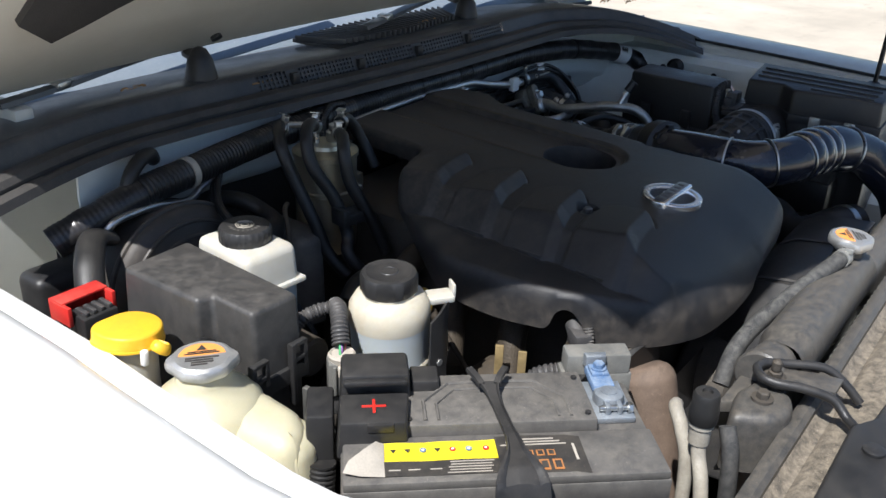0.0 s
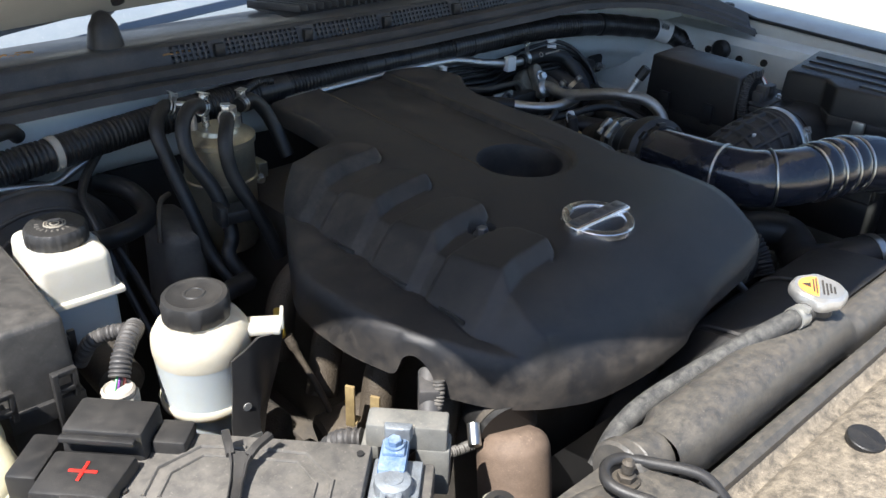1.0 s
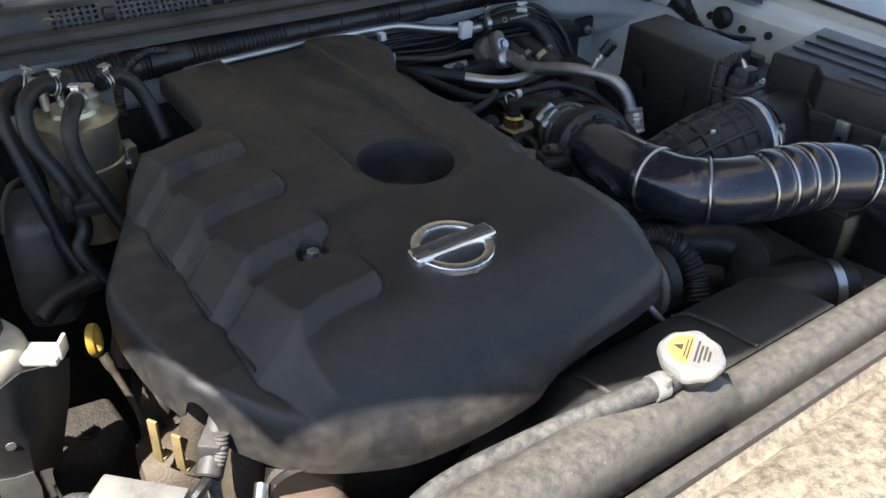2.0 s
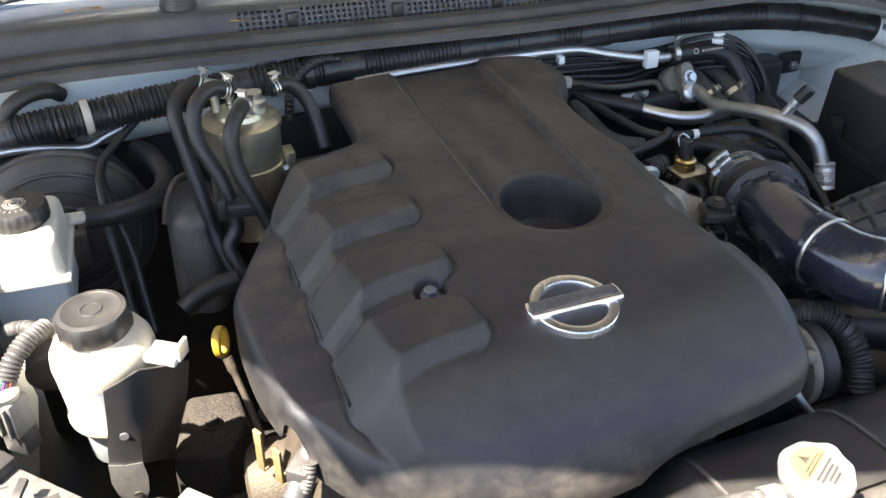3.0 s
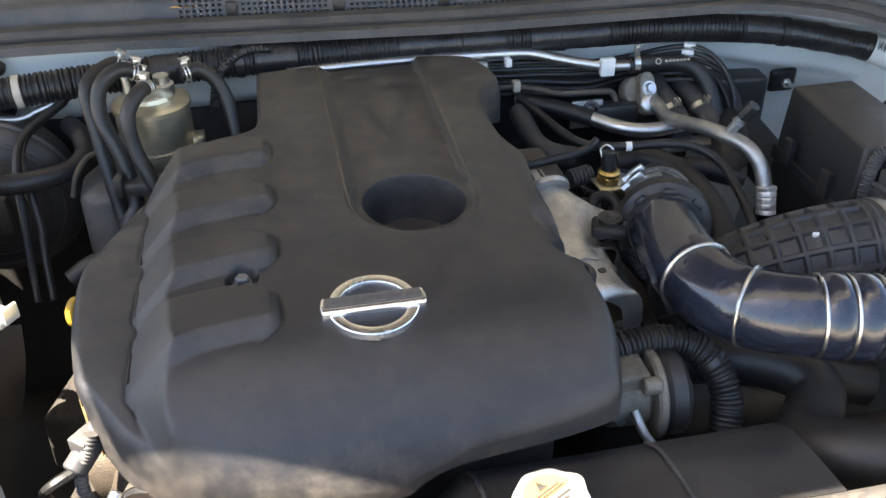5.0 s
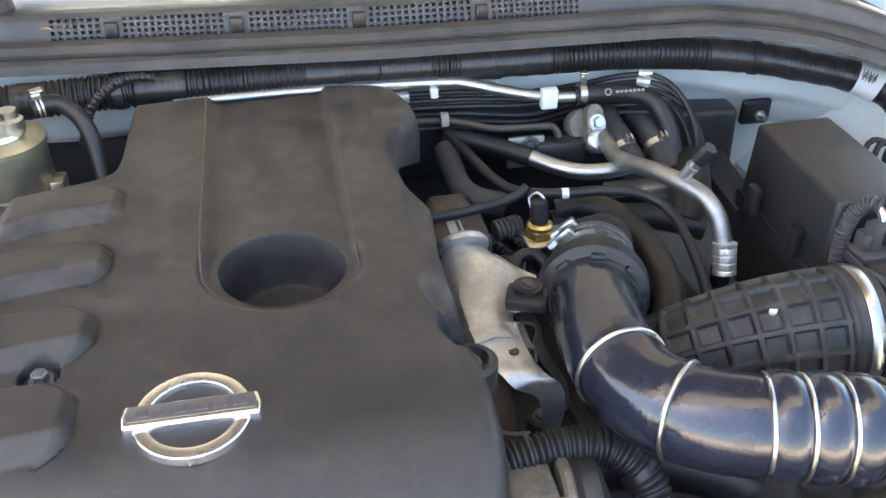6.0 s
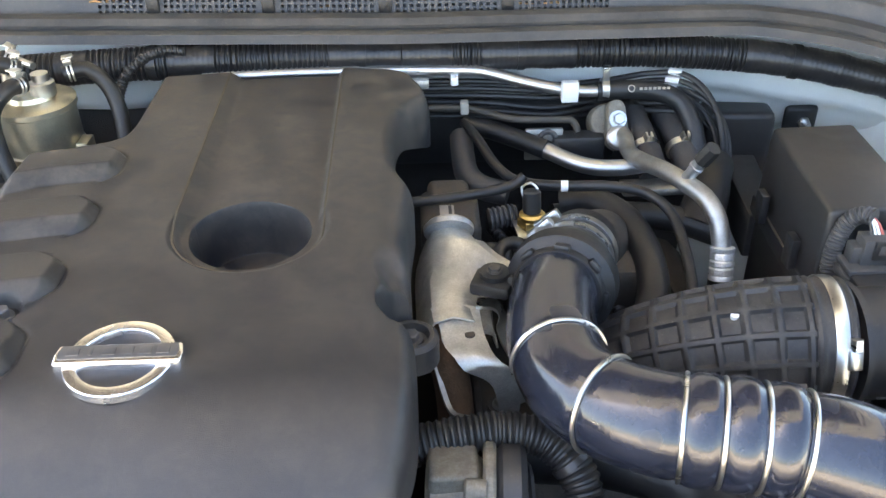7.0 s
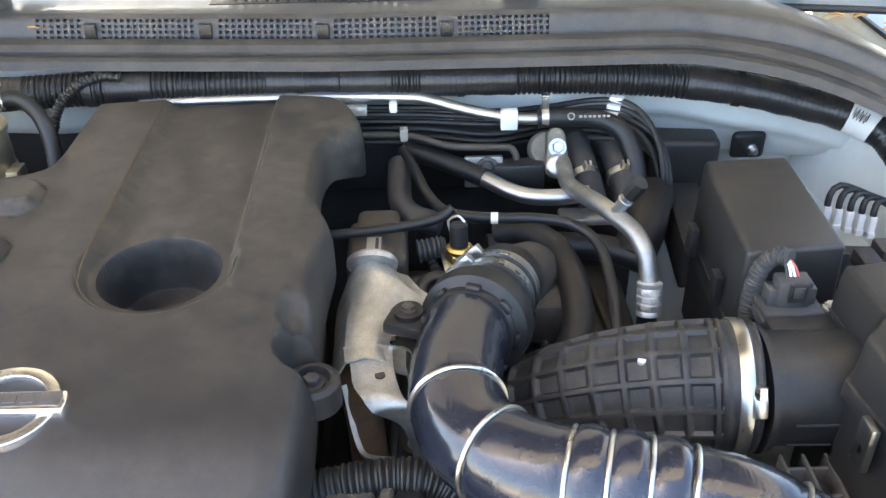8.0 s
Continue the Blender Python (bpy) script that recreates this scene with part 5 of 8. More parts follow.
def positive_fuses():
    t = thing("positive_terminal_cover", "black plastic battery terminal cover with a red plus sign", "terminal cover", bat(0.03, 0.82, 0.99))
    b = B()
    prism(b, [(-0.006, 0.778), (0.070, 0.778), (0.076, 0.838), (-0.006, 0.838)], 0.992, 1.034, 0.004, 0.004, m=BM)
    part("front_lid", b, M_BLACK, t)
    b = B()
    prism(b, [(-0.004, 0.842), (0.078, 0.842), (0.078, 0.896), (-0.004, 0.896)], 0.985, 1.050, 0.005, 0.004, m=BM)
    part("rear_lid", b, M_BLACK, t)
    b = B()
    rbox(b, (0.093, 0.872, 1.018), (0.032, 0.034, 0.030), 0.003, m=BM)
    part("ear", b, M_BLACK, t)
    b = B()
    rbox(b, (-0.024, 0.836, 0.985), (0.030, 0.060, 0.080), 0.004, m=BM)
    part("side_block", b, M_BLACK, t)
    b = B()
    rbox(b, (0.036, 0.838, 1.045), (0.070, 0.008, 0.006), 0.002, m=BM)
    part("hinge", b, M_BLACK, t)
    b = B()
    rbox(b, (0.034, 0.810, 1.0345), (0.026, 0.0032, 0.0012), 0.0004, m=BM)
    rbox(b, (0.034, 0.810, 1.0346), (0.0032, 0.024, 0.0012), 0.0004, m=BM)
    part("plus_sign", b, M_REDMARK, t, "red plus sign")
    b = B()
    rbox(b, (0.040, 0.782, 1.028), (0.028, 0.008, 0.010), 0.001, m=BM)
    part("latch", b, M_BLACK, t)
    b = B()
    sweep(b, [bat(-0.022, 0.80, 0.97), bat(-0.024, 0.79, 0.92), bat(-0.02, 0.79, 0.86), bat(0.0, 0.80, 0.78)], ribbed(0.014, 0.006, 0.0013), 12, step=0.002)
    solo("cable_conduit", b, M_RUBBER, "black corrugated conduit beside the battery", "conduit")
    # grey plug with loose wires and its conduit elbow
    t2 = thing("wire_connector", "grey plug with coloured wires and a corrugated elbow", "connector", (0.705, 0.655, 0.93))
    b = B()
    rbox(b, (0.703, 0.656, 0.976), (0.036, 0.028, 0.046), 0.003, rz=-40)
    part("body", b, M_HOUSING, t2)
    b = B()
    rbox(b, (0.706, 0.660, 0.938), (0.030, 0.024, 0.036), 0.003, rz=-40)
    part("socket", b, M_GREY, t2)
    for du in (-0.011, 0.0, 0.011):
        b = B()
        rbox(b, (0.6935 + du * 0.77, 0.6445 - du * 0.64, 0.976), (0.004, 0.006, 0.040), 0.001, rz=-40)
        part("rib", b, M_HOUSING, t2)
    b = B()
    rbox(b, (0.6925, 0.6435, 0.990), (0.014, 0.010, 0.014), 0.002, rz=-40)
    part("latch", b, M_LABELG, t2)
    b = B()
    lathe(b, [(0, 0), (0.016, 0), (0.0175, 0.008), (0.015, 0.011), (0.013, 0.009), (0, 0.009)], 18, Matrix.Translation((0.703, 0.656, 0.997)))
    part("collar", b, M_LABELG, t2)
    for k, mt in enumerate((M_WIRE2, M_WIRE3, M_LABELK, M_WIRE)):
        b = B()
        sweep(b, [(0.698 + 0.004 * k, 0.654 + 0.002 * k, 1.004), (0.704 + 0.003 * k, 0.660, 1.012), (0.711, 0.666 + 0.002 * k, 1.019)], 0.0016, 6, step=0.004)
        part("wire", b, mt, t2)
    b = B()
    sweep(b, [(0.709, 0.663, 1.013), (0.718, 0.673, 1.026), (0.731, 0.686, 1.035), (0.743, 0.699, 1.036), (0.752, 0.712, 1.032)], ribbed(0.0108, 0.0045, 0.0008), 14, step=0.0015)
    part("elbow", b, M_GREY, t2)
    b = B()
    sweep(b, [(0.748, 0.706, 1.034), (0.733, 0.722, 1.030), (0.712, 0.735, 1.020), (0.70, 0.75, 0.99)], ribbed(0.0085, 0.005, 0.0008), 12, step=0.0018)
    part("branch", b, M_GREY, t2)


def ps_reservoir():
    cx, cy = 0.811, 0.667
    t = thing("power_steering_reservoir", "milky plastic fluid reservoir with a black screw cap", "fluid reservoir", (cx, cy, 0.9))
    tilt = Matrix.Translation((cx, cy, 0.90)) @ Matrix.Rotation(radians(-2), 4, "Y")
    b = B()
    lathe(b, [(0, 0.106), (0.0537, 0.106), (0.0545, 0.118), (0.053, 0.130), (0.046, 0.142), (0.036, 0.147), (0.033, 0.156), (0, 0.156)], 52, tilt)
    part("shoulder", b, M_UPPER, t, "stained cream shoulder")
    b = B()
    lathe(b, [(0, 0.050), (0.0520, 0.052), (0.0515, 0.058), (0.0536, 0.106), (0, 0.106)], 52, tilt)
    part("tank", b, M_MILKY, t)
    b = B()
    lathe(b, [(0, 0.038), (0.050, 0.038), (0.054, 0.042), (0.0548, 0.047), (0.0540, 0.051), (0.0522, 0.053), (0, 0.053)], 52, tilt)
    part("foot_rim", b, M_UPPER, t)
    b = B()
    lathe(b, [(0, -0.02), (0.036, -0.02), (0.043, -0.01), (0.044, 0.040), (0, 0.040)], 36, tilt)
    part("lower_tank", b, M_MILKY, t)
    b = B()
    lathe(b, [(0, 0.150), (0.0355, 0.150), (0.037, 0.152), (0.037, 0.172), (0.035, 0.176), (0.030, 0.1772), (0.029, 0.1766), (0.0125, 0.1770), (0.0115, 0.1782), (0.0095, 0.1782), (0.0088, 0.1772), (0, 0.1772)], 72, tilt, lobes=6, depth=0.022, zlobe=(0.151, 0.173))
    part("cap", b, M_BLACK, t, "black screw cap")
    b = B()
    rbox(b, (cx + 0.052, cy - 0.032, 1.026), (0.048, 0.030, 0.010), 0.003, rz=-35)
    rbox(b, (cx + 0.074, cy - 0.044, 1.034), (0.004, 0.020, 0.020), 0.001, rz=-35)
    part("mounting_tab", b, M_MILK, t)
    # bracket
    t2 = thing("reservoir_bracket", "black sheet metal bracket holding the fluid reservoir", "bracket", (0.86, 0.60, 0.80))
    b = B()
    quad_sheet(b, [[(0.803, 0.597, 1.026), (0.820, 0.596, 1.034), (0.838, 0.600, 1.040), (0.866, 0.616, 1.024), (0.888, 0.632, 1.012)], [(0.799, 0.594, 0.985), (0.815, 0.590, 0.985), (0.832, 0.592, 0.985), (0.862, 0.618, 0.975), (0.880, 0.636, 0.965)],
                   [(0.793, 0.591, 0.950), (0.806, 0.587, 0.950), (0.824, 0.588, 0.950), (0.852, 0.618, 0.935), (0.866, 0.640, 0.915)], [(0.791, 0.588, 0.932), (0.806, 0.584, 0.930), (0.822, 0.584, 0.928), (0.840, 0.610, 0.90), (0.850, 0.635, 0.87)]])
    thicken(b, 0.003)
    part("plate", b, M_BLACK, t2)
    b = B()
    quad_sheet(b, [[(0.790, 0.5865, 0.934), (0.806, 0.5825, 0.932), (0.823, 0.5825, 0.930)], [(0.789, 0.582, 0.912), (0.806, 0.577, 0.912), (0.825, 0.578, 0.912)], [(0.794, 0.577, 0.895), (0.808, 0.572, 0.892), (0.823, 0.574, 0.897)], [(0.800, 0.5745, 0.880), (0.808, 0.571, 0.872), (0.816, 0.573, 0.880)], [(0.8055, 0.5715, 0.866), (0.808, 0.5705, 0.864), (0.8105, 0.5712, 0.866)]])
    thicken(b, 0.003)
    part("lower_tongue", b, M_DULL, t2, "bare worn metal tongue")
    for x, y, z, mt in ((0.812, 0.589, 0.968, M_CASTALU), (0.812, 0.5735, 0.895, M_IRON)):
        b = B()
        cyl(b, (x, y + 0.002, z), (x - 0.0005, y - 0.004, z), 0.0048, 14)
        part("hole_rim", b, mt, t2)


def brake_parts():
    t = thing("brake_fluid_reservoir", "milky brake fluid reservoir with a ribbed black cap", "fluid reservoir", (0.738, 0.87, 0.97))
    b = B()
    prism(b, [(0.688, 0.806), (0.778, 0.800), (0.786, 0.918), (0.700, 0.925)], 1.036, 1.086, 0.012, 0.004, segs=4)
    part("upper_shell", b, M_MILK, t)
    b = B()
    prism(b, [(0.683, 0.800), (0.783, 0.794), (0.791, 0.923), (0.696, 0.930)], 1.030, 1.0365, 0.003, 0.0)
    part("flange", b, M_MILK, t)
    b = B()
    prism(b, [(0.690, 0.806), (0.776, 0.802), (0.784, 0.914), (0.703, 0.920)], 0.972, 1.031, 0.010, 0.0, segs=3)
    part("lower_shell", b, M_FLUID, t)
    b = B()
    m = Matrix.Translation((0.738, 0.862, 1.084))
    lathe(b, [(0, 0), (0.0335, 0), (0.0350, 0.003), (0.0350, 0.018), (0.0325, 0.022), (0.020, 0.023), (0, 0.0225)], 96, m, lobes=24, depth=0.016, zlobe=(0.002, 0.019))
    cap = part("cap", b, M_BLACK, t, "ribbed black cap")
    b = B()
    torus(b, 0.0125, 0.0007, m @ Matrix.Translation((0, 0, 0.0230)), 8, 6)
    torus(b, 0.0095, 0.0006, m @ Matrix.Translation((0, 0, 0.0230)), 8, 6)
    torus(b, 0.0050, 0.0007, m @ Matrix.Translation((0, 0, 0.0230)), 20, 6)
    part("cap_symbol", b, M_PALE, cap, "pale printed symbol")
    for k in range(10):
        b = B()
        a = radians(150 + 18 * k)
        rbox(b, (0.0195, 0, 0.0229), (0.005, 0.0022, 0.0006), 0.0002, m=m @ Matrix.Rotation(a, 4, "Z"))
        part("printed_line", b, M_DUSTY, cap)
    b = B()
    cyl(b, (0.784, 0.912, 1.045), (0.806, 0.93, 1.034), 0.008, 12, 0.001)
    part("spigot", b, M_MILK, t)
    t2 = thing("master_cylinder", "dark metal brake master cylinder below its reservoir", "brake cylinder", (0.74, 0.88, 0.94))
    b = B()
    cyl(b, (0.74, 0.74, 0.945), (0.745, 1.02, 0.952), 0.028, 24, 0.004)
    rbox(b, (0.745, 0.99, 0.95), (0.11, 0.02, 0.06), 0.006)
    part("body", b, M_IRON, t2)
    t3 = thing("brake_booster", "round black brake booster on the firewall", "brake booster", (0.765, 1.08, 0.88))
    b = B()
    lathe(b, [(0, 0.0), (0.05, 0.0), (0.10, 0.012), (0.118, 0.022), (0.124, 0.032), (0.124, 0.040), (0.119, 0.046), (0.118, 0.09), (0, 0.09)], 56, axis((0.765, 1.012, 0.948), (0.765, 1.2, 0.948)))
    part("shell", b, M_BOOST, t3)
    for r, d in ((0.104, 0.0135), (0.082, 0.008), (0.058, 0.003)):
        b = B()
        torus(b, r, 0.0035, axis((0.765, 1.012 + d, 0.948), (0.765, 1.2, 0.948)), 64, 8)
        part("pressed_ring", b, M_BOOST, t3)
    b = B()
    torus(b, 0.1245, 0.0045, axis((0.765, 1.048, 0.948), (0.765, 1.2, 0.948)), 72, 8)
    part("clamp_band", b, M_BOOST, t3)
    for a in (0.6, 2.5):
        b = B()
        p = (0.765 + 0.085 * math.cos(a), 1.014, 0.948 + 0.085 * math.sin(a))
        bolt(b, None, 0.006, 0.012, 1.3, m=axis(p, (p[0], p[1] - 0.05, p[2])))
        part("stud", b, M_STEEL, t3)
    # brake pipes and vacuum hose
    b = B()
    sweep(b, [(0.655, 1.075, 1.045), (0.672, 1.066, 1.070), (0.708, 1.07, 1.073), (0.751, 1.075, 1.070), (0.816, 1.085, 1.056), (0.85, 1.095, 1.064), (0.900, 1.105, 1.080)], 0.0060, 12)
    solo("brake_pipe", b, M_ALU, "bare aluminium pipe above the brake booster", "pipe")
    for k in range(2):
        b = B()
        sweep(b, [(0.900 - 0.014 * k, 1.105, 1.082 - 0.012 * k), (0.859 - 0.009 * k, 1.065, 1.065 - 0.010 * k), (0.833, 1.025, 1.053 - 0.008 * k), (0.828 + 0.009 * k, 0.98, 1.03 - 0.01 * k), (0.831 + 0.020 * k, 0.935, 0.972 - 0.006 * k), (0.835 + 0.02 * k, 0.90, 0.93), (0.84 + 0.02 * k, 0.86, 0.88)], 0.0055, 9)
        solo("small_hose", b, M_RUBBER, "thin black rubber hose beside the brake booster", "hose", group="small hoses")
    b = B()
    sweep(b, [(0.800, 0.928, 1.034), (0.824, 0.94, 1.025), (0.864, 0.953, 1.022), (0.900, 0.98, 1.019), (0.914, 1.02, 1.022), (0.905, 1.06, 1.034), (0.885, 1.10, 1.034)], 0.0145, 12)
    solo("vacuum_hose", b, M_RUBBER, "black rubber vacuum hose of the brake booster", "hose")
    b = B()
    sweep(b, [(0.90, 0.83, 0.93), (0.93, 0.84, 0.945), (0.975, 0.845, 0.95)], 0.014, 12)
    solo("coolant_hose", b, M_RUBBER, "black rubber hose stub beside the engine", "hose")


def fuse_box_left():
    t = thing("fuse_box", "dusty black fuse box with a stepped lid", "fuse box", (0.635, 0.81, 0.88))
    out = [(0.583, 0.922), (0.690, 0.924), (0.681, 0.698), (0.606, 0.700), (0.607, 0.772), (0.583, 0.776)]
    b = B()
    prism(b, out[::-1], 0.992, 1.084, 0.007, 0.006, segs=3)
    part("lid", b, M_LID, t)
    b = B()
    c = Vector((0.635, 0.81))
    prism(b, [tuple(c + (Vector(p) - c) * 1.05) for p in out[::-1]], 0.972, 0.994, 0.003, 0.0)
    prism(b, [tuple(c + (Vector(p) - c) * 0.97) for p in out[::-1]], 0.87, 0.973, 0.004, 0.0)
    part("base", b, M_BLACK, t)
    for x, y, rz in ((0.664, 0.692, 0), (0.690, 0.76, 90), (0.600, 0.690, 0)):
        b = B()
        rbox(b, (x, y, 1.005), (0.024, 0.008, 0.006), 0.001, rz=rz)
        rbox(b, (x, y, 1.025), (0.024, 0.008, 0.006), 0.001, rz=rz)
        rbox(b, (x - 0.010, y, 0.985), (0.006, 0.010, 0.085), 0.001, rz=rz)
        rbox(b, (x + 0.010, y, 1.010), (0.006, 0.008, 0.035), 0.001, rz=rz)
        part("clip", b, M_BLACK, t)
    b = B()
    rbox(b, (0.660, 0.660, 0.915), (0.04, 0.03, 0.004), 0.001, rz=-30)
    rbox(b, (0.655, 0.67, 0.945), (0.008, 0.008, 0.06), 0.001)
    solo("mounting_bracket", b, M_DULL, "small metal mounting bracket beside the fuse box", "bracket")
    # red edged relay
    t2 = thing("fusible_link", "black relay block with a red plastic lid", "relay", (0.552, 0.955, 0.97))
    b = B()
    rbox(b, (0.553, 0.945, 1.0), (0.05, 0.040, 0.055), 0.004)
    part("block", b, M_BLACK, t2)
    b = B()
    rbox(b, (0.553, 0.985, 1.025), (0.066, 0.010, 0.030), 0.002)
    for s in (-1, 1):
        rbox(b, (0.553 + s * 0.031, 0.965, 1.027), (0.006, 0.042, 0.026), 0.001)
    rbox(b, (0.553, 0.972, 1.040), (0.066, 0.026, 0.004), 0.001)
    part("red_lid", b, M_RED, t2, "red plastic lid")
    b = B()
    for k in range(4):
        rbox(b, (0.537 + 0.011 * k, 0.942, 1.030), (0.006, 0.024, 0.006), 0.001)
    part("fuse_row", b, M_GREY, t2)
    # dark hoses behind it
    b = B()
    sweep(b, [(0.575, 0.985, 1.0), (0.60, 1.02, 1.045), (0.635, 1.06, 1.06), (0.665, 1.07, 1.05)], 0.020, 14, flat=0.6)
    solo("air_duct", b, M_RUBBER, "flat black duct behind the fuse box", "duct")


WASHER = (0.5225, 0.8190, 1.0530)


def washer_and_coolant():
    wx, wy, wz = WASHER
    t = thing("washer_filler", "yellow washer cap on its white filler neck", "washer filler", (wx, wy, wz - 0.09))
    b = B()
    lathe(b, [(0, -0.10), (0.027, -0.10), (0.028, -0.03), (0.030, -0.012), (0.030, -0.004), (0, -0.004)], 32, Matrix.Translation((wx, wy, wz)))
    part("neck", b, M_MILK, t)
    m = Matrix.Translation((wx, wy, wz)) @ Matrix.Rotation(radians(4), 4, "Y")
    b = B()
    # lid with a straight side where its hinge runs
    rim = []
    for k in range(48):
        a = 2 * math.pi * k / 48
        r = 0.0375 + 0.0055 * max(0, math.cos(a - radians(150))) ** 6 - 0.0030 * max(0, math.cos(a - radians(95))) ** 10
        rim.append((r * math.cos(a), r * math.sin(a)))
    prism(b, rim, -0.003, 0.0125, 0.0040, 0.0008, m=m, segs=3)
    part("cap", b, M_YELLOW, t, "yellow plastic cap")
    b = B()
    prism(b, [(1.03 * p[0], 1.03 * p[1]) for p in rim], -0.0068, -0.0035, 0.001, 0.0, m=m)
    part("cap_flange", b, M_YELLOW, t)
    b = B()
    sweep(b, [m @ Vector(p) for p in ((0.012, -0.033, -0.005), (0.018, -0.043, -0.008), (0.014, -0.051, -0.007), (0.005, -0.052, -0.002), (0.001, -0.046, 0.002), (0.004, -0.037, -0.001))], 0.0030, 8, flat=2.2)
    part("pull_tab", b, M_YELLOW, t)
    b = B()
    rbox(b, (-0.011, -0.041, -0.011), (0.009, 0.008, 0.020), 0.003, m=m, segs=3)
    part("hinge_pin", b, M_LABELW, t)
    t2 = thing("coolant_reservoir", "yellowed translucent coolant tank with stained sides", "coolant tank", (0.56, 0.66, 0.85))
    b = B()
    prism(b, [(0.510, 0.745), (0.560, 0.758), (0.598, 0.725), (0.606, 0.66), (0.598, 0.595), (0.565, 0.560), (0.520, 0.555), (0.505, 0.62)], 0.86, 1.012, 0.024, 0.016, segs=5)
    part("tank", b, M_CREAM, t2)
    b = B()
    prism(b, [(0.535, 0.650), (0.590, 0.655), (0.600, 0.60), (0.575, 0.565), (0.530, 0.562)], 0.90, 1.000, 0.02, 0.004, segs=5)
    part("lower_bulge", b, M_CREAM, t2)
    b = B()
    lathe(b, [(0, -0.04), (0.066, -0.04), (0.063, -0.016), (0.052, -0.004), (0.041, 0.004), (0.034, 0.012), (0.0305, 0.018), (0.0305, 0.025), (0.027, 0.030), (0, 0.030)], 40, Matrix.Translation((0.532, 0.702, 1.022)))
    part("neck", b, M_CREAM, t2)
    for k in range(3):
        b = B()
        rbox(b, (0.566 - 0.01 * k, 0.730 + 0.006 * k, 1.016), (0.006, 0.030, 0.016), 0.002, rz=35)
        part("neck_web", b, M_CREAM, t2)
    pressure_cap(t2, (0.532, 0.702, 1.052), 0.034, m=Matrix.Translation((0.532, 0.702, 1.052)) @ Matrix.Rotation(radians(-38), 4, "Z"))
    b = B()
    sweep(b, [(0.555, 0.75, 1.03), (0.585, 0.765, 1.035), (0.62, 0.75, 0.99), (0.65, 0.73, 0.93)], 0.006, 10)
    solo("coolant_pipe", b, M_RUBBER, "thin black hose of the coolant tank", "hose")


battery()
battery_strap()
positive_fuses()
ps_reservoir()
brake_parts()
fuse_box_left()
washer_and_coolant()

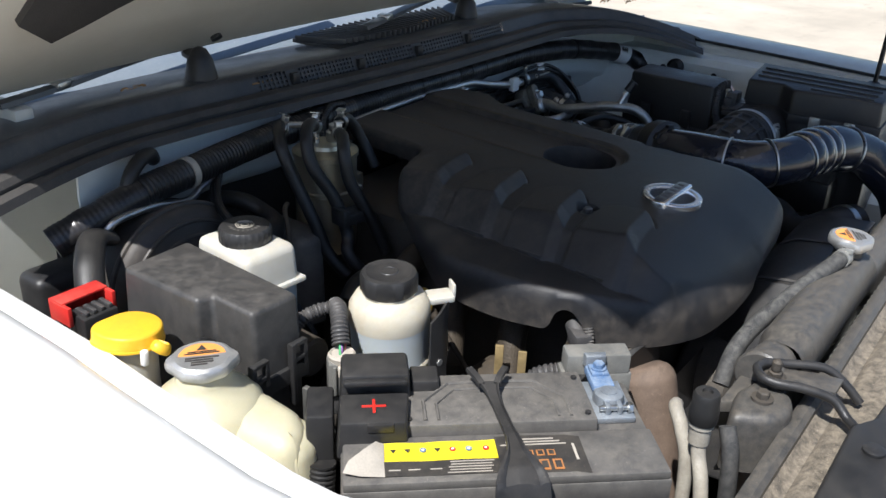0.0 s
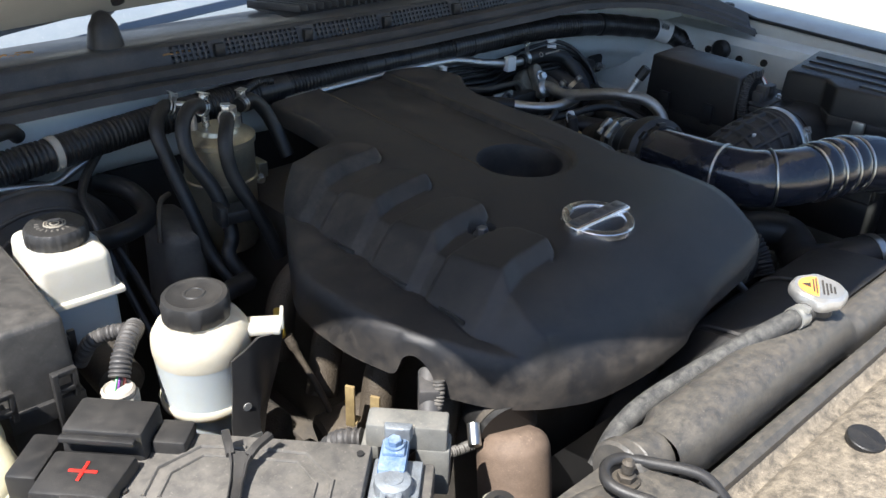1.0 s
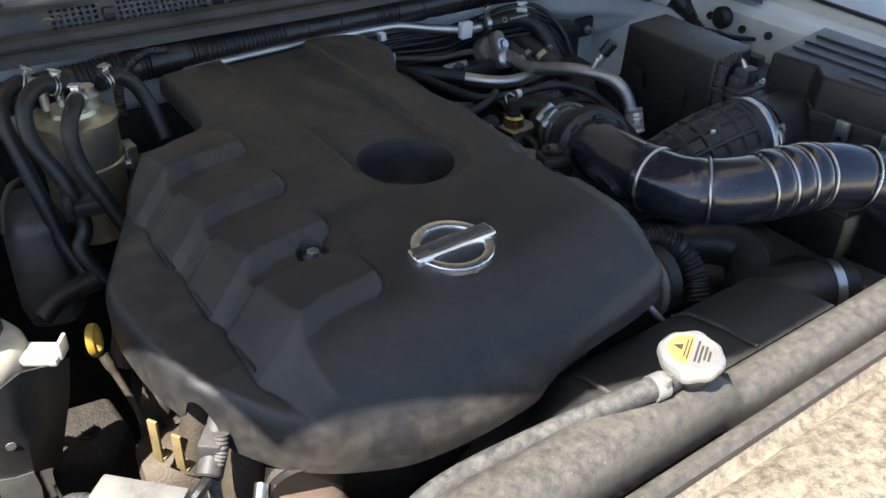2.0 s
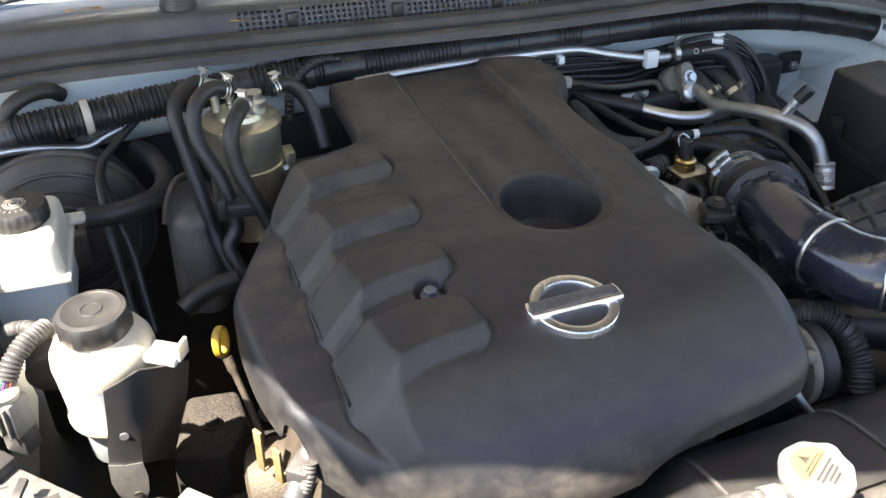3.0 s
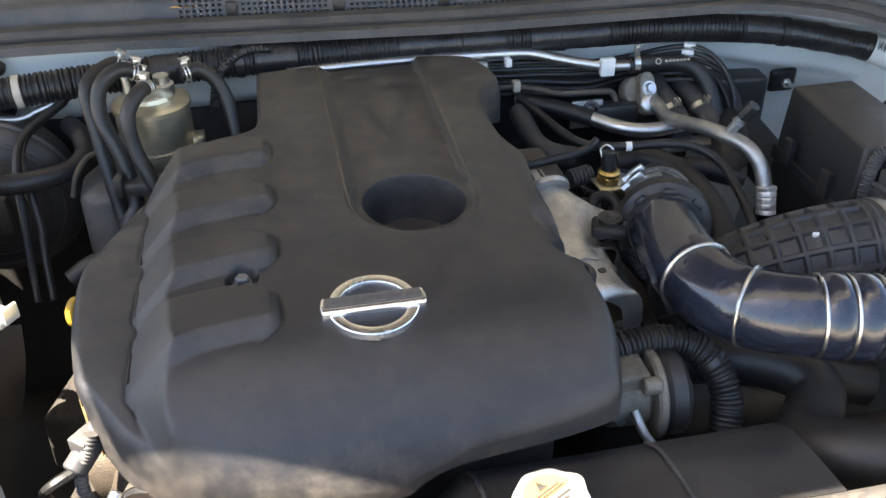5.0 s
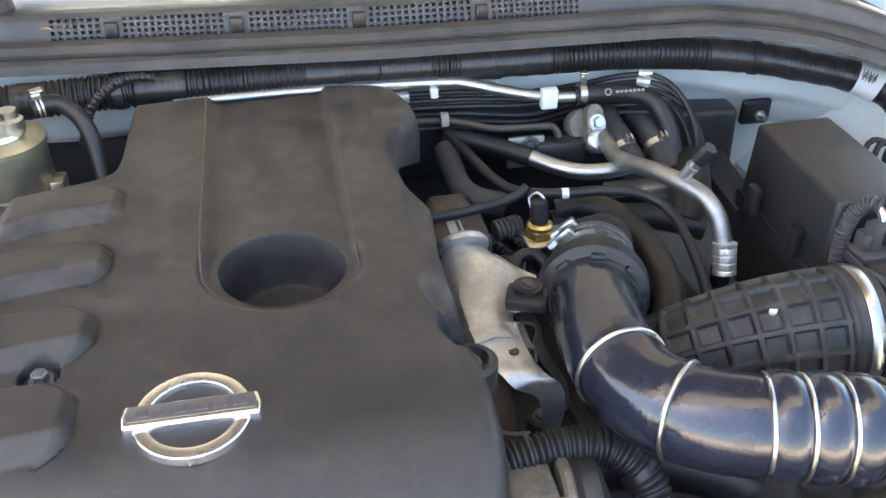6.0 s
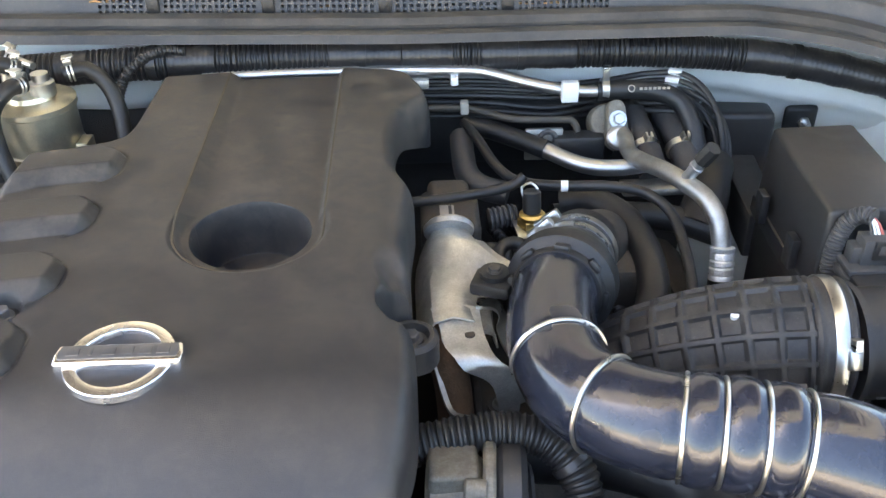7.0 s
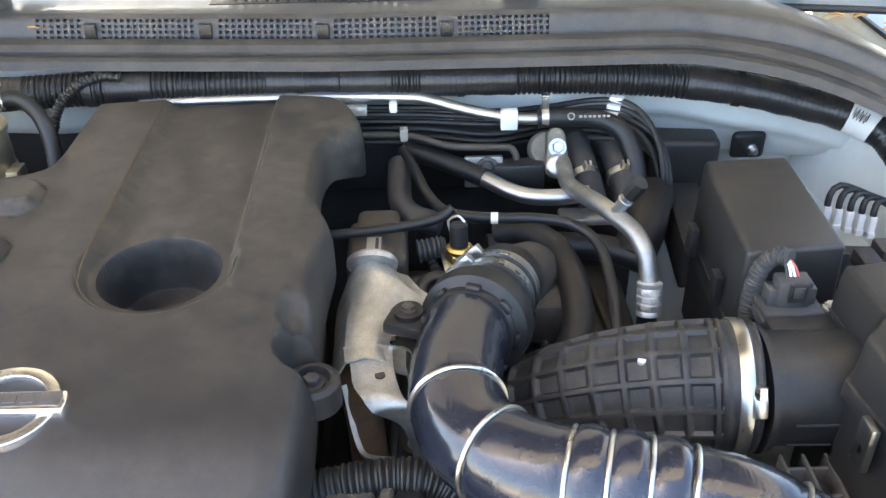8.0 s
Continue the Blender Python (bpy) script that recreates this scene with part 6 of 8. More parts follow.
# ---- front cross member ----
def cross_member():
    t = thing("radiator_support", "dirt covered black cross member in front of the radiator", "cross member", (1.4, 0.15, 0.9))
    b = B()
    quad_sheet(b, [[(x, 0.187, 0.955), (x, 0.182, 0.972), (x, 0.168, 0.976), (x, 0.160, 0.968), (x, 0.150, 0.966), (x, 0.140, 0.975), (x, 0.06, 0.985), (x, 0.03, 0.975), (x, 0.02, 0.90)]
                   for x in [0.74 + 0.05 * k for k in range(27)]])
    thicken(b, 0.003)
    part("panel", b, M_DIRT, t)
    b = B()
    strip(b, [(0.76, 0.176, 0.978), (1.2, 0.176, 0.980), (2.05, 0.176, 0.980)], [(-0.010, -0.004), (-0.010, 0.006), (-0.004, 0.010), (0.004, 0.010), (0.010, 0.005), (0.010, -0.004)], step=0.05)
    part("seal_strip", b, M_TANK, t)
    for x in (1.255, 1.62):
        b = B()
        cyl(b, (x, 0.108, 0.978), (x, 0.107, 0.986), 0.020, 28, 0.001)
        part("plug", b, M_RUBBER, t)
    b = B()
    rbox(b, (1.235, 0.062, 0.989), (0.055, 0.020, 0.004), 0.001, rz=20)
    part("tag", b, M_YELLOW, t, "faded yellow tag")
    # grille cover sheet
    t2 = thing("grille_cover", "black plastic cover panel above the front grille", "cover panel", (1.0, 0.08, 0.98))
    b = B()
    prism(b, [(0.775, 0.118), (0.955, 0.122), (0.985, 0.104), (1.09, 0.096), (1.09, 0.0), (0.74, 0.0)][::-1], 0.990, 1.012, 0.006, 0.003, segs=3)
    part("sheet", b, M_BLACK, t2)
    b = B()
    lathe(b, [(0, 0), (0.012, 0), (0.012, 0.003), (0.008, 0.005), (0, 0.004)], 20, Matrix.Translation((0.915, 0.088, 1.0125)))
    part("push_clip", b, M_BLACK, t2)
    # mount bracket with rubber and stud
    t3 = thing("radiator_mount", "dusty black pressed steel radiator mount with a bolt", "bracket", (0.93, 0.21, 0.9))
    b = B()
    prism(b, [(0.885, 0.236), (0.945, 0.252), (0.992, 0.238), (0.985, 0.190), (0.950, 0.176), (0.915, 0.185)][::-1], 0.93, 1.006, 0.012, 0.004, segs=4)
    part("cup", b, M_TANK, t3)
    b = B()
    prism(b, [(0.93, 0.262), (1.01, 0.262), (1.02, 0.235), (0.96, 0.225)][::-1], 0.975, 0.990, 0.004, 0.0)
    part("flange", b, M_TANK, t3)
    b = B()
    bolt(b, (0.943, 0.216, 1.006), 0.008, 0.012, 1.6)
    part("bolt", b, M_IRON, t3)
    # looped handle bracket
    t4 = thing("hood_latch_stay", "black steel rod loop over the cross member", "bracket", (0.98, 0.19, 1.0))
    b = B()
    sweep(b, [(1.045, 0.128, 0.985), (1.045, 0.150, 1.004), (1.040, 0.175, 1.018), (1.015, 0.215, 1.020), (1.000, 0.234, 1.021), (0.982, 0.238, 1.021), (0.966, 0.226, 1.021), (0.966, 0.208, 1.020), (0.978, 0.180, 1.018), (0.990, 0.150, 1.010), (0.985, 0.130, 0.996), (0.975, 0.118, 0.994)], 0.0058, 10, step=0.004)
    part("rod", b, M_BLACK, t4)
    b = B()
    prism(b, [(0.972, 0.232), (1.005, 0.228), (1.030, 0.178), (1.035, 0.150), (1.00, 0.150), (0.982, 0.180), (0.968, 0.212)][::-1], 1.010, 1.015, 0.001, 0.0)
    part("plate", b, M_TANK, t4)
    b = B()
    bolt(b, (0.984, 0.217, 1.015), 0.009, 0.010, 1.5)
    cyl(b, (0.984, 0.217, 1.024), (0.984, 0.217, 1.040), 0.006, 14, 0.003)
    part("stud", b, M_IRON, t4)
    # refrigerant service pipe with its rubber cap
    t5 = thing("service_valve", "pale refrigerant pipe with a black rubber valve cap", "valve", (0.86, 0.25, 0.9))
    b = B()
    lathe(b, [(0, 0), (0.0155, 0), (0.0165, 0.004), (0.0165, 0.018), (0.0150, 0.022), (0.0150, 0.034), (0.013, 0.038), (0.006, 0.039), (0.005, 0.036), (0, 0.036)], 28, Matrix.Translation((0.853, 0.253, 1.010)))
    part("rubber_cap", b, M_RUBBER, t5)
    b = B()
    lathe(b, [(0, 0), (0.012, 0), (0.012, 0.02), (0.014, 0.022), (0.014, 0.03), (0, 0.03)], 20, Matrix.Translation((0.853, 0.253, 0.982)))
    part("valve_body", b, M_PALE, t5)
    b = B()
    sweep(b, [(0.853, 0.253, 0.985), (0.848, 0.248, 0.965), (0.838, 0.238, 0.945), (0.832, 0.230, 0.90), (0.835, 0.23, 0.82)], 0.0085, 12)
    sweep(b, [(0.900, 0.300, 0.985), (0.885, 0.295, 0.990), (0.872, 0.280, 0.975), (0.865, 0.265, 0.93), (0.862, 0.26, 0.80)], 0.0085, 12)
    part("pipe", b, M_PALE, t5)
    b = B()
    sweep(b, [(0.890, 0.235, 0.99), (0.880, 0.222, 0.96), (0.875, 0.215, 0.90), (0.89, 0.21, 0.80)], 0.010, 12)
    solo("braided_hose", b, bpy.data.materials["braided_hose"], "grey braided hose beside the radiator mount", "hose")
    # brown hose and the black elbow over it
    t6 = thing("charge_air_hose", "dusty brown rubber hose standing beside the battery", "hose", (1.02, 0.38, 0.66))
    b = B()
    sweep(b, [(1.033, 0.400, 0.932), (1.029, 0.391, 0.915), (1.020, 0.376, 0.87), (1.008, 0.356, 0.79), (1.00, 0.33, 0.69)], lambda s, u: 0.042 - 0.016 * max(0, 1 - s / 0.020) ** 2, 28, step=0.003)
    part("hose", b, M_BROWN, t6)
    b = B()
    sweep(b, [(1.034, 0.403, 0.928), (1.042, 0.426, 0.930), (1.06, 0.46, 0.922), (1.09, 0.50, 0.90)], 0.037, 24)
    part("elbow", b, M_RUBBER, t6)
    b = B()
    sweep(b, [(1.036, 0.409, 0.9285), (1.039, 0.417, 0.9295)], 0.0390, 28, raw=True)
    part("clamp", b, M_IRON, t6)
    b = B()
    cyl(b, (0.998, 0.425, 0.945), (0.985, 0.408, 0.930), 0.0075, 12, 0.001)
    part("clamp_screw", b, M_STEEL, t6)
    # sensor plug under the arch of the cover
    t7 = thing("sensor_plug", "dusty grey sensor plug below the engine cover", "connector", (0.965, 0.475, 0.95))
    b = B()
    cyl(b, (0.955, 0.450, 0.955), (0.990, 0.490, 0.985), 0.013, 16, 0.002)
    rbox(b, (0.972, 0.470, 0.975), (0.024, 0.032, 0.024), 0.003, rz=-40)
    part("plug", b, M_GREY, t7)
    b = B()
    sweep(b, [(0.955, 0.450, 0.955), (0.935, 0.44, 0.95), (0.92, 0.455, 0.92), (0.93, 0.47, 0.86)], 0.006, 8)
    part("lead", b, M_RUBBER, t7)
    # bright alternator side metal and brackets
    t8 = thing("engine_bracket", "oily bare metal brackets beside the engine block", "bracket", (0.93, 0.55, 0.85))
    for x, y, h in ((0.944, 0.578, 0.060), (0.958, 0.548, 0.050)):
        b = B()
        rbox(b, (x, y, 0.905), (0.004, 0.012, h), 0.001, rz=30)
        rbox(b, (x + 0.006, y + 0.002, 0.880), (0.014, 0.014, 0.004), 0.001, rz=30)
        part("blade", b, M_GOLD, t8)
    b = B()
    sweep(b, [(0.978, 0.462, 0.992), (0.972, 0.455, 0.975), (0.960, 0.452, 0.945), (0.961, 0.450, 0.914), (0.980, 0.448, 0.897), (1.018, 0.446, 0.888), (1.05, 0.45, 0.88)], ribbed(0.0062, 0.004, 0.0008), 12, step=0.0014)
    solo("loop_conduit", b, M_DUSTY, "thin dusty corrugated conduit looping below the engine cover", "conduit")
    b = B()
    cyl(b, (0.94, 0.62, 0.80), (1.02, 0.60, 0.82), 0.055, 28, 0.006)
    solo("alternator", b, M_OLD, "dusty dark metal alternator body low beside the engine", "alternator")
    # dipstick
    t9 = thing("dipstick", "yellow ring handle of the oil dipstick", "dipstick", (0.932, 0.70, 0.80))
    b = B()
    torus(b, 0.013, 0.0035, Matrix.Translation((0.930, 0.702, 0.968)) @ Matrix.Rotation(radians(80), 4, "X") @ Matrix.Rotation(radians(60), 4, "Y"), 24, 8, flat=1.6, R2=0.017)
    part("ring", b, M_OILGOLD, t9)
    b = B()
    sweep(b, [(0.934, 0.692, 0.952), (0.942, 0.675, 0.92), (0.955, 0.64, 0.86), (0.965, 0.62, 0.78)], lambda s, u: 0.0065 if s < 0.02 else 0.0045, 10)
    part("tube", b, M_OLD, t9)


def prop_rod():
    t = thing("hood_prop_rod", "thin black rod propping the bonnet open", "prop rod", (2.26, 0.42, 1.05))
    b = B()
    sweep(b, [(2.262, 0.42, 1.07), (2.262, 0.418, 1.10), (2.20, 0.40, 1.5), (2.14, 0.39, 1.92)], 0.0055, 10)
    part("rod", b, M_BLACK, t)
    b = B()
    lathe(b, [(0, 0), (0.016, 0), (0.018, 0.008), (0.012, 0.020), (0, 0.022)], 18, Matrix.Translation((2.262, 0.42, 1.072)))
    part("rubber_foot", b, M_RUBBER, t)
    b = B()
    lathe(b, [(0, 0), (0.013, 0), (0.013, 0.022), (0.010, 0.026), (0, 0.026)], 16, Matrix.Translation((2.345, 0.955, 1.10)))
    solo("rubber_buffer", b, M_RUBBER, "small black rubber hood buffer on the wing", "buffer")


# ---- along the firewall ----
def main_loom():
    t = thing("wiring_loom", "thick black corrugated wiring loom along the firewall", "wiring loom", (1.4, 1.13, 1.08))
    line = [(0.605, 1.115, 1.045), (0.65, 1.103, 1.064), (0.70, 1.094, 1.080), (0.76, 1.092, 1.092), (0.829, 1.095, 1.096), (0.95, 1.110, 1.100), (1.12, 1.122, 1.104), (1.30, 1.130, 1.104), (1.447, 1.134, 1.104), (1.676, 1.132, 1.102),
            (1.85, 1.134, 1.100), (1.98, 1.130, 1.092), (2.08, 1.112, 1.084), (2.16, 1.088, 1.072), (2.232, 1.058, 1.058), (2.275, 1.015, 1.032), (2.285, 0.95, 0.98), (2.28, 0.90, 0.93)]
    S = spline(line, 0.002)
    way = [0.0]
    for p, q in zip(S, S[1:]):
        way.append(way[-1] + (q - p).length)

    # taped stretches by their place across the bay
    taped = [(0.604, 0.735), (1.175, 1.235), (1.40, 1.50), (1.505, 1.575), (1.62, 1.752), (2.004, 2.273), (1.02, 1.06)]

    def run(x0, x1):
        return [p for p in S if x0 <= p.x <= x1]
    cuts = sorted({0.604, 2.274} | {v for q in taped for v in q})
    for a, c in zip(cuts, cuts[1:]):
        seg = run(a - 0.002, c + 0.002)
        if len(seg) < 3:
            continue
        b = B()
        if any(abs(a - q[0]) < 1e-6 for q in taped):
            sweep(b, seg, lambda s, u: 0.0235 + 0.0004 * math.sin(s * 840) + 0.0006 * math.sin(s * 150) + 0.0006 * math.sin(s * 61), 22, raw=True)
            part("taped_length", b, M_TAPE, t)
        else:
            sweep(b, seg, ribbed(0.0228, 0.0075, 0.0013), 22, raw=True)
            part("corrugated_length", b, M_LOOM, t)
    b = B()
    k = max(i for i, p in enumerate(S) if p.x < 2.2749)
    sweep(b, [S[i] for i in range(S.index(S[k]), len(S))], ribbed(0.0225, 0.0075, 0.0013), 20, raw=True)
    part("corrugated_length", b, M_LOOM, t)
    # ties and holders
    for x, mt in ((0.829, M_LABELG), (1.150, M_TAPE), (1.447, M_TAPE), (1.676, M_TAPE), (2.074, M_RUBBER)):
        seg = run(x - 0.006, x + 0.006)
        b = B()
        sweep(b, seg, 0.0252, 22, raw=True)
        part("tie", b, mt, t)
    b = B()
    rbox(b, (2.074, 1.128, 1.126), (0.050, 0.014, 0.020), 0.003, rz=-14)
    part("holder", b, M_RUBBER, t)
    b = B()
    seg = run(2.218, 2.252)
    sweep(b, seg, 0.0250, 22, raw=True)
    lab = part("paper_label", b, M_LABELW, t, "white printed paper label")
    c = S[[i for i, p in enumerate(S) if p.x < 2.235][-1]]
    d = (run(2.24, 2.252)[-1] - run(2.218, 2.23)[0]).normalized()
    side = Vector((-0.25, -0.75, 0.61)).normalized()
    side = (side - d * side.dot(d)).normalized()
    nrm = d.cross(side)
    mm = Matrix((( d.x, nrm.x, side.x, 0), (d.y, nrm.y, side.y, 0), (d.z, nrm.z, side.z, 0), (0, 0, 0, 1)))
    for k in range(9):
        b = B()
        rbox(b, (-0.012 + 0.0024 * k, 0.004 * (k % 2), 0.0252), (0.0009 + 0.0005 * (k % 3), 0.012, 0.0012), 0, m=Matrix.Translation(c) @ mm)
        part("printed_line", b, M_LABELK, lab)
    b = B()
    sweep(b, [(0.715, 1.100, 1.075), (0.728, 1.098, 1.115), (0.755, 1.108, 1.132), (0.785, 1.125, 1.130), (0.80, 1.14, 1.115)], 0.011, 14)
    solo("breather_hose", b, M_RUBBER, "black rubber hose arching over the wiring loom", "hose")
    # small twist of wire over the loom
    b = B()
    sweep(b, [(1.105, 1.06, 1.06), (1.115, 1.085, 1.095), (1.14, 1.10, 1.118), (1.17, 1.112, 1.126), (1.20, 1.113, 1.124)], ribbed(0.007, 0.005, 0.0007), 10, step=0.0018)
    solo("branch_conduit", b, M_LOOM, "thin corrugated branch leaving the wiring loom", "conduit")


def fuel_filter():
    cx, cy = 1.025, 0.990
    t = thing("fuel_filter", "zinc plated fuel filter canister with rubber hoses", "fuel filter", (cx, cy, 0.95))
    b = B()
    lathe(b, [(0, -0.06), (0.045, -0.06), (0.050, -0.05), (0.0515, 0.0), (0.0515, 0.045), (0.054, 0.047), (0.054, 0.052), (0.0515, 0.054), (0.0515, 0.105), (0.0545, 0.107), (0.0545, 0.114), (0.050, 0.117), (0.032, 0.120), (0.030, 0.126), (0, 0.126)], 52, Matrix.Translation((cx, cy, 0.995)))
    part("canister", b, M_FILTER, t)
    b = B()
    rbox(b, (cx + 0.058, cy - 0.01, 1.045), (0.016, 0.030, 0.024), 0.002)
    part("bracket_ear", b, M_FILTER, t)
    b = B()
    bolt(b, None, 0.006, 0.008, 1.3, m=axis((cx + 0.05, cy - 0.026, 1.035), (cx + 0.045, cy - 0.06, 1.03)))
    part("bolt", b, M_STEEL, t)
    b = B()
    lathe(b, [(0, 0), (0.014, 0), (0.016, 0.004), (0.016, 0.018), (0.011, 0.020), (0.011, 0.030), (0, 0.030)], 20, Matrix.Translation((cx + 0.02, cy - 0.005, 1.118)))
    part("spout", b, M_STEEL, t)
    hoses = [[(0.992, 1.045, 1.140), (0.978, 1.046, 1.146), (0.953, 1.02, 1.142), (0.940, 1.0, 1.124), (0.946, 0.98, 1.077), (0.956, 0.95, 1.011), (0.964, 0.93, 0.961), (0.978, 0.90, 0.925)],
             [(1.017, 1.000, 1.148), (0.990, 0.990, 1.158), (0.965, 0.972, 1.142), (0.961, 0.955, 1.103), (0.982, 0.930, 1.050), (0.990, 0.910, 0.991), (0.975, 0.895, 0.966), (0.992, 0.87, 0.925)],
             [(1.030, 0.968, 1.140), (1.018, 0.945, 1.142), (1.001, 0.925, 1.120), (1.002, 0.915, 1.078), (1.017, 0.900, 1.036), (1.036, 0.885, 0.987), (1.045, 0.875, 0.95)],
             [(cx + 0.045, cy + 0.01, 1.140), (cx + 0.070, cy + 0.02, 1.142), (cx + 0.092, cy + 0.02, 1.122), (cx + 0.105, cy + 0.01, 1.09), (cx + 0.112, cy - 0.01, 1.05)]]
    for h in hoses:
        b = B()
        sweep(b, h, 0.0105, 14)
        hb = solo("fuel_hose", b, M_RUBBER, "black rubber fuel hose on the fuel filter", "hose", group="fuel hoses")
        m = axis(h[0], h[1])
        b = B()
        torus(b, 0.0112, 0.0014, m @ Matrix.Translation((0, 0, 0.006)), 20, 6)
        torus(b, 0.0112, 0.0014, m @ Matrix.Translation((0, 0, 0.011)), 20, 6)
        rbox(b, (0.0, 0.015, 0.008), (0.010, 0.008, 0.010), 0.001, m=m)
        rbox(b, (0.0, 0.021, 0.010), (0.014, 0.002, 0.014), 0.0005, m=m)
        part("spring_clip", b, M_STEEL, hb)
    b = B()
    for k in range(2):
        sweep(b, [(cx - 0.03 + 0.02 * k, cy + 0.01, 1.12), (cx - 0.03 + 0.02 * k, cy + 0.012, 1.142)], 0.006, 10, raw=True)
    cyl(b, (cx - 0.045, cy + 0.06, 1.148), (cx + 0.0, cy + 0.03, 1.144), 0.005, 10)
    part("stubs", b, M_STEEL, t)
    b = B()
    rbox(b, (1.002, 0.912, 1.020), (0.056, 0.034, 0.020), 0.004, rz=-10)
    rbox(b, (0.976, 0.912, 1.026), (0.012, 0.036, 0.030), 0.003, rz=-10)
    solo("hose_clip", b, M_BLACK, "black plastic clip tying the fuel hoses", "clip")


def rear_castings():
    """Dusty castings and a bracket seen between the filter and the brake booster."""
    t = thing("intake_manifold", "dusty brown cast intake housing low beside the engine", "engine part", (0.93, 0.98, 0.90))
    b = B()
    prism(b, [(0.905, 0.94), (0.955, 0.925), (0.985, 0.97), (0.98, 1.06), (0.93, 1.07), (0.90, 1.01)], 0.84, 0.995, 0.014, 0.004, segs=3)
    part("housing", b, M_DUSTY, t)
    b = B()
    sweep(b, [(0.945, 1.0, 1.034), (0.925, 0.985, 1.034), (0.908, 0.962, 1.018), (0.900, 0.95, 0.99)], 0.004, 8)
    part("bracket_arm", b, M_OLD, t)
    t = thing("engine_mount", "grimy brown cast engine mount below the dipstick", "engine part", (0.90, 0.74, 0.66))
    b = B()
    prism(b, [(0.845, 0.70), (0.915, 0.68), (0.955, 0.72), (0.95, 0.80), (0.88, 0.81)], 0.72, 0.805, 0.010, 0.003, segs=3)
    part("casting", b, M_GRIME, t)
    b = B()
    prism(b, [(0.88, 0.60), (0.945, 0.60), (0.95, 0.66), (0.90, 0.67)], 0.66, 0.755, 0.008, 0.003, segs=3)
    part("foot", b, M_GRIME, t)
    for p in ((0.905, 0.74, 0.805), (0.925, 0.63, 0.755)):
        b = B()
        bolt(b, p, 0.009, 0.012, 1.4)
        part("bolt", b, M_GRIME, t)


cross_member()
rear_castings()
prop_rod()
main_loom()
fuel_filter()

# ---- intake side ----
def gloss_pipe():
    """The wide glossy intake hose with its steel rings and the bellows in its second half."""
    t = thing("intake_hose", "glossy blue-black intake hose with bright steel rings", "intake hose", (1.70, 0.45, 0.98))
    line = [(1.664, 0.660, 1.022), (1.650, 0.600, 1.030), (1.645, 0.545, 1.034), (1.654, 0.494, 1.036), (1.679, 0.457, 1.040), (1.716, 0.433, 1.043), (1.759, 0.419, 1.045), (1.804, 0.407, 1.045), (1.852, 0.392, 1.040),
            (1.900, 0.370, 1.030), (1.940, 0.340, 1.010), (1.962, 0.300, 0.978), (1.968, 0.265, 0.94), (1.966, 0.24, 0.88)]
    S = spline(line, 0.003)
    way = [0.0]
    for p, q in zip(S, S[1:]):
        way.append(way[-1] + (q - p).length)
    rings = [0.132, 0.207, 0.276, 0.307, 0.337, 0.367, 0.443]

    def rad(s, u):
        r = 0.0445
        for a, c in zip(rings[2:5], rings[3:6]):
            if a <= s <= c:
                r += 0.0040 * math.sin(math.pi * (s - a) / (c - a)) ** 0.7
        if 0.367 < s < 0.443:
            r += 0.0025 * math.sin(math.pi * (s - 0.367) / 0.076)
        for k in rings:
            r -= 0.0016 * math.exp(-((s - k) / 0.004) ** 2)
        return r
    b = B()
    sweep(b, S, rad, 40, raw=True)
    part("hose", b, M_GLOSS, t)
    for s in rings:
        k = int(np.searchsorted(way, s))
        d = (S[k + 1] - S[k - 1]).normalized()
        b = B()
        torus(b, 0.0447, 0.0021, axis(S[k], S[k] + d), 48, 8)
        part("steel_ring", b, M_STEEL, t, "bright steel ring")
    # coupling to the throttle body
    t2 = thing("hose_coupling", "black rubber coupling with steel screw clamps", "hose coupling", (1.69, 0.73, 0.98))
    d0, d1 = Vector((1.662, 0.648, 1.022)), Vector((1.716, 0.790, 0.992))
    m = axis(d0, d1)
    L = (d1 - d0).length
    b = B()
    lathe(b, [(0, 0.0), (0.047, 0.0), (0.049, 0.003), (0.049, 0.010), (0.059, 0.016), (0.060, 0.040), (0.056, 0.052), (0.047, 0.060), (0.045, 0.075), (0.045, 0.118), (0.043, L), (0, L)], 44, m)
    part("sleeve", b, M_RUBBER, t2)
    for a in range(0, 360, 45):
        b = B()
        rbox(b, (0.0505, 0, 0.006), (0.006, 0.016, 0.010), 0.002, m=m @ Matrix.Rotation(radians(a), 4, "Z"))
        part("clip_tooth", b, M_RUBBER, t2)
    for z, ang in ((0.088, 0.75), (0.114, 0.85)):
        b = B()
        lathe(b, [(0.0455, z), (0.0468, z), (0.0468, z + 0.011), (0.0455, z + 0.011)], 44, m)
        cl = part("clamp_band", b, M_STEEL, t2, "bright steel band")
        way_in = m.inverted().to_3x3() @ Vector((-0.75, 0.0, ang))
        mm = m @ Matrix.Rotation(math.atan2(way_in.y, way_in.x), 4, "Z") @ Matrix.Translation((0.052, 0, z + 0.0055)) @ Matrix.Rotation(radians(90), 4, "X")
        b = B()
        rbox(b, (0, 0, 0), (0.012, 0.012, 0.022), 0.002, m=mm)
        cyl(b, mm @ Vector((0, 0, 0.010)), mm @ Vector((0, 0, 0.022)), 0.0055, 6)
        part("clamp_screw", b, M_STEEL, cl)
    b = B()
    rbox(b, (1.598, 0.678, 1.016), (0.044, 0.036, 0.016), 0.005, rz=-20)
    lathe(b, [(0, 0), (0.016, 0), (0.016, 0.010), (0, 0.010)], 20, Matrix.Translation((1.600, 0.682, 1.020)))
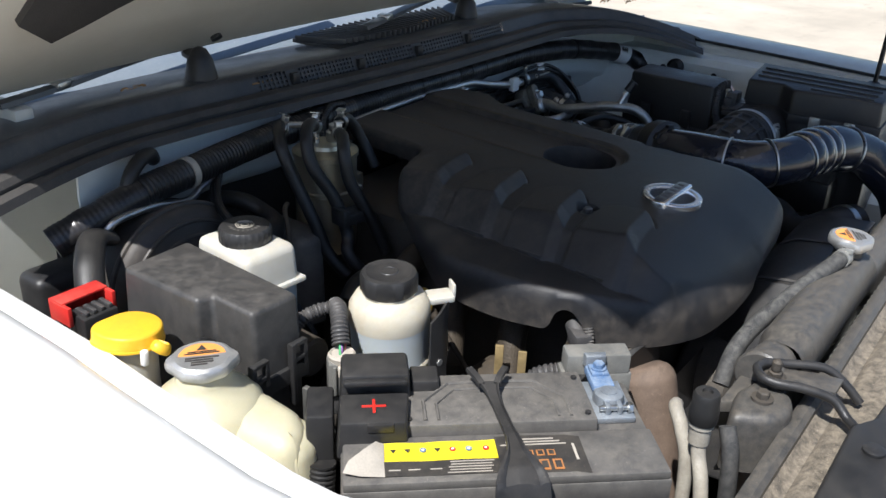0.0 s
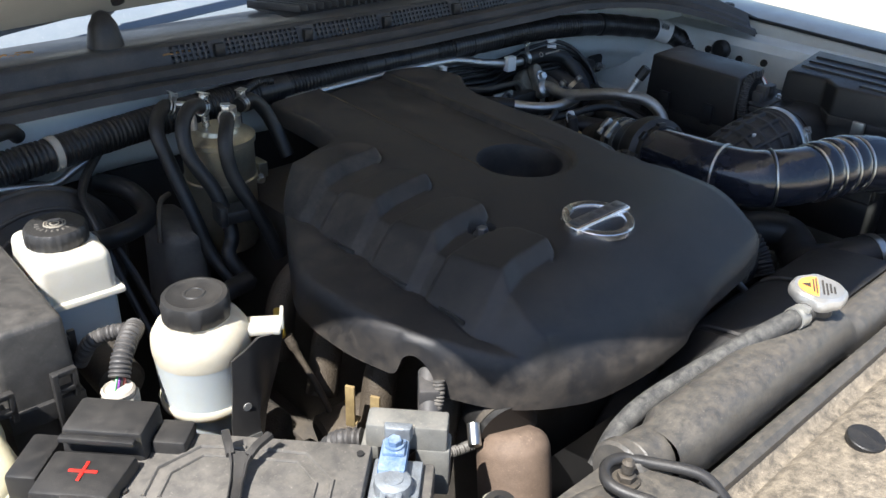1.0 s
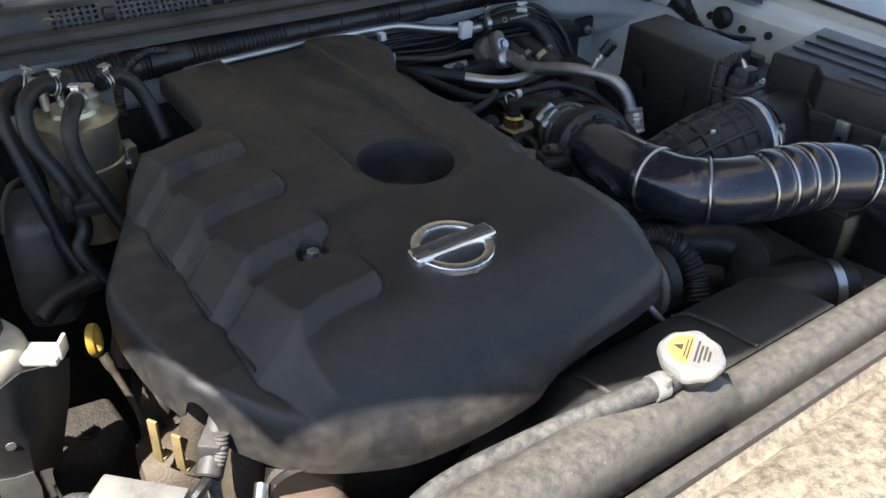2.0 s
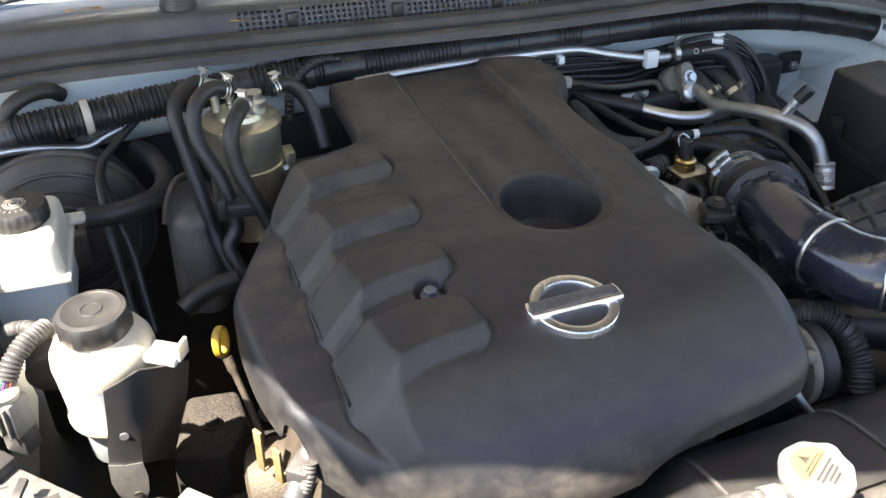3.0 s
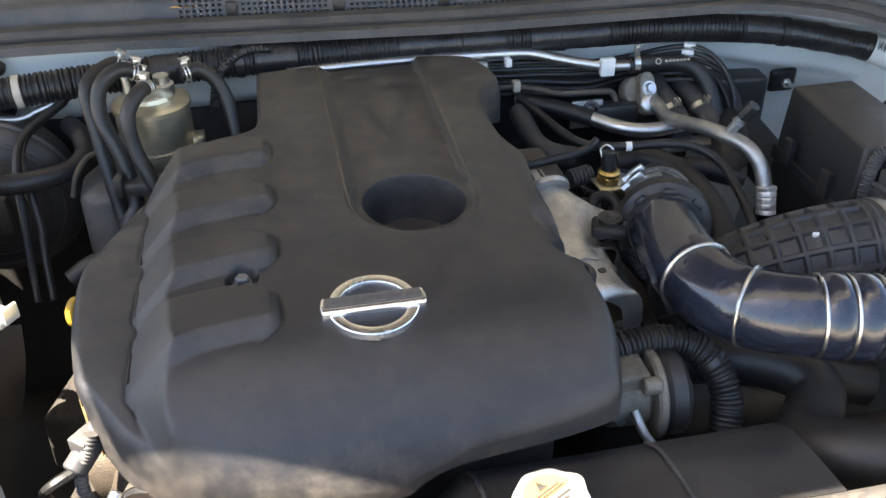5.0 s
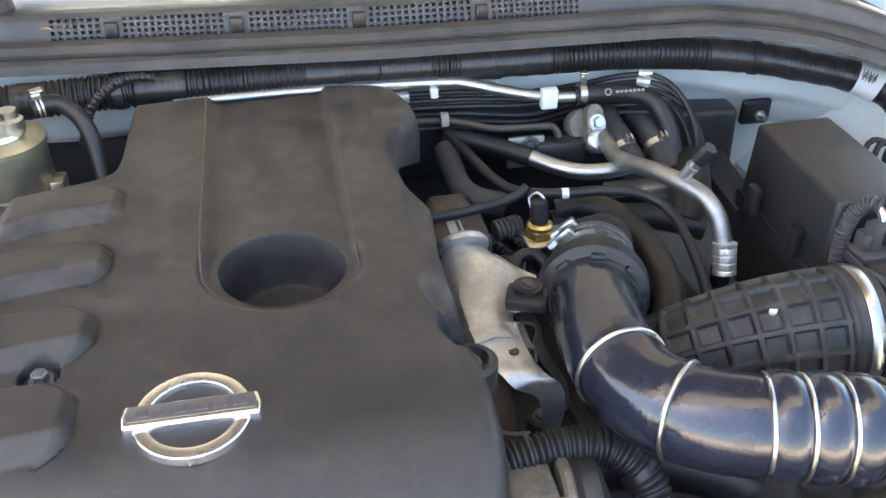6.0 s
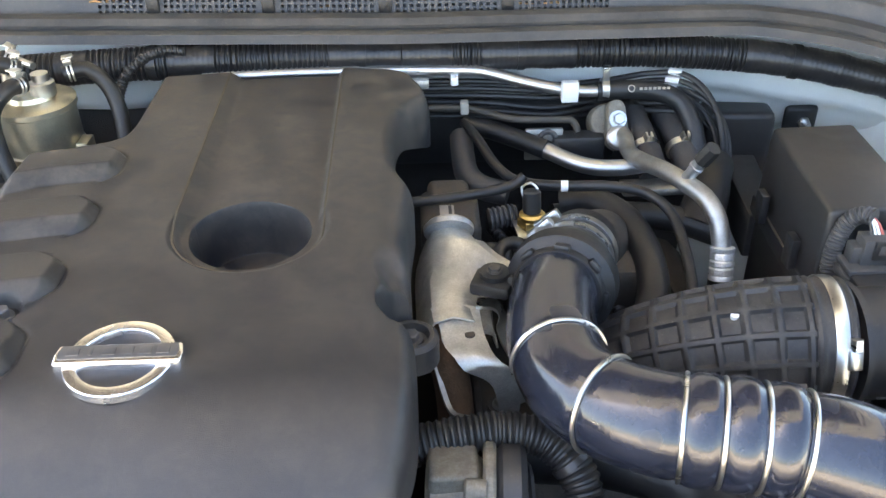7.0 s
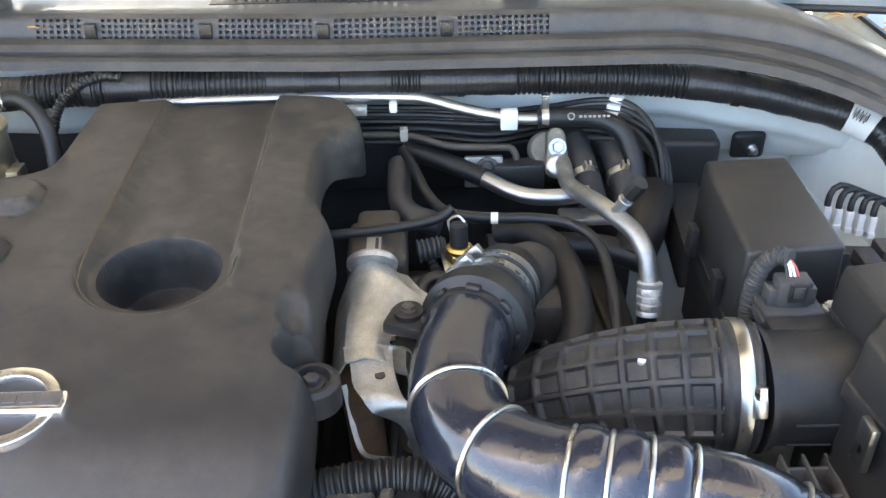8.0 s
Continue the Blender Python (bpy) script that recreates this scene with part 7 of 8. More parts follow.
    rbox(b, (1.628, 0.690, 1.010), (0.040, 0.026, 0.014), 0.004, rz=20)
    part("mount_ear", b, M_RUBBER, t2)
    b = B()
    bolt(b, (1.600, 0.682, 1.030), 0.007, 0.006, 1.2)
    part("bolt", b, M_IRON, t2)
    # throttle housing behind
    t3 = thing("throttle_body", "grey metal throttle housing behind the hose coupling", "throttle body", (1.75, 0.82, 0.9))
    b = B()
    cyl(b, (1.712, 0.78, 0.993), (1.752, 0.850, 0.955), 0.041, 32, 0.004)
    rbox(b, (1.770, 0.800, 0.935), (0.07, 0.07, 0.06), 0.012)
    part("housing", b, M_IRON, t3)


def bellows():
    t = thing("air_intake_bellows", "black rubber intake bellows with a waffle pattern", "intake bellows", (1.84, 0.57, 0.93))
    line = [(1.692, 0.662, 0.890), (1.717, 0.638, 0.922), (1.752, 0.620, 0.952), (1.802, 0.605, 0.976), (1.857, 0.594, 0.991), (1.907, 0.586, 0.998), (1.937, 0.582, 0.999)]
    S = spline(line, 0.002)
    way = [0.0]
    for p, q in zip(S, S[1:]):
        way.append(way[-1] + (q - p).length)
    total = way[-1]

    def rad(s):
        u = s / total
        return 0.040 + 0.0215 * math.sin(min(1, u * 1.1) * math.pi / 2)
    b = B()
    n = 168
    u0 = Vector((0, 0, 1))
    rings = []
    for i, p in enumerate(S):
        d = (S[min(i + 1, len(S) - 1)] - S[max(i - 1, 0)]).normalized()
        u0 = (u0 - d * u0.dot(d)).normalized()
        w = d.cross(u0)
        s = way[i]
        cross = float(smooth01(0.74, 0.97, 0.5 + 0.5 * math.cos(2 * math.pi * s / 0.0255)))
        row = []
        for k in range(n):
            a = 2 * math.pi * k / n
            lng = float(smooth01(0.72, 0.97, 0.5 + 0.5 * math.cos(a * 14)))
            ridge = max(cross, lng) if s < total - 0.035 else (0.75 + 0.25 * math.sin(2 * math.pi * s / 0.009))
            row.append(b.verts.new(p + (w * math.cos(a) + u0 * math.sin(a)) * (rad(s) + 0.0048 * ridge)))
        rings.append(row)
    for r0, r1 in zip(rings, rings[1:]):
        for k in range(n):
            j = (k + 1) % n
            b.faces.new((r0[k], r0[j], r1[j], r1[k]))
    b.faces.new(rings[0][::-1])
    b.faces.new(rings[-1])
    part("bellows", b, mat("waffle_rubber", (0.020, 0.020, 0.021), 0.5, dust=0.45, dust_col=(0.12, 0.11, 0.095), scale=60, fine=600), t)
    b = B()
    cyl(b, (1.824, 0.5775, 1.0335), (1.8235, 0.5745, 1.0435), 0.0040, 14)
    part("paint_mark", b, M_LABELW, t, "white paint dot")
    m = axis((1.914, 0.585, 0.9965), (1.931, 0.583, 0.997))
    b = B()
    lathe(b, [(0.060, 0), (0.0685, 0), (0.0690, 0.001), (0.0690, 0.012), (0.0685, 0.013), (0.060, 0.013)], 64, m)
    cl = part("clamp_band", b, M_STEEL, t, "bright steel clamp band")
    mm = axis((1.923, 0.527, 1.0335), (1.923, 0.517, 1.010))
    b = B()
    rbox(b, (0, 0.0, 0.008), (0.014, 0.009, 0.022), 0.002, m=mm)
    cyl(b, mm @ Vector((0, 0.003, -0.012)), mm @ Vector((0, 0.003, 0.0)), 0.0062, 6, 0.0008)
    part("clamp_screw", b, M_STEEL, cl)
    for k in range(9):
        a = radians(208 + 4.2 * k)
        b = B()
        q = m @ Matrix.Rotation(a, 4, "Z")
        rbox(b, (0.0692, 0, 0.0065), (0.0008, 0.0022, 0.008), 0, m=q)
        part("band_slot", b, M_IRON, cl)
    # air meter tube and its sensor
    t2 = thing("air_flow_meter", "black plastic air meter tube with a sensor plug", "air flow meter", (1.98, 0.56, 0.93))
    b = B()
    lathe(b, [(0, 0), (0.0645, 0), (0.0645, 0.006), (0.057, 0.008), (0.057, 0.102), (0, 0.102)], 52, axis((1.938, 0.582, 0.997), (2.05, 0.580, 0.997)))
    rbox(b, (1.998, 0.615, 1.026), (0.078, 0.062, 0.040), 0.006)
    part("tube", b, M_BLACK, t2)
    for a in (-0.55, 0.05):
        b = B()
        cyl(b, (1.962, 0.582 - 0.0575 * math.cos(a), 0.997 + 0.0575 * math.sin(a)), (2.036, 0.580 - 0.0575 * math.cos(a), 0.997 + 0.0575 * math.sin(a)), 0.0016, 6)
        part("mould_seam", b, M_BLACK, t2)
    b = B()
    rbox(b, (1.990, 0.646, 1.036), (0.066, 0.034, 0.012), 0.002)
    rbox(b, (1.990, 0.648, 1.046), (0.062, 0.034, 0.006), 0.0015)
    part("sensor_base", b, M_GREY, t2)
    b = B()
    rbox(b, (1.990, 0.652, 1.064), (0.034, 0.022, 0.030), 0.002)
    rbox(b, (1.990, 0.655, 1.058), (0.050, 0.018, 0.020), 0.002)
    part("plug", b, M_GREY, t2)
    b = B()
    rbox(b, (1.992, 0.640, 1.068), (0.018, 0.005, 0.022), 0.001)
    part("latch", b, M_BLACK, t2)
    b = B()
    rbox(b, (1.992, 0.6368, 1.070), (0.010, 0.002, 0.012), 0.0006)
    part("latch_tongue", b, M_GREY, t2)
    b = B()
    rbox(b, (2.029, 0.640, 1.034), (0.020, 0.020, 0.028), 0.003)
    part("screw_boss", b, M_BLACK, t2)
    b = B()
    bolt(b, (2.029, 0.640, 1.048), 0.0055, 0.007, 1.45)
    part("screw", b, M_STEEL, t2)
    for k, mt in enumerate((M_WIRE, M_LABELW, M_LABELW, M_LABELK)):
        b = B()
        sweep(b, [(1.996 - 0.004 * k, 0.654, 1.078), (1.992 - 0.003 * k, 0.660, 1.088), (1.984 - 0.001 * k, 0.668, 1.095)], 0.0014, 6, step=0.004)
        part("wire", b, mt, t2)
    b = B()
    sweep(b, [(1.988, 0.664, 1.093), (1.980, 0.674, 1.091), (1.970, 0.680, 1.078), (1.963, 0.680, 1.052), (1.960, 0.674, 1.02), (1.958, 0.66, 0.98)], ribbed(0.0088, 0.004, 0.0009), 12, step=0.0015)
    part("conduit", b, M_GREY, t2)


def air_box():
    t = thing("air_filter_box", "black plastic air filter box with moulded grooves", "air filter box", (2.11, 0.5, 0.85))
    out = [(2.026, 0.640), (2.215, 0.668), (2.205, 0.350), (2.022, 0.345), (2.000, 0.528), (2.034, 0.562)]
    b = B()
    prism(b, out[::-1], 1.050, 1.104, 0.006, 0.004, segs=3)
    part("lid", b, M_BLACK, t)
    for k, (xa, xb, y0, y1) in enumerate(((2.075, 2.075, 0.63, 0.37), (2.115, 2.115, 0.635, 0.37), (2.155, 2.155, 0.64, 0.37), (2.035, 2.035, 0.50, 0.37))):
        b = B()
        strip(b, [(xa, y0, 1.104), (xb, y1, 1.104)], [(-0.004, -0.002), (-0.003, 0.0035), (0.003, 0.0035), (0.004, -0.002)], raw=True)
        part("groove_rib", b, M_BLACK, t)
    b = B()
    c = Vector((2.11, 0.5))
    prism(b, [tuple(c + (Vector(p) - c) * 1.03) for p in out[::-1]], 1.034, 1.052, 0.003, 0.0)
    prism(b, [tuple(c + (Vector(p) - c) * 0.98) for p in out[::-1]], 0.83, 1.036, 0.006, 0.0)
    part("base", b, M_BLACK, t)
    for y in (0.40, 0.47):
        b = B()
        rbox(b, (2.004 - 0.12 * (y - 0.40), y, 1.03), (0.008, 0.022, 0.05), 0.002)
        part("clip", b, M_STEEL, t)
    # finned lower tray beside it
    t2 = thing("intake_resonator", "black ribbed plastic resonator below the air meter", "resonator", (1.97, 0.46, 0.85))
    b = B()
    rbox(b, (2.00, 0.47, 0.89), (0.10, 0.14, 0.08), 0.01)
    part("body", b, M_BLACK, t2)
    for k in range(5):
        b = B()
        rbox(b, (1.960 + 0.022 * k, 0.47, 0.940), (0.0035, 0.13, 0.024), 0.001)
        part("fin", b, M_DUSTY, t2)
    for k in range(4):
        b = B()
        rbox(b, (2.004, 0.418 + 0.034 * k, 0.938), (0.092, 0.0035, 0.020), 0.001)
        part("cross_fin", b, M_DUSTY, t2)


def fuse_box_right():
    t = thing("fuse_box", "plain black plastic relay box with a flat lid", "fuse box", (2.01, 0.79, 0.88))
    out = [(1.962, 0.897), (2.070, 0.901), (2.062, 0.690), (1.950, 0.682)]
    b = B()
    prism(b, out[::-1], 0.985, 1.088, 0.006, 0.005, segs=3)
    part("lid", b, M_BLACK, t)
    b = B()
    c = Vector((2.01, 0.79))
    prism(b, [tuple(c + (Vector(p) - c) * 1.05) for p in out[::-1]], 0.965, 0.988, 0.003, 0.0)
    prism(b, [tuple(c + (Vector(p) - c) * 0.94) for p in out[::-1]], 0.86, 0.967, 0.004, 0.0)
    part("base", b, M_BLACK, t)
    for y in (0.74, 0.84):
        b = B()
        rbox(b, (1.947, y, 1.005), (0.010, 0.022, 0.040), 0.002)
        part("clip", b, M_BLACK, t)
    # flat black box beside it towards the firewall
    b = B()
    prism(b, [(1.955, 0.885), (2.000, 0.890), (2.022, 1.065), (1.970, 1.068)], 0.90, 0.962, 0.004, 0.003)
    solo("relay_cover", b, M_BLACK, "flat black plastic cover beside the relay box", "cover")
    b = B()
    prism(b, [(1.955, 1.105), (2.064, 1.098), (2.068, 1.150), (1.955, 1.165)], 0.88, 1.008, 0.010, 0.004, segs=3)
    solo("firewall_cover", b, M_BLACK, "black rubber cover on the firewall", "cover")
    # plate with a stud
    t2 = thing("stud_plate", "black plate with a bright stud on the inner wing", "bracket", (2.120, 1.155, 0.975))
    b = B()
    rbox(b, (2.120, 1.153, 0.975), (0.052, 0.014, 0.044), 0.008, segs=4)
    part("plate", b, M_RUBBER, t2)
    b = B()
    cyl(b, (2.124, 1.148, 0.971), (2.123, 1.124, 0.975), 0.0045, 10, 0.001)
    cyl(b, (2.124, 1.148, 0.971), (2.1235, 1.139, 0.9725), 0.009, 6)
    part("stud", b, M_STEEL, t2)
    # white plugs with black leads
    t3 = thing("plug_row", "row of white plugs with black leads", "connector", (2.13, 0.85, 0.98))
    for k in range(5):
        x, y = 2.128 + 0.0115 * k, 0.884 - 0.007 * k
        b = B()
        rbox(b, (x, y, 1.008), (0.0085, 0.011, 0.030), 0.0015)
        rbox(b, (x, y - 0.004, 0.998), (0.0095, 0.008, 0.008), 0.001)
        pl = part("plug", b, M_LABELW, t3)
        b = B()
        sweep(b, [(x, y, 1.020), (x + 0.002, y + 0.004, 1.036), (x + 0.014, y + 0.008, 1.047 - 0.002 * k), (x + 0.045, y + 0.002, 1.038 - 0.003 * k), (x + 0.10, y - 0.02, 1.015)], 0.0042, 10)
        part("lead", b, M_RUBBER, pl)
    b = B()
    prism(b, [(2.080, 0.835), (2.23, 0.82), (2.23, 0.700), (2.085, 0.705)][::-1], 0.93, 1.000, 0.004, 0.002)
    blk = thing("relay_block", "black relay block with small sockets", "relay", (2.15, 0.77, 0.93))
    part("block", b, M_BLACK, blk)
    for k in range(4):
        b = B()
        rbox(b, (2.105 + 0.032 * k, 0.80 - 0.02 * (k % 2), 1.006), (0.024, 0.034, 0.022), 0.003)
        part("relay", b, M_GREY, blk)
    b = B()
    rbox(b, (2.115, 0.735, 1.004), (0.045, 0.030, 0.016), 0.002)
    part("socket", b, M_GREY, blk)


def ac_pipes():
    t = thing("air_conditioning_pipe", "bare aluminium air conditioning pipe with a bolted flange", "pipe", (1.85, 0.92, 0.95))
    b = B()
    sweep(b, [(1.815, 1.046, 1.010), (1.816, 1.028, 1.010), (1.816, 0.994, 1.005), (1.824, 0.950, 1.014), (1.838, 0.905, 1.025), (1.855, 0.862, 1.029), (1.873, 0.831, 1.023), (1.883, 0.808, 1.006), (1.886, 0.792, 0.980), (1.886, 0.786, 0.958)], 0.0115, 18, step=0.004)
    part("pipe", b, M_DULL, t)
    face = axis((1.808, 1.062, 1.012), (1.812, 1.000, 1.048), 0)
    tilt = face @ Matrix.Rotation(math.atan2((face.inverted().to_3x3() @ Vector((0, 0, 1))).y, (face.inverted().to_3x3() @ Vector((0, 0, 1))).x), 4, "Z")
    # in this frame x runs up the plate, z towards the front
    b = B()
    pts = [(0.026 + 0.013 * math.cos(a), 0.013 * math.sin(a)) for a in [radians(-80 + 20 * k) for k in range(9)]] + [(0.004, 0.015)] + \
          [(-0.016 + 0.018 * math.cos(a), 0.018 * math.sin(a)) for a in [radians(70 + 20 * k) for k in range(12)]] + [(0.004, -0.015)]
    prism(b, pts, 0.0, 0.016, 0.003, 0.0, m=tilt, segs=3)
    part("flange", b, M_PUMP, t)
    b = B()
    lathe(b, [(0, -0.030), (0.024, -0.030), (0.026, -0.026), (0.026, -0.008), (0.023, -0.004), (0, -0.004)], 32, tilt @ Matrix.Translation((0.010, 0.010, 0)))
    part("back_plate", b, M_PUMP, t)
    b = B()
    lathe(b, [(0, 0.015), (0.0125, 0.015), (0.0125, 0.019), (0, 0.019)], 24, tilt @ Matrix.Translation((0.010, 0, 0)))
    lathe(b, [(0, 0.019), (0.0088, 0.019), (0.0088, 0.026), (0.0075, 0.0275), (0, 0.0275)], 6, tilt @ Matrix.Translation((0.010, 0, 0)))
    part("bolt", b, M_STEEL, t)
    b = B()
    lathe(b, [(0.0115, 0.015), (0.0175, 0.015), (0.0180, 0.018), (0.0150, 0.022), (0.0115, 0.023)], 28, tilt @ Matrix.Translation((-0.016, 0, 0)))
    part("pipe_collar", b, M_ALU, t)
    b = B()
    lathe(b, [(0.0115, 0), (0.0150, 0), (0.0150, 0.004), (0.0136, 0.006), (0.0148, 0.008), (0.0148, 0.013), (0.0130, 0.015), (0.0148, 0.017), (0.0148, 0.022), (0.0130, 0.024), (0.0148, 0.026), (0.0148, 0.032), (0.0136, 0.034), (0.0150, 0.036), (0.0150, 0.040), (0.0115, 0.041)], 32, axis((1.885, 0.784, 0.983), (1.884, 0.770, 0.945)), lobes=8, depth=0.025, zlobe=(0.0075, 0.033))
    part("ferrule", b, mat("crimped_ferrule", (0.72, 0.72, 0.70), 0.5, 0.8, scale=90, fine=300, bump=0.6, vary=0.2), t)
    b = B()
    sweep(b, [(1.886, 0.783, 0.945), (1.886, 0.778, 0.90), (1.88, 0.76, 0.82)], 0.0125, 16)
    part("rubber_end", b, M_RUBBER, t)
    b = B()
    cyl(b, (1.853, 0.864, 1.030), (1.868, 0.852, 1.066), 0.0080, 18, 0.001)
    lathe(b, [(0.0078, 0), (0.0094, 0.001), (0.0094, 0.004), (0.0078, 0.005)], 18, axis((1.862, 0.857, 1.052), (1.868, 0.852, 1.066)))
    part("charge_port", b, M_ALU, t)
    b = B()
    lathe(b, [(0, 0), (0.0105, 0), (0.0108, 0.022), (0.0095, 0.026), (0, 0.026)], 8, axis((1.867, 0.853, 1.064), (1.876, 0.843, 1.086)))
    part("port_cap", b, M_RUBBER, t)
    # heater pipe over the engine and its hose
    t2 = thing("heater_pipe", "bright aluminium heater pipe running along the firewall", "pipe", (1.5, 1.11, 1.05))
    b = B()
    sweep(b, [(1.22, 1.108, 1.086), (1.35, 1.112, 1.088), (1.50, 1.114, 1.087), (1.600, 1.114, 1.084), (1.632, 1.110, 1.080), (1.680, 1.099, 1.070), (1.735, 1.089, 1.061), (1.765, 1.086, 1.059), (1.795, 1.085, 1.059)], 0.0085, 14)
    part("pipe", b, M_ALU, t2)
    for x, y, z, w, mt in ((1.520, 1.100, 1.072, 0.042, M_CAST), (1.495, 1.095, 1.064, 0.020, M_LABELG), (1.578, 1.104, 1.074, 0.011, M_LABELW), (1.742, 1.080, 1.062, 0.024, M_LABELW)):
        b = B()
        rbox(b, (x, y, z), (w, 0.014, 0.014 if w < 0.02 or w > 0.03 else 0.030), 0.002)
        part("clip", b, mt, t2)
    t3 = thing("heater_hose", "black rubber heater hose with a spring clamp", "hose", (1.87, 1.06, 0.95))
    b = B()
    sweep(b, [(1.782, 1.085, 1.059), (1.82, 1.086, 1.060), (1.865, 1.082, 1.058), (1.900, 1.068, 1.046), (1.916, 1.040, 1.015), (1.918, 1.015, 0.975), (1.905, 1.0, 0.94)], 0.0140, 18)
    part("hose", b, M_RUBBER, t3)
    b = B()
    lathe(b, [(0.0140, 0), (0.0155, 0), (0.0155, 0.010), (0.0140, 0.010)], 24, axis((1.788, 1.086, 1.062), (1.80, 1.086, 1.062)))
    rbox(b, (1.793, 1.082, 1.084), (0.010, 0.004, 0.022), 0.001)
    rbox(b, (1.793, 1.082, 1.096), (0.012, 0.012, 0.003), 0.001)
    part("spring_clamp", b, M_STEEL, t3)
    for k in range(7):
        b = B()
        rbox(b, (1.842 + 0.0065 * k, 1.070, 1.0675), (0.0042, 0.0012, 0.0035), 0, rz=-3)
        part("printed_mark", b, M_LABELG, t3)
    b = B()
    torus(b, 0.0045, 0.0009, axis((1.829, 1.0728, 1.067), (1.829, 1.05, 1.079)), 20, 6)
    part("printed_ring", b, M_LABELG, t3)
    # spring clamps and stubs at the firewall
    for x, dx in ((1.846, 0.004), (1.899, 0.003)):
        tt = thing("heater_stub", "black heater hose stub with a spring clamp", "hose", (x, 1.03, 0.96), group="heater hoses")
        b = B()
        sweep(b, [(x - 0.006, 1.165, 1.012), (x - 0.004, 1.12, 1.008), (x, 1.07, 1.000), (x + dx, 1.025, 0.986), (x + 2 * dx, 0.995, 0.968)], lambda s, u: 0.0205 + 0.0025 * (u < 0.35), 22, step=0.004)
        part("hose", b, M_SEAL, tt)
        m = axis((x + 0.001, 1.040, 0.991), (x + dx, 1.012, 0.979))
        b = B()
        lathe(b, [(0.0205, 0), (0.0224, 0), (0.0224, 0.010), (0.0205, 0.010)], 26, m)
        for q in (-1, 1):
            rbox(b, (0.010 * q, 0.026, 0.005), (0.003, 0.010, 0.010), 0.0006, m=m @ Matrix.Rotation(radians(12 * q), 4, "Z"))
        part("spring_clamp", b, M_STEEL, tt)
    b = B()
    rbox(b, (1.868, 0.985, 0.955), (0.125, 0.035, 0.012), 0.004)
    solo("pipe_plate", b, M_DULL, "grey metal plate below the heater hoses", "bracket")
    b = B()
    sweep(b, [(1.945, 1.02, 0.965), (1.930, 0.985, 0.965), (1.915, 0.945, 0.955), (1.895, 0.915, 0.93)], 0.030, 22)
    solo("coolant_hose", b, M_RUBBER, "wide dusty hose end behind the aluminium pipe", "hose")
    # second pipe with rubber ends
    t4 = thing("coolant_pipe", "aluminium coolant pipe with black rubber ends", "pipe", (1.73, 1.0, 0.95))
    b = B()
    sweep(b, [(1.700, 1.035, 0.995), (1.735, 1.000, 0.992), (1.765, 0.984, 0.990), (1.80, 0.980, 0.990), (1.845, 0.985, 0.992)], 0.0115, 16)
    part("pipe", b, M_ALU, t4)
    b = B()
    sweep(b, [(1.592, 1.10, 1.005), (1.625, 1.085, 1.004), (1.665, 1.060, 1.0), (1.705, 1.030, 0.995)], 0.0140, 16)
    part("hose", b, M_RUBBER, t4)
    # thin steel line
    t5 = thing("vacuum_line", "thin dark steel vacuum line behind the engine", "pipe", (1.6, 1.08, 1.02))
    b = B()
    sweep(b, [(1.48, 1.10, 1.034), (1.585, 1.10, 1.032), (1.62, 1.088, 1.030), (1.66, 1.066, 1.028), (1.72, 1.060, 1.028), (1.745, 1.058, 1.026), (1.752, 1.05, 1.012)], 0.0052, 10)
    part("line", b, M_IRON, t5)
    b = B()
    rbox(b, (1.592, 1.098, 1.034), (0.012, 0.016, 0.018), 0.002)
    part("clip", b, M_LABELG, t5)
    # black hoses in front of it
    b = B()
    sweep(b, [(1.585, 1.055, 1.006), (1.585, 1.010, 1.002), (1.588, 0.965, 0.995), (1.605, 0.938, 0.990), (1.64, 0.925, 0.985)], 0.0165, 18)
    solo("breather_hose", b, M_SEAL, "dusty black breather hose with a bend", "hose")
    b = B()
    sweep(b, [(1.590, 1.072, 1.022), (1.605, 1.020, 1.022), (1.625, 0.945, 1.018), (1.650, 0.908, 1.014), (1.700, 0.888, 1.016), (1.760, 0.880, 1.018), (1.805, 0.868, 1.014), (1.832, 0.835, 1.004), (1.838, 0.78, 0.985), (1.835, 0.72, 0.96), (1.828, 0.68, 0.93)], 0.0068, 12)
    vb = solo("vacuum_hose", b, M_RUBBER, "thin black vacuum hose crossing the intake side", "hose")
    b = B()
    sweep(b, [(1.703, 0.887, 1.016), (1.712, 0.886, 1.0163)], 0.0074, 12, raw=True)
    part("white_band", b, M_LABELW, vb)
    b = B()
    sweep(b, [(1.500, 0.862, 1.012), (1.56, 0.862, 1.018), (1.610, 0.868, 1.022), (1.640, 0.876, 1.026), (1.655, 0.880, 1.036)], 0.0066, 12)
    solo("sensor_lead", b, M_RUBBER, "black sheathed sensor lead", "cable")
    b = B()
    sweep(b, [(1.715, 0.93, 0.965), (1.745, 0.92, 0.975), (1.780, 0.882, 0.975), (1.797, 0.82, 0.970), (1.795, 0.745, 0.960), (1.775, 0.692, 0.945), (1.75, 0.66, 0.91)], 0.0190, 20)
    solo("coolant_hose", b, M_RUBBER, "thick black coolant hose curving to the engine", "hose")
    b = B()
    sweep(b, [(1.70, 0.92, 0.95), (1.78, 0.93, 0.945), (1.86, 0.925, 0.94), (1.92, 0.90, 0.93)], 0.0185, 16)
    solo("coolant_hose", b, M_RUBBER, "black coolant hose running across to the wing", "hose")
    # bundle of dark lines at the firewall
    tb = thing("brake_lines", "bundle of thin black lines along the firewall", "pipe bundle", (1.7, 1.13, 1.0))
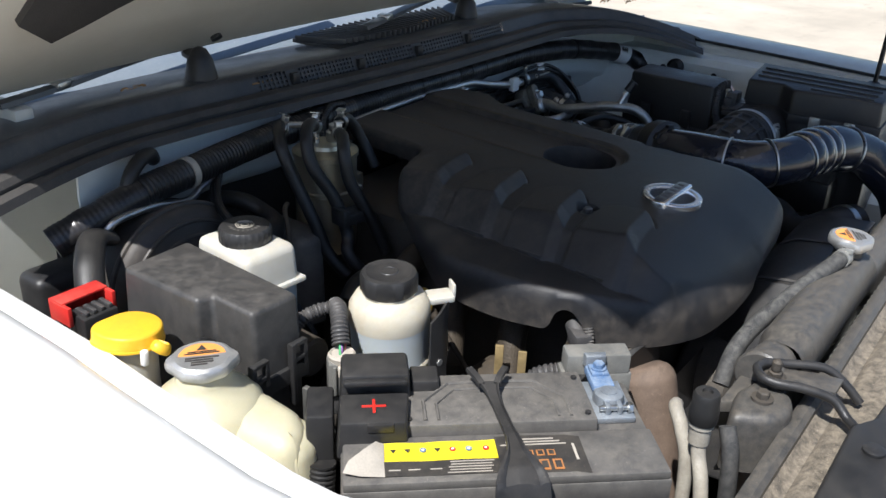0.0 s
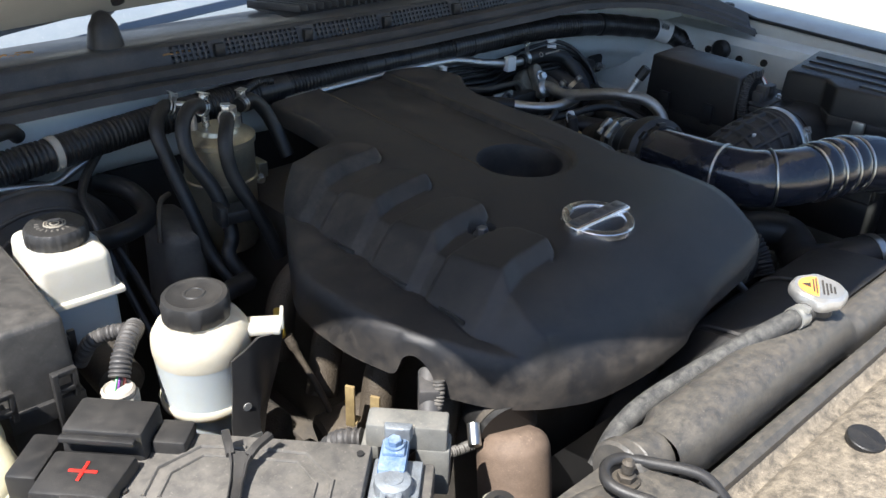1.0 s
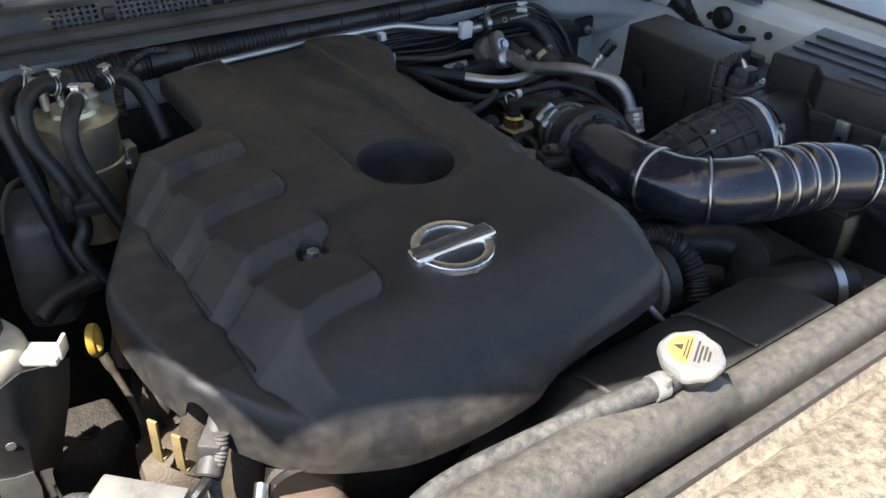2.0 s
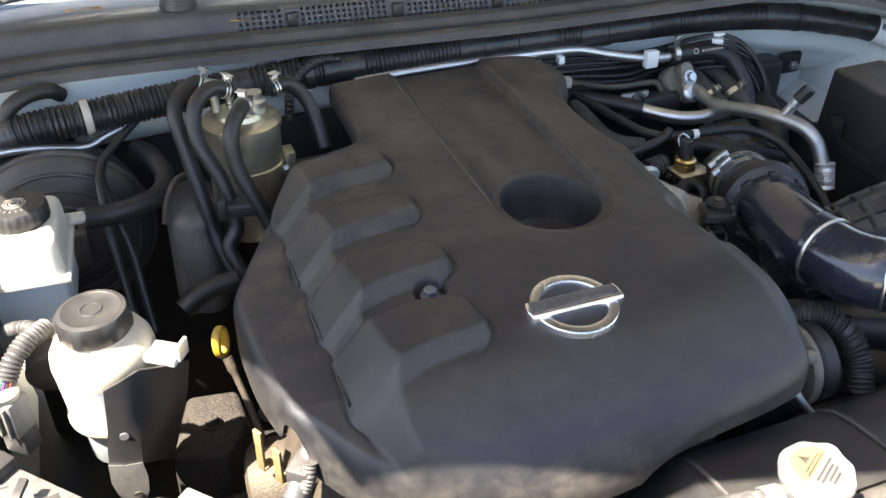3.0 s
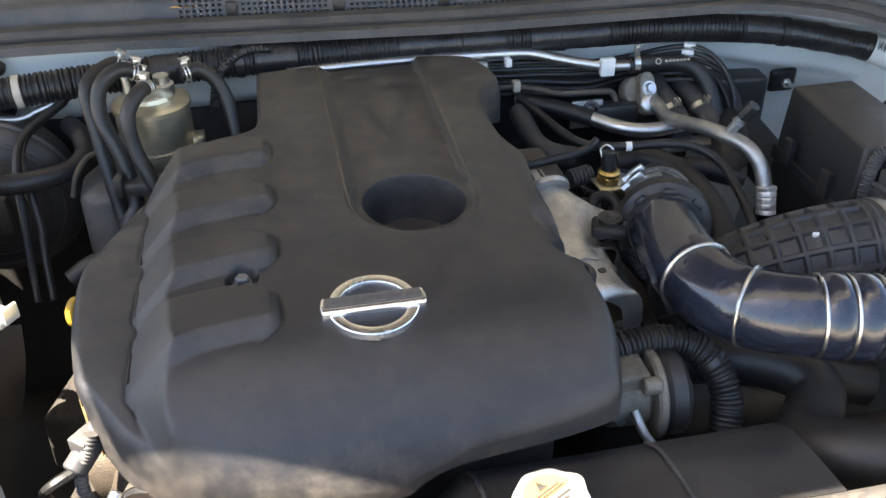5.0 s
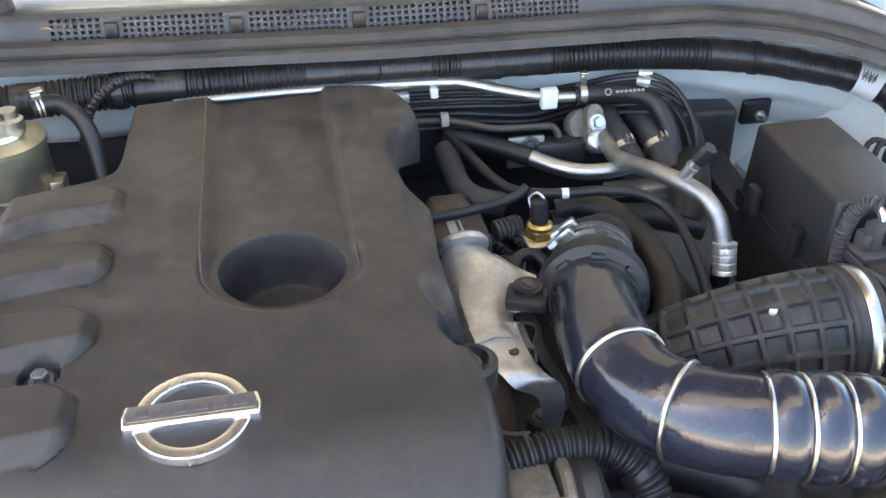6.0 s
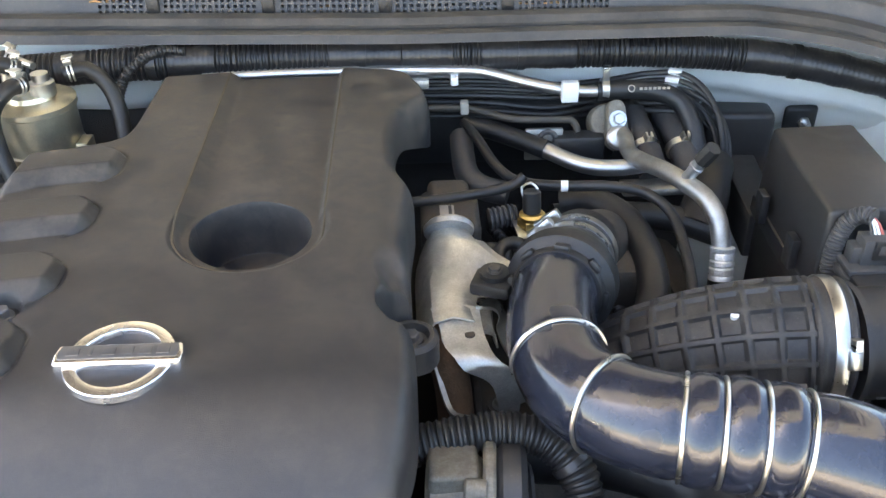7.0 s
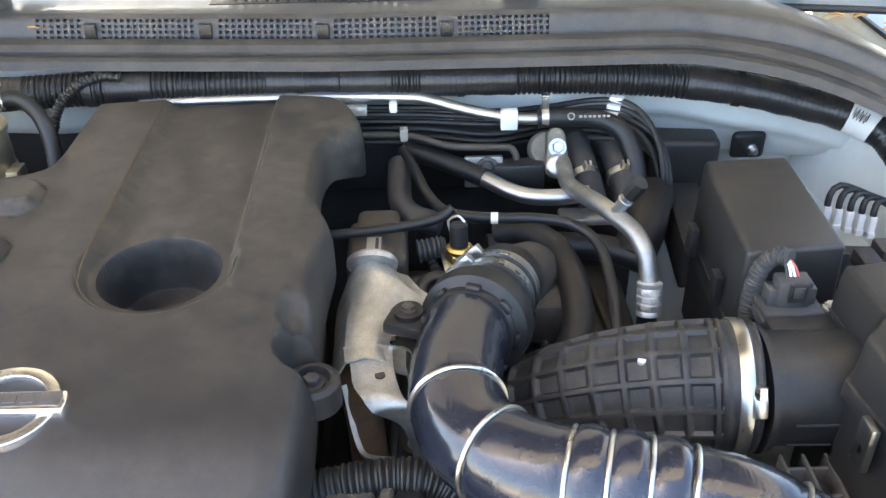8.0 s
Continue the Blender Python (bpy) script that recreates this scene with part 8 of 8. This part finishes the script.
    for k in range(6):
        z = 1.058 - 0.010 * k
        b = B()
        sweep(b, [(1.50, 1.142 - 0.002 * k, z), (1.62, 1.140 - 0.003 * k, z - 0.002), (1.72, 1.130 - 0.005 * k, z - 0.006 + 0.002 * (k % 3)), (1.80, 1.135, z - 0.004), (1.87, 1.120 - 0.004 * k, z + 0.012), (1.915, 1.095 - 0.004 * k, z + 0.016), (1.945 + 0.006 * (k % 3), 1.060, z - 0.01), (1.955 + 0.006 * (k % 3), 1.02, z - 0.06), (1.955, 1.0, 0.90)], 0.0042, 9, step=0.01)
        part("line", b, M_RUBBER, tb)
    for k in range(3):
        b = B()
        rbox(b, (1.892 + 0.004 * k, 1.100 + 0.004 * k, 1.056 + 0.010 * k), (0.020, 0.012, 0.007), 0.001, rz=-30)
        part("white_clip", b, M_LABELW, tb)
    # bracket with two eyes
    t6 = thing("pipe_bracket", "pale metal bracket with two round eyes behind the pipes", "bracket", (1.70, 1.05, 0.96))
    b = B()
    rbox(b, (1.705, 1.060, 0.990), (0.055, 0.008, 0.050), 0.003)
    part("plate", b, M_DULL, t6)
    for x, z in ((1.710, 1.000), (1.722, 0.982)):
        b = B()
        torus(b, 0.0115, 0.0040, axis((x, 1.052, z), (x, 1.02, z + 0.012)), 24, 8)
        part("eye", b, M_GREY, t6)
    b = B()
    rbox(b, (1.755, 1.06, 0.985), (0.075, 0.03, 0.040), 0.005)
    solo("valve_block", b, M_BLACK, "black plastic valve block behind the pipes", "valve")
    b = B()
    rbox(b, (1.62, 1.15, 0.97), (0.42, 0.03, 0.10), 0.01)
    solo("loom_tray", b, M_BLACK, "dark plastic tray on the firewall", "tray")


def exhaust_side():
    # heat shielded valve
    t = thing("heat_shield", "stained bare metal heat shield beside the engine cover", "heat shield", (1.56, 0.7, 0.9))
    b = B()
    quad = []
    prof = [(-0.044, -0.030), (-0.036, -0.012), (-0.024, 0.006), (0.0, 0.014), (0.024, 0.008), (0.038, -0.008), (0.052, -0.012), (0.056, -0.030)]
    for y, w, z, dx in ((0.808, 0.62, 1.000, 0.0), (0.800, 0.80, 1.004, 0.0), (0.770, 1.0, 1.005, 0.004), (0.752, 1.22, 1.002, 0.012), (0.735, 1.14, 0.998, 0.008), (0.712, 0.86, 0.994, -0.004), (0.650, 0.84, 0.992, -0.004), (0.638, 0.86, 0.990, -0.002)):
        quad.append([(1.556 + dx + a * w, y, z + h) for a, h in prof])
    quad_sheet(b, quad)
    thicken(b, 0.0022)
    part("shell", b, M_CAST, t)
    b = B()
    left = spline([(1.530, 0.660, 0.999), (1.539, 0.636, 0.992), (1.542, 0.616, 0.986), (1.553, 0.598, 0.981), (1.562, 0.589, 0.972), (1.588, 0.592, 0.952), (1.598, 0.598, 0.92), (1.603, 0.602, 0.88)], 0.004)
    right = spline([(1.582, 0.660, 0.999), (1.584, 0.633, 0.992), (1.589, 0.611, 0.986), (1.597, 0.594, 0.981), (1.609, 0.590, 0.972), (1.618, 0.594, 0.952), (1.623, 0.600, 0.92), (1.620, 0.604, 0.88)], 0.004)
    rows = []
    for k in range(34):
        u = k / 33
        p, q = left[int(u * (len(left) - 1))], right[int(u * (len(right) - 1))]
        rows.append([p.lerp(q, v) + Vector((0, 0, 0.004 * math.sin(math.pi * v))) for v in (0, 0.12, 0.3, 0.5, 0.7, 0.88, 1)])
    quad_sheet(b, rows)
    thicken(b, 0.0022)
    part("lower_tongue", b, M_CAST, t)
    b = B()
    lathe(b, [(0, 0), (0.030, 0), (0.0305, 0.006), (0.027, 0.010), (0, 0.010)], 32, axis((1.556, 0.800, 1.006), (1.556, 0.825, 1.020)))
    part("end_disc", b, M_CAST, t)
    for x, y, z in ((1.590, 0.622, 0.9905), (1.612, 0.762, 1.000)):
        b = B()
        lathe(b, [(0, 0), (0.0055, 0), (0.0055, 0.0015), (0, 0.0015)], 14, Matrix.Translation((x - 0.02, y, z + 0.001)))
        part("hole", b, M_IRON, t)
    # actuator behind it
    t2 = thing("valve_actuator", "dark metal valve actuator with a paper label", "actuator", (1.56, 0.87, 0.93))
    b = B()
    rbox(b, (1.560, 0.862, 0.975), (0.074, 0.095, 0.060), 0.010, segs=3)
    rbox(b, (1.560, 0.905, 0.985), (0.055, 0.05, 0.05), 0.010, segs=3)
    part("body", b, M_IRON, t2)
    b = B()
    rbox(b, (1.556, 0.846, 1.0055), (0.018, 0.038, 0.001), 0.0003)
    lab = part("paper_label", b, M_LABELG, t2)
    b = B()
    rbox(b, (1.560, 0.846, 1.0062), (0.004, 0.034, 0.0008), 0)
    part("printed_line", b, M_LABELK, lab)
    b = B()
    sweep(b, [(1.61, 0.862, 0.985), (1.645, 0.868, 0.988)], ribbed(0.013, 0.006, 0.0015), 14, step=0.002)
    part("threaded_neck", b, M_GREY, t2)
    # brass temperature sensor on its bracket
    t3 = thing("temperature_sensor", "brass hexagon sensor with a black plug", "sensor", (1.662, 0.842, 0.96))
    b = B()
    rbox(b, (1.668, 0.836, 0.986), (0.056, 0.042, 0.003), 0.001, rz=6)
    rbox(b, (1.668, 0.816, 0.975), (0.034, 0.004, 0.022), 0.001, rz=6)
    part("bracket", b, M_STEEL, t3)
    b = B()
    lathe(b, [(0, 0), (0.018, 0), (0.018, 0.009), (0.016, 0.011), (0, 0.011)], 6, Matrix.Translation((1.661, 0.840, 0.989)))
    lathe(b, [(0, 0.010), (0.0165, 0.010), (0.0165, 0.015), (0.013, 0.018), (0, 0.018)], 24, Matrix.Translation((1.661, 0.840, 0.989)))
    part("hexagon", b, M_BRASS, t3)
    b = B()
    cyl(b, (1.661, 0.841, 1.003), (1.660, 0.848, 1.034), 0.0115, 18, 0.003)
    part("plug", b, M_RUBBER, t3)
    b = B()
    sweep(b, [(1.650, 0.845, 1.026), (1.648, 0.849, 1.037), (1.660, 0.855, 1.040), (1.668, 0.849, 1.034)], 0.0016, 6)
    part("wire_bail", b, M_STEEL, t3)
    # black ringed socket
    b = B()
    torus(b, 0.018, 0.008, Matrix.Translation((1.632, 0.775, 0.985)) @ Matrix.Rotation(radians(35), 4, "X"), 28, 10)
    cyl(b, (1.600, 0.795, 0.975), (1.632, 0.790, 0.975), 0.016, 18, 0.003)
    solo("ring_socket", b, M_RUBBER, "black rubber ringed socket", "connector")
    # pale bracket arms
    t4 = thing("support_bracket", "pale zinc plated bracket arms beside the heat shield", "bracket", (1.57, 0.6, 0.88))
    b = B()
    strip(b, [(1.580, 0.665, 1.000), (1.598, 0.662, 1.000), (1.606, 0.660, 0.990), (1.608, 0.658, 0.968), (1.617, 0.648, 0.948), (1.630, 0.640, 0.925), (1.634, 0.63, 0.89)], [(-0.008, -0.002), (-0.008, 0.002), (0.008, 0.002), (0.008, -0.002)], step=0.006)
    part("arm", b, M_STEEL, t4)
    b = B()
    strip(b, [(1.530, 0.640, 0.962), (1.534, 0.628, 0.950), (1.541, 0.604, 0.930), (1.549, 0.588, 0.916), (1.560, 0.583, 0.913), (1.580, 0.580, 0.913)], [(-0.0028, -0.0022), (-0.0028, 0.0022), (0.0028, 0.0022), (0.0028, -0.0022)], step=0.006)
    part("arm", b, M_DULL, t4)
    # rusty manifold behind the shield
    b = B()
    sweep(b, [(1.535, 0.68, 0.955), (1.545, 0.645, 0.945), (1.552, 0.62, 0.92), (1.556, 0.60, 0.87)], 0.020, 18)
    solo("exhaust_manifold", b, mat("rusty_iron", (0.13, 0.075, 0.04), 0.75, 0.3, dust=0.6, dust_col=(0.22, 0.13, 0.07), scale=70, fine=400, bump=0.6), "rusty brown exhaust manifold below the heat shield", "manifold")
    # lower corrugated hose
    t5 = thing("breather_conduit", "black corrugated conduit below the engine cover", "conduit", (1.60, 0.46, 0.9))
    b = B()
    sweep(b, [(1.500, 0.500, 0.957), (1.550, 0.504, 0.966), (1.598, 0.506, 0.968), (1.635, 0.498, 0.962), (1.660, 0.476, 0.943), (1.668, 0.452, 0.915), (1.660, 0.430, 0.885)], ribbed(0.0180, 0.0066, 0.0011), 20, step=0.0020)
    part("conduit", b, M_RUBBER, t5)
    b = B()
    sweep(b, [(1.497, 0.500, 0.9565), (1.512, 0.501, 0.9595)], 0.0212, 20, raw=True)
    part("end_collar", b, M_RUBBER, t5)
    b = B()
    sweep(b, [(1.654, 0.483, 0.950), (1.658, 0.479, 0.946)], 0.0200, 20, raw=True)
    part("tie", b, M_TAPE, t5)
    # pump with its pale housing
    t6 = thing("vacuum_pump", "pale metal pump body with a black disc", "pump", (1.58, 0.46, 0.82))
    b = B()
    rbox(b, (1.545, 0.470, 0.950), (0.046, 0.044, 0.040), 0.005, segs=3)
    cyl(b, (1.520, 0.474, 0.925), (1.572, 0.470, 0.925), 0.036, 30, 0.005)
    cyl(b, (1.553, 0.440, 0.965), (1.574, 0.438, 0.964), 0.010, 18, 0.002)
    part("housing", b, M_PUMP, t6)
    b = B()
    cyl(b, (1.572, 0.468, 0.926), (1.584, 0.467, 0.926), 0.052, 40, 0.003)
    part("flange", b, M_PUMP, t6, "pale flange ring")
    b = B()
    cyl(b, (1.584, 0.467, 0.926), (1.612, 0.465, 0.926), 0.049, 40, 0.006)
    cyl(b, (1.612, 0.465, 0.926), (1.618, 0.465, 0.926), 0.030, 30, 0.003)
    part("disc", b, M_BLACK, t6)
    b = B()
    sweep(b, [(1.545, 0.435, 0.935), (1.552, 0.415, 0.915), (1.570, 0.402, 0.895), (1.590, 0.398, 0.885)], 0.0055, 10)
    part("tube", b, M_DULL, t6)
    b = B()
    bolt(b, None, 0.006, 0.010, 1.3, m=axis((1.532, 0.445, 0.915), (1.532, 0.40, 0.93)))
    part("bolt", b, M_STEEL, t6)
    # wide black hose low beside the radiator
    t7 = thing("radiator_hose", "wide black radiator hose with a bright clamp", "hose", (1.74, 0.33, 0.85))
    b = B()
    sweep(b, [(1.60, 0.560, 0.885), (1.70, 0.535, 0.90), (1.765, 0.500, 0.905), (1.790, 0.462, 0.900), (1.768, 0.425, 0.885), (1.742, 0.395, 0.885), (1.752, 0.365, 0.895), (1.785, 0.340, 0.905), (1.83, 0.315, 0.905)], lambda s, u: 0.033 + 0.007 * float(smooth01(0.55, 0.75, u)), 28)
    part("hose", b, M_RUBBER, t7)
    b = B()
    lathe(b, [(0.040, 0), (0.0425, 0), (0.0425, 0.013), (0.040, 0.013)], 34, axis((1.800, 0.332, 0.905), (1.83, 0.315, 0.905)))
    part("clamp", b, M_STEEL, t7)
    b = B()
    sweep(b, [(1.62, 0.56, 0.87), (1.70, 0.55, 0.875), (1.80, 0.53, 0.87), (1.90, 0.50, 0.85)], 0.030, 18)
    solo("coolant_hose", b, M_RUBBER, "black hose deep below the intake", "hose")
    # dark masses low in the bay
    gb = thing("gearbox_side", "dark oily castings low beside the engine", "engine part", (1.72, 0.75, 0.72))
    b = B()
    rbox(b, (1.72, 0.75, 0.80), (0.36, 0.50, 0.16), 0.04, segs=3)
    part("casting", b, M_IRON, gb)
    for k in range(6):
        b = B()
        rbox(b, (1.58 + 0.055 * k, 0.76, 0.884), (0.008, 0.40 - 0.03 * (k % 3), 0.018), 0.002, rz=4 * (k % 2))
        part("rib", b, M_IRON, gb)
    for x, y in ((1.605, 0.62), (1.66, 0.90), (1.74, 0.66), (1.80, 0.86), (1.83, 0.70), (1.70, 0.56)):
        b = B()
        lathe(b, [(0, 0), (0.017, 0), (0.015, 0.016), (0, 0.016)], 18, Matrix.Translation((x, y, 0.878)))
        boss = part("boss", b, M_IRON, gb)
        b = B()
        bolt(b, (x, y, 0.894), 0.008, 0.009, 1.3)
        part("bolt", b, M_DULL, boss)
    for k in range(3):
        b = B()
        sweep(b, [(1.62 + 0.03 * k, 0.93, 0.93), (1.66 + 0.04 * k, 0.84, 0.915), (1.67 + 0.05 * k, 0.74, 0.905), (1.70 + 0.05 * k, 0.62, 0.90)], ribbed(0.008, 0.005, 0.0008), 10, step=0.002)
        solo("cable_conduit", b, M_LOOM, "black corrugated conduit over the gearbox castings", "conduit", group="conduits in the bay")
    b = B()
    rbox(b, (1.80, 0.38, 0.72), (0.40, 0.22, 0.22), 0.04, segs=3)
    solo("compressor", b, M_IRON, "dark compressor low behind the radiator", "compressor")


gloss_pipe()
bellows()
air_box()
fuse_box_right()
ac_pipes()
exhaust_side()
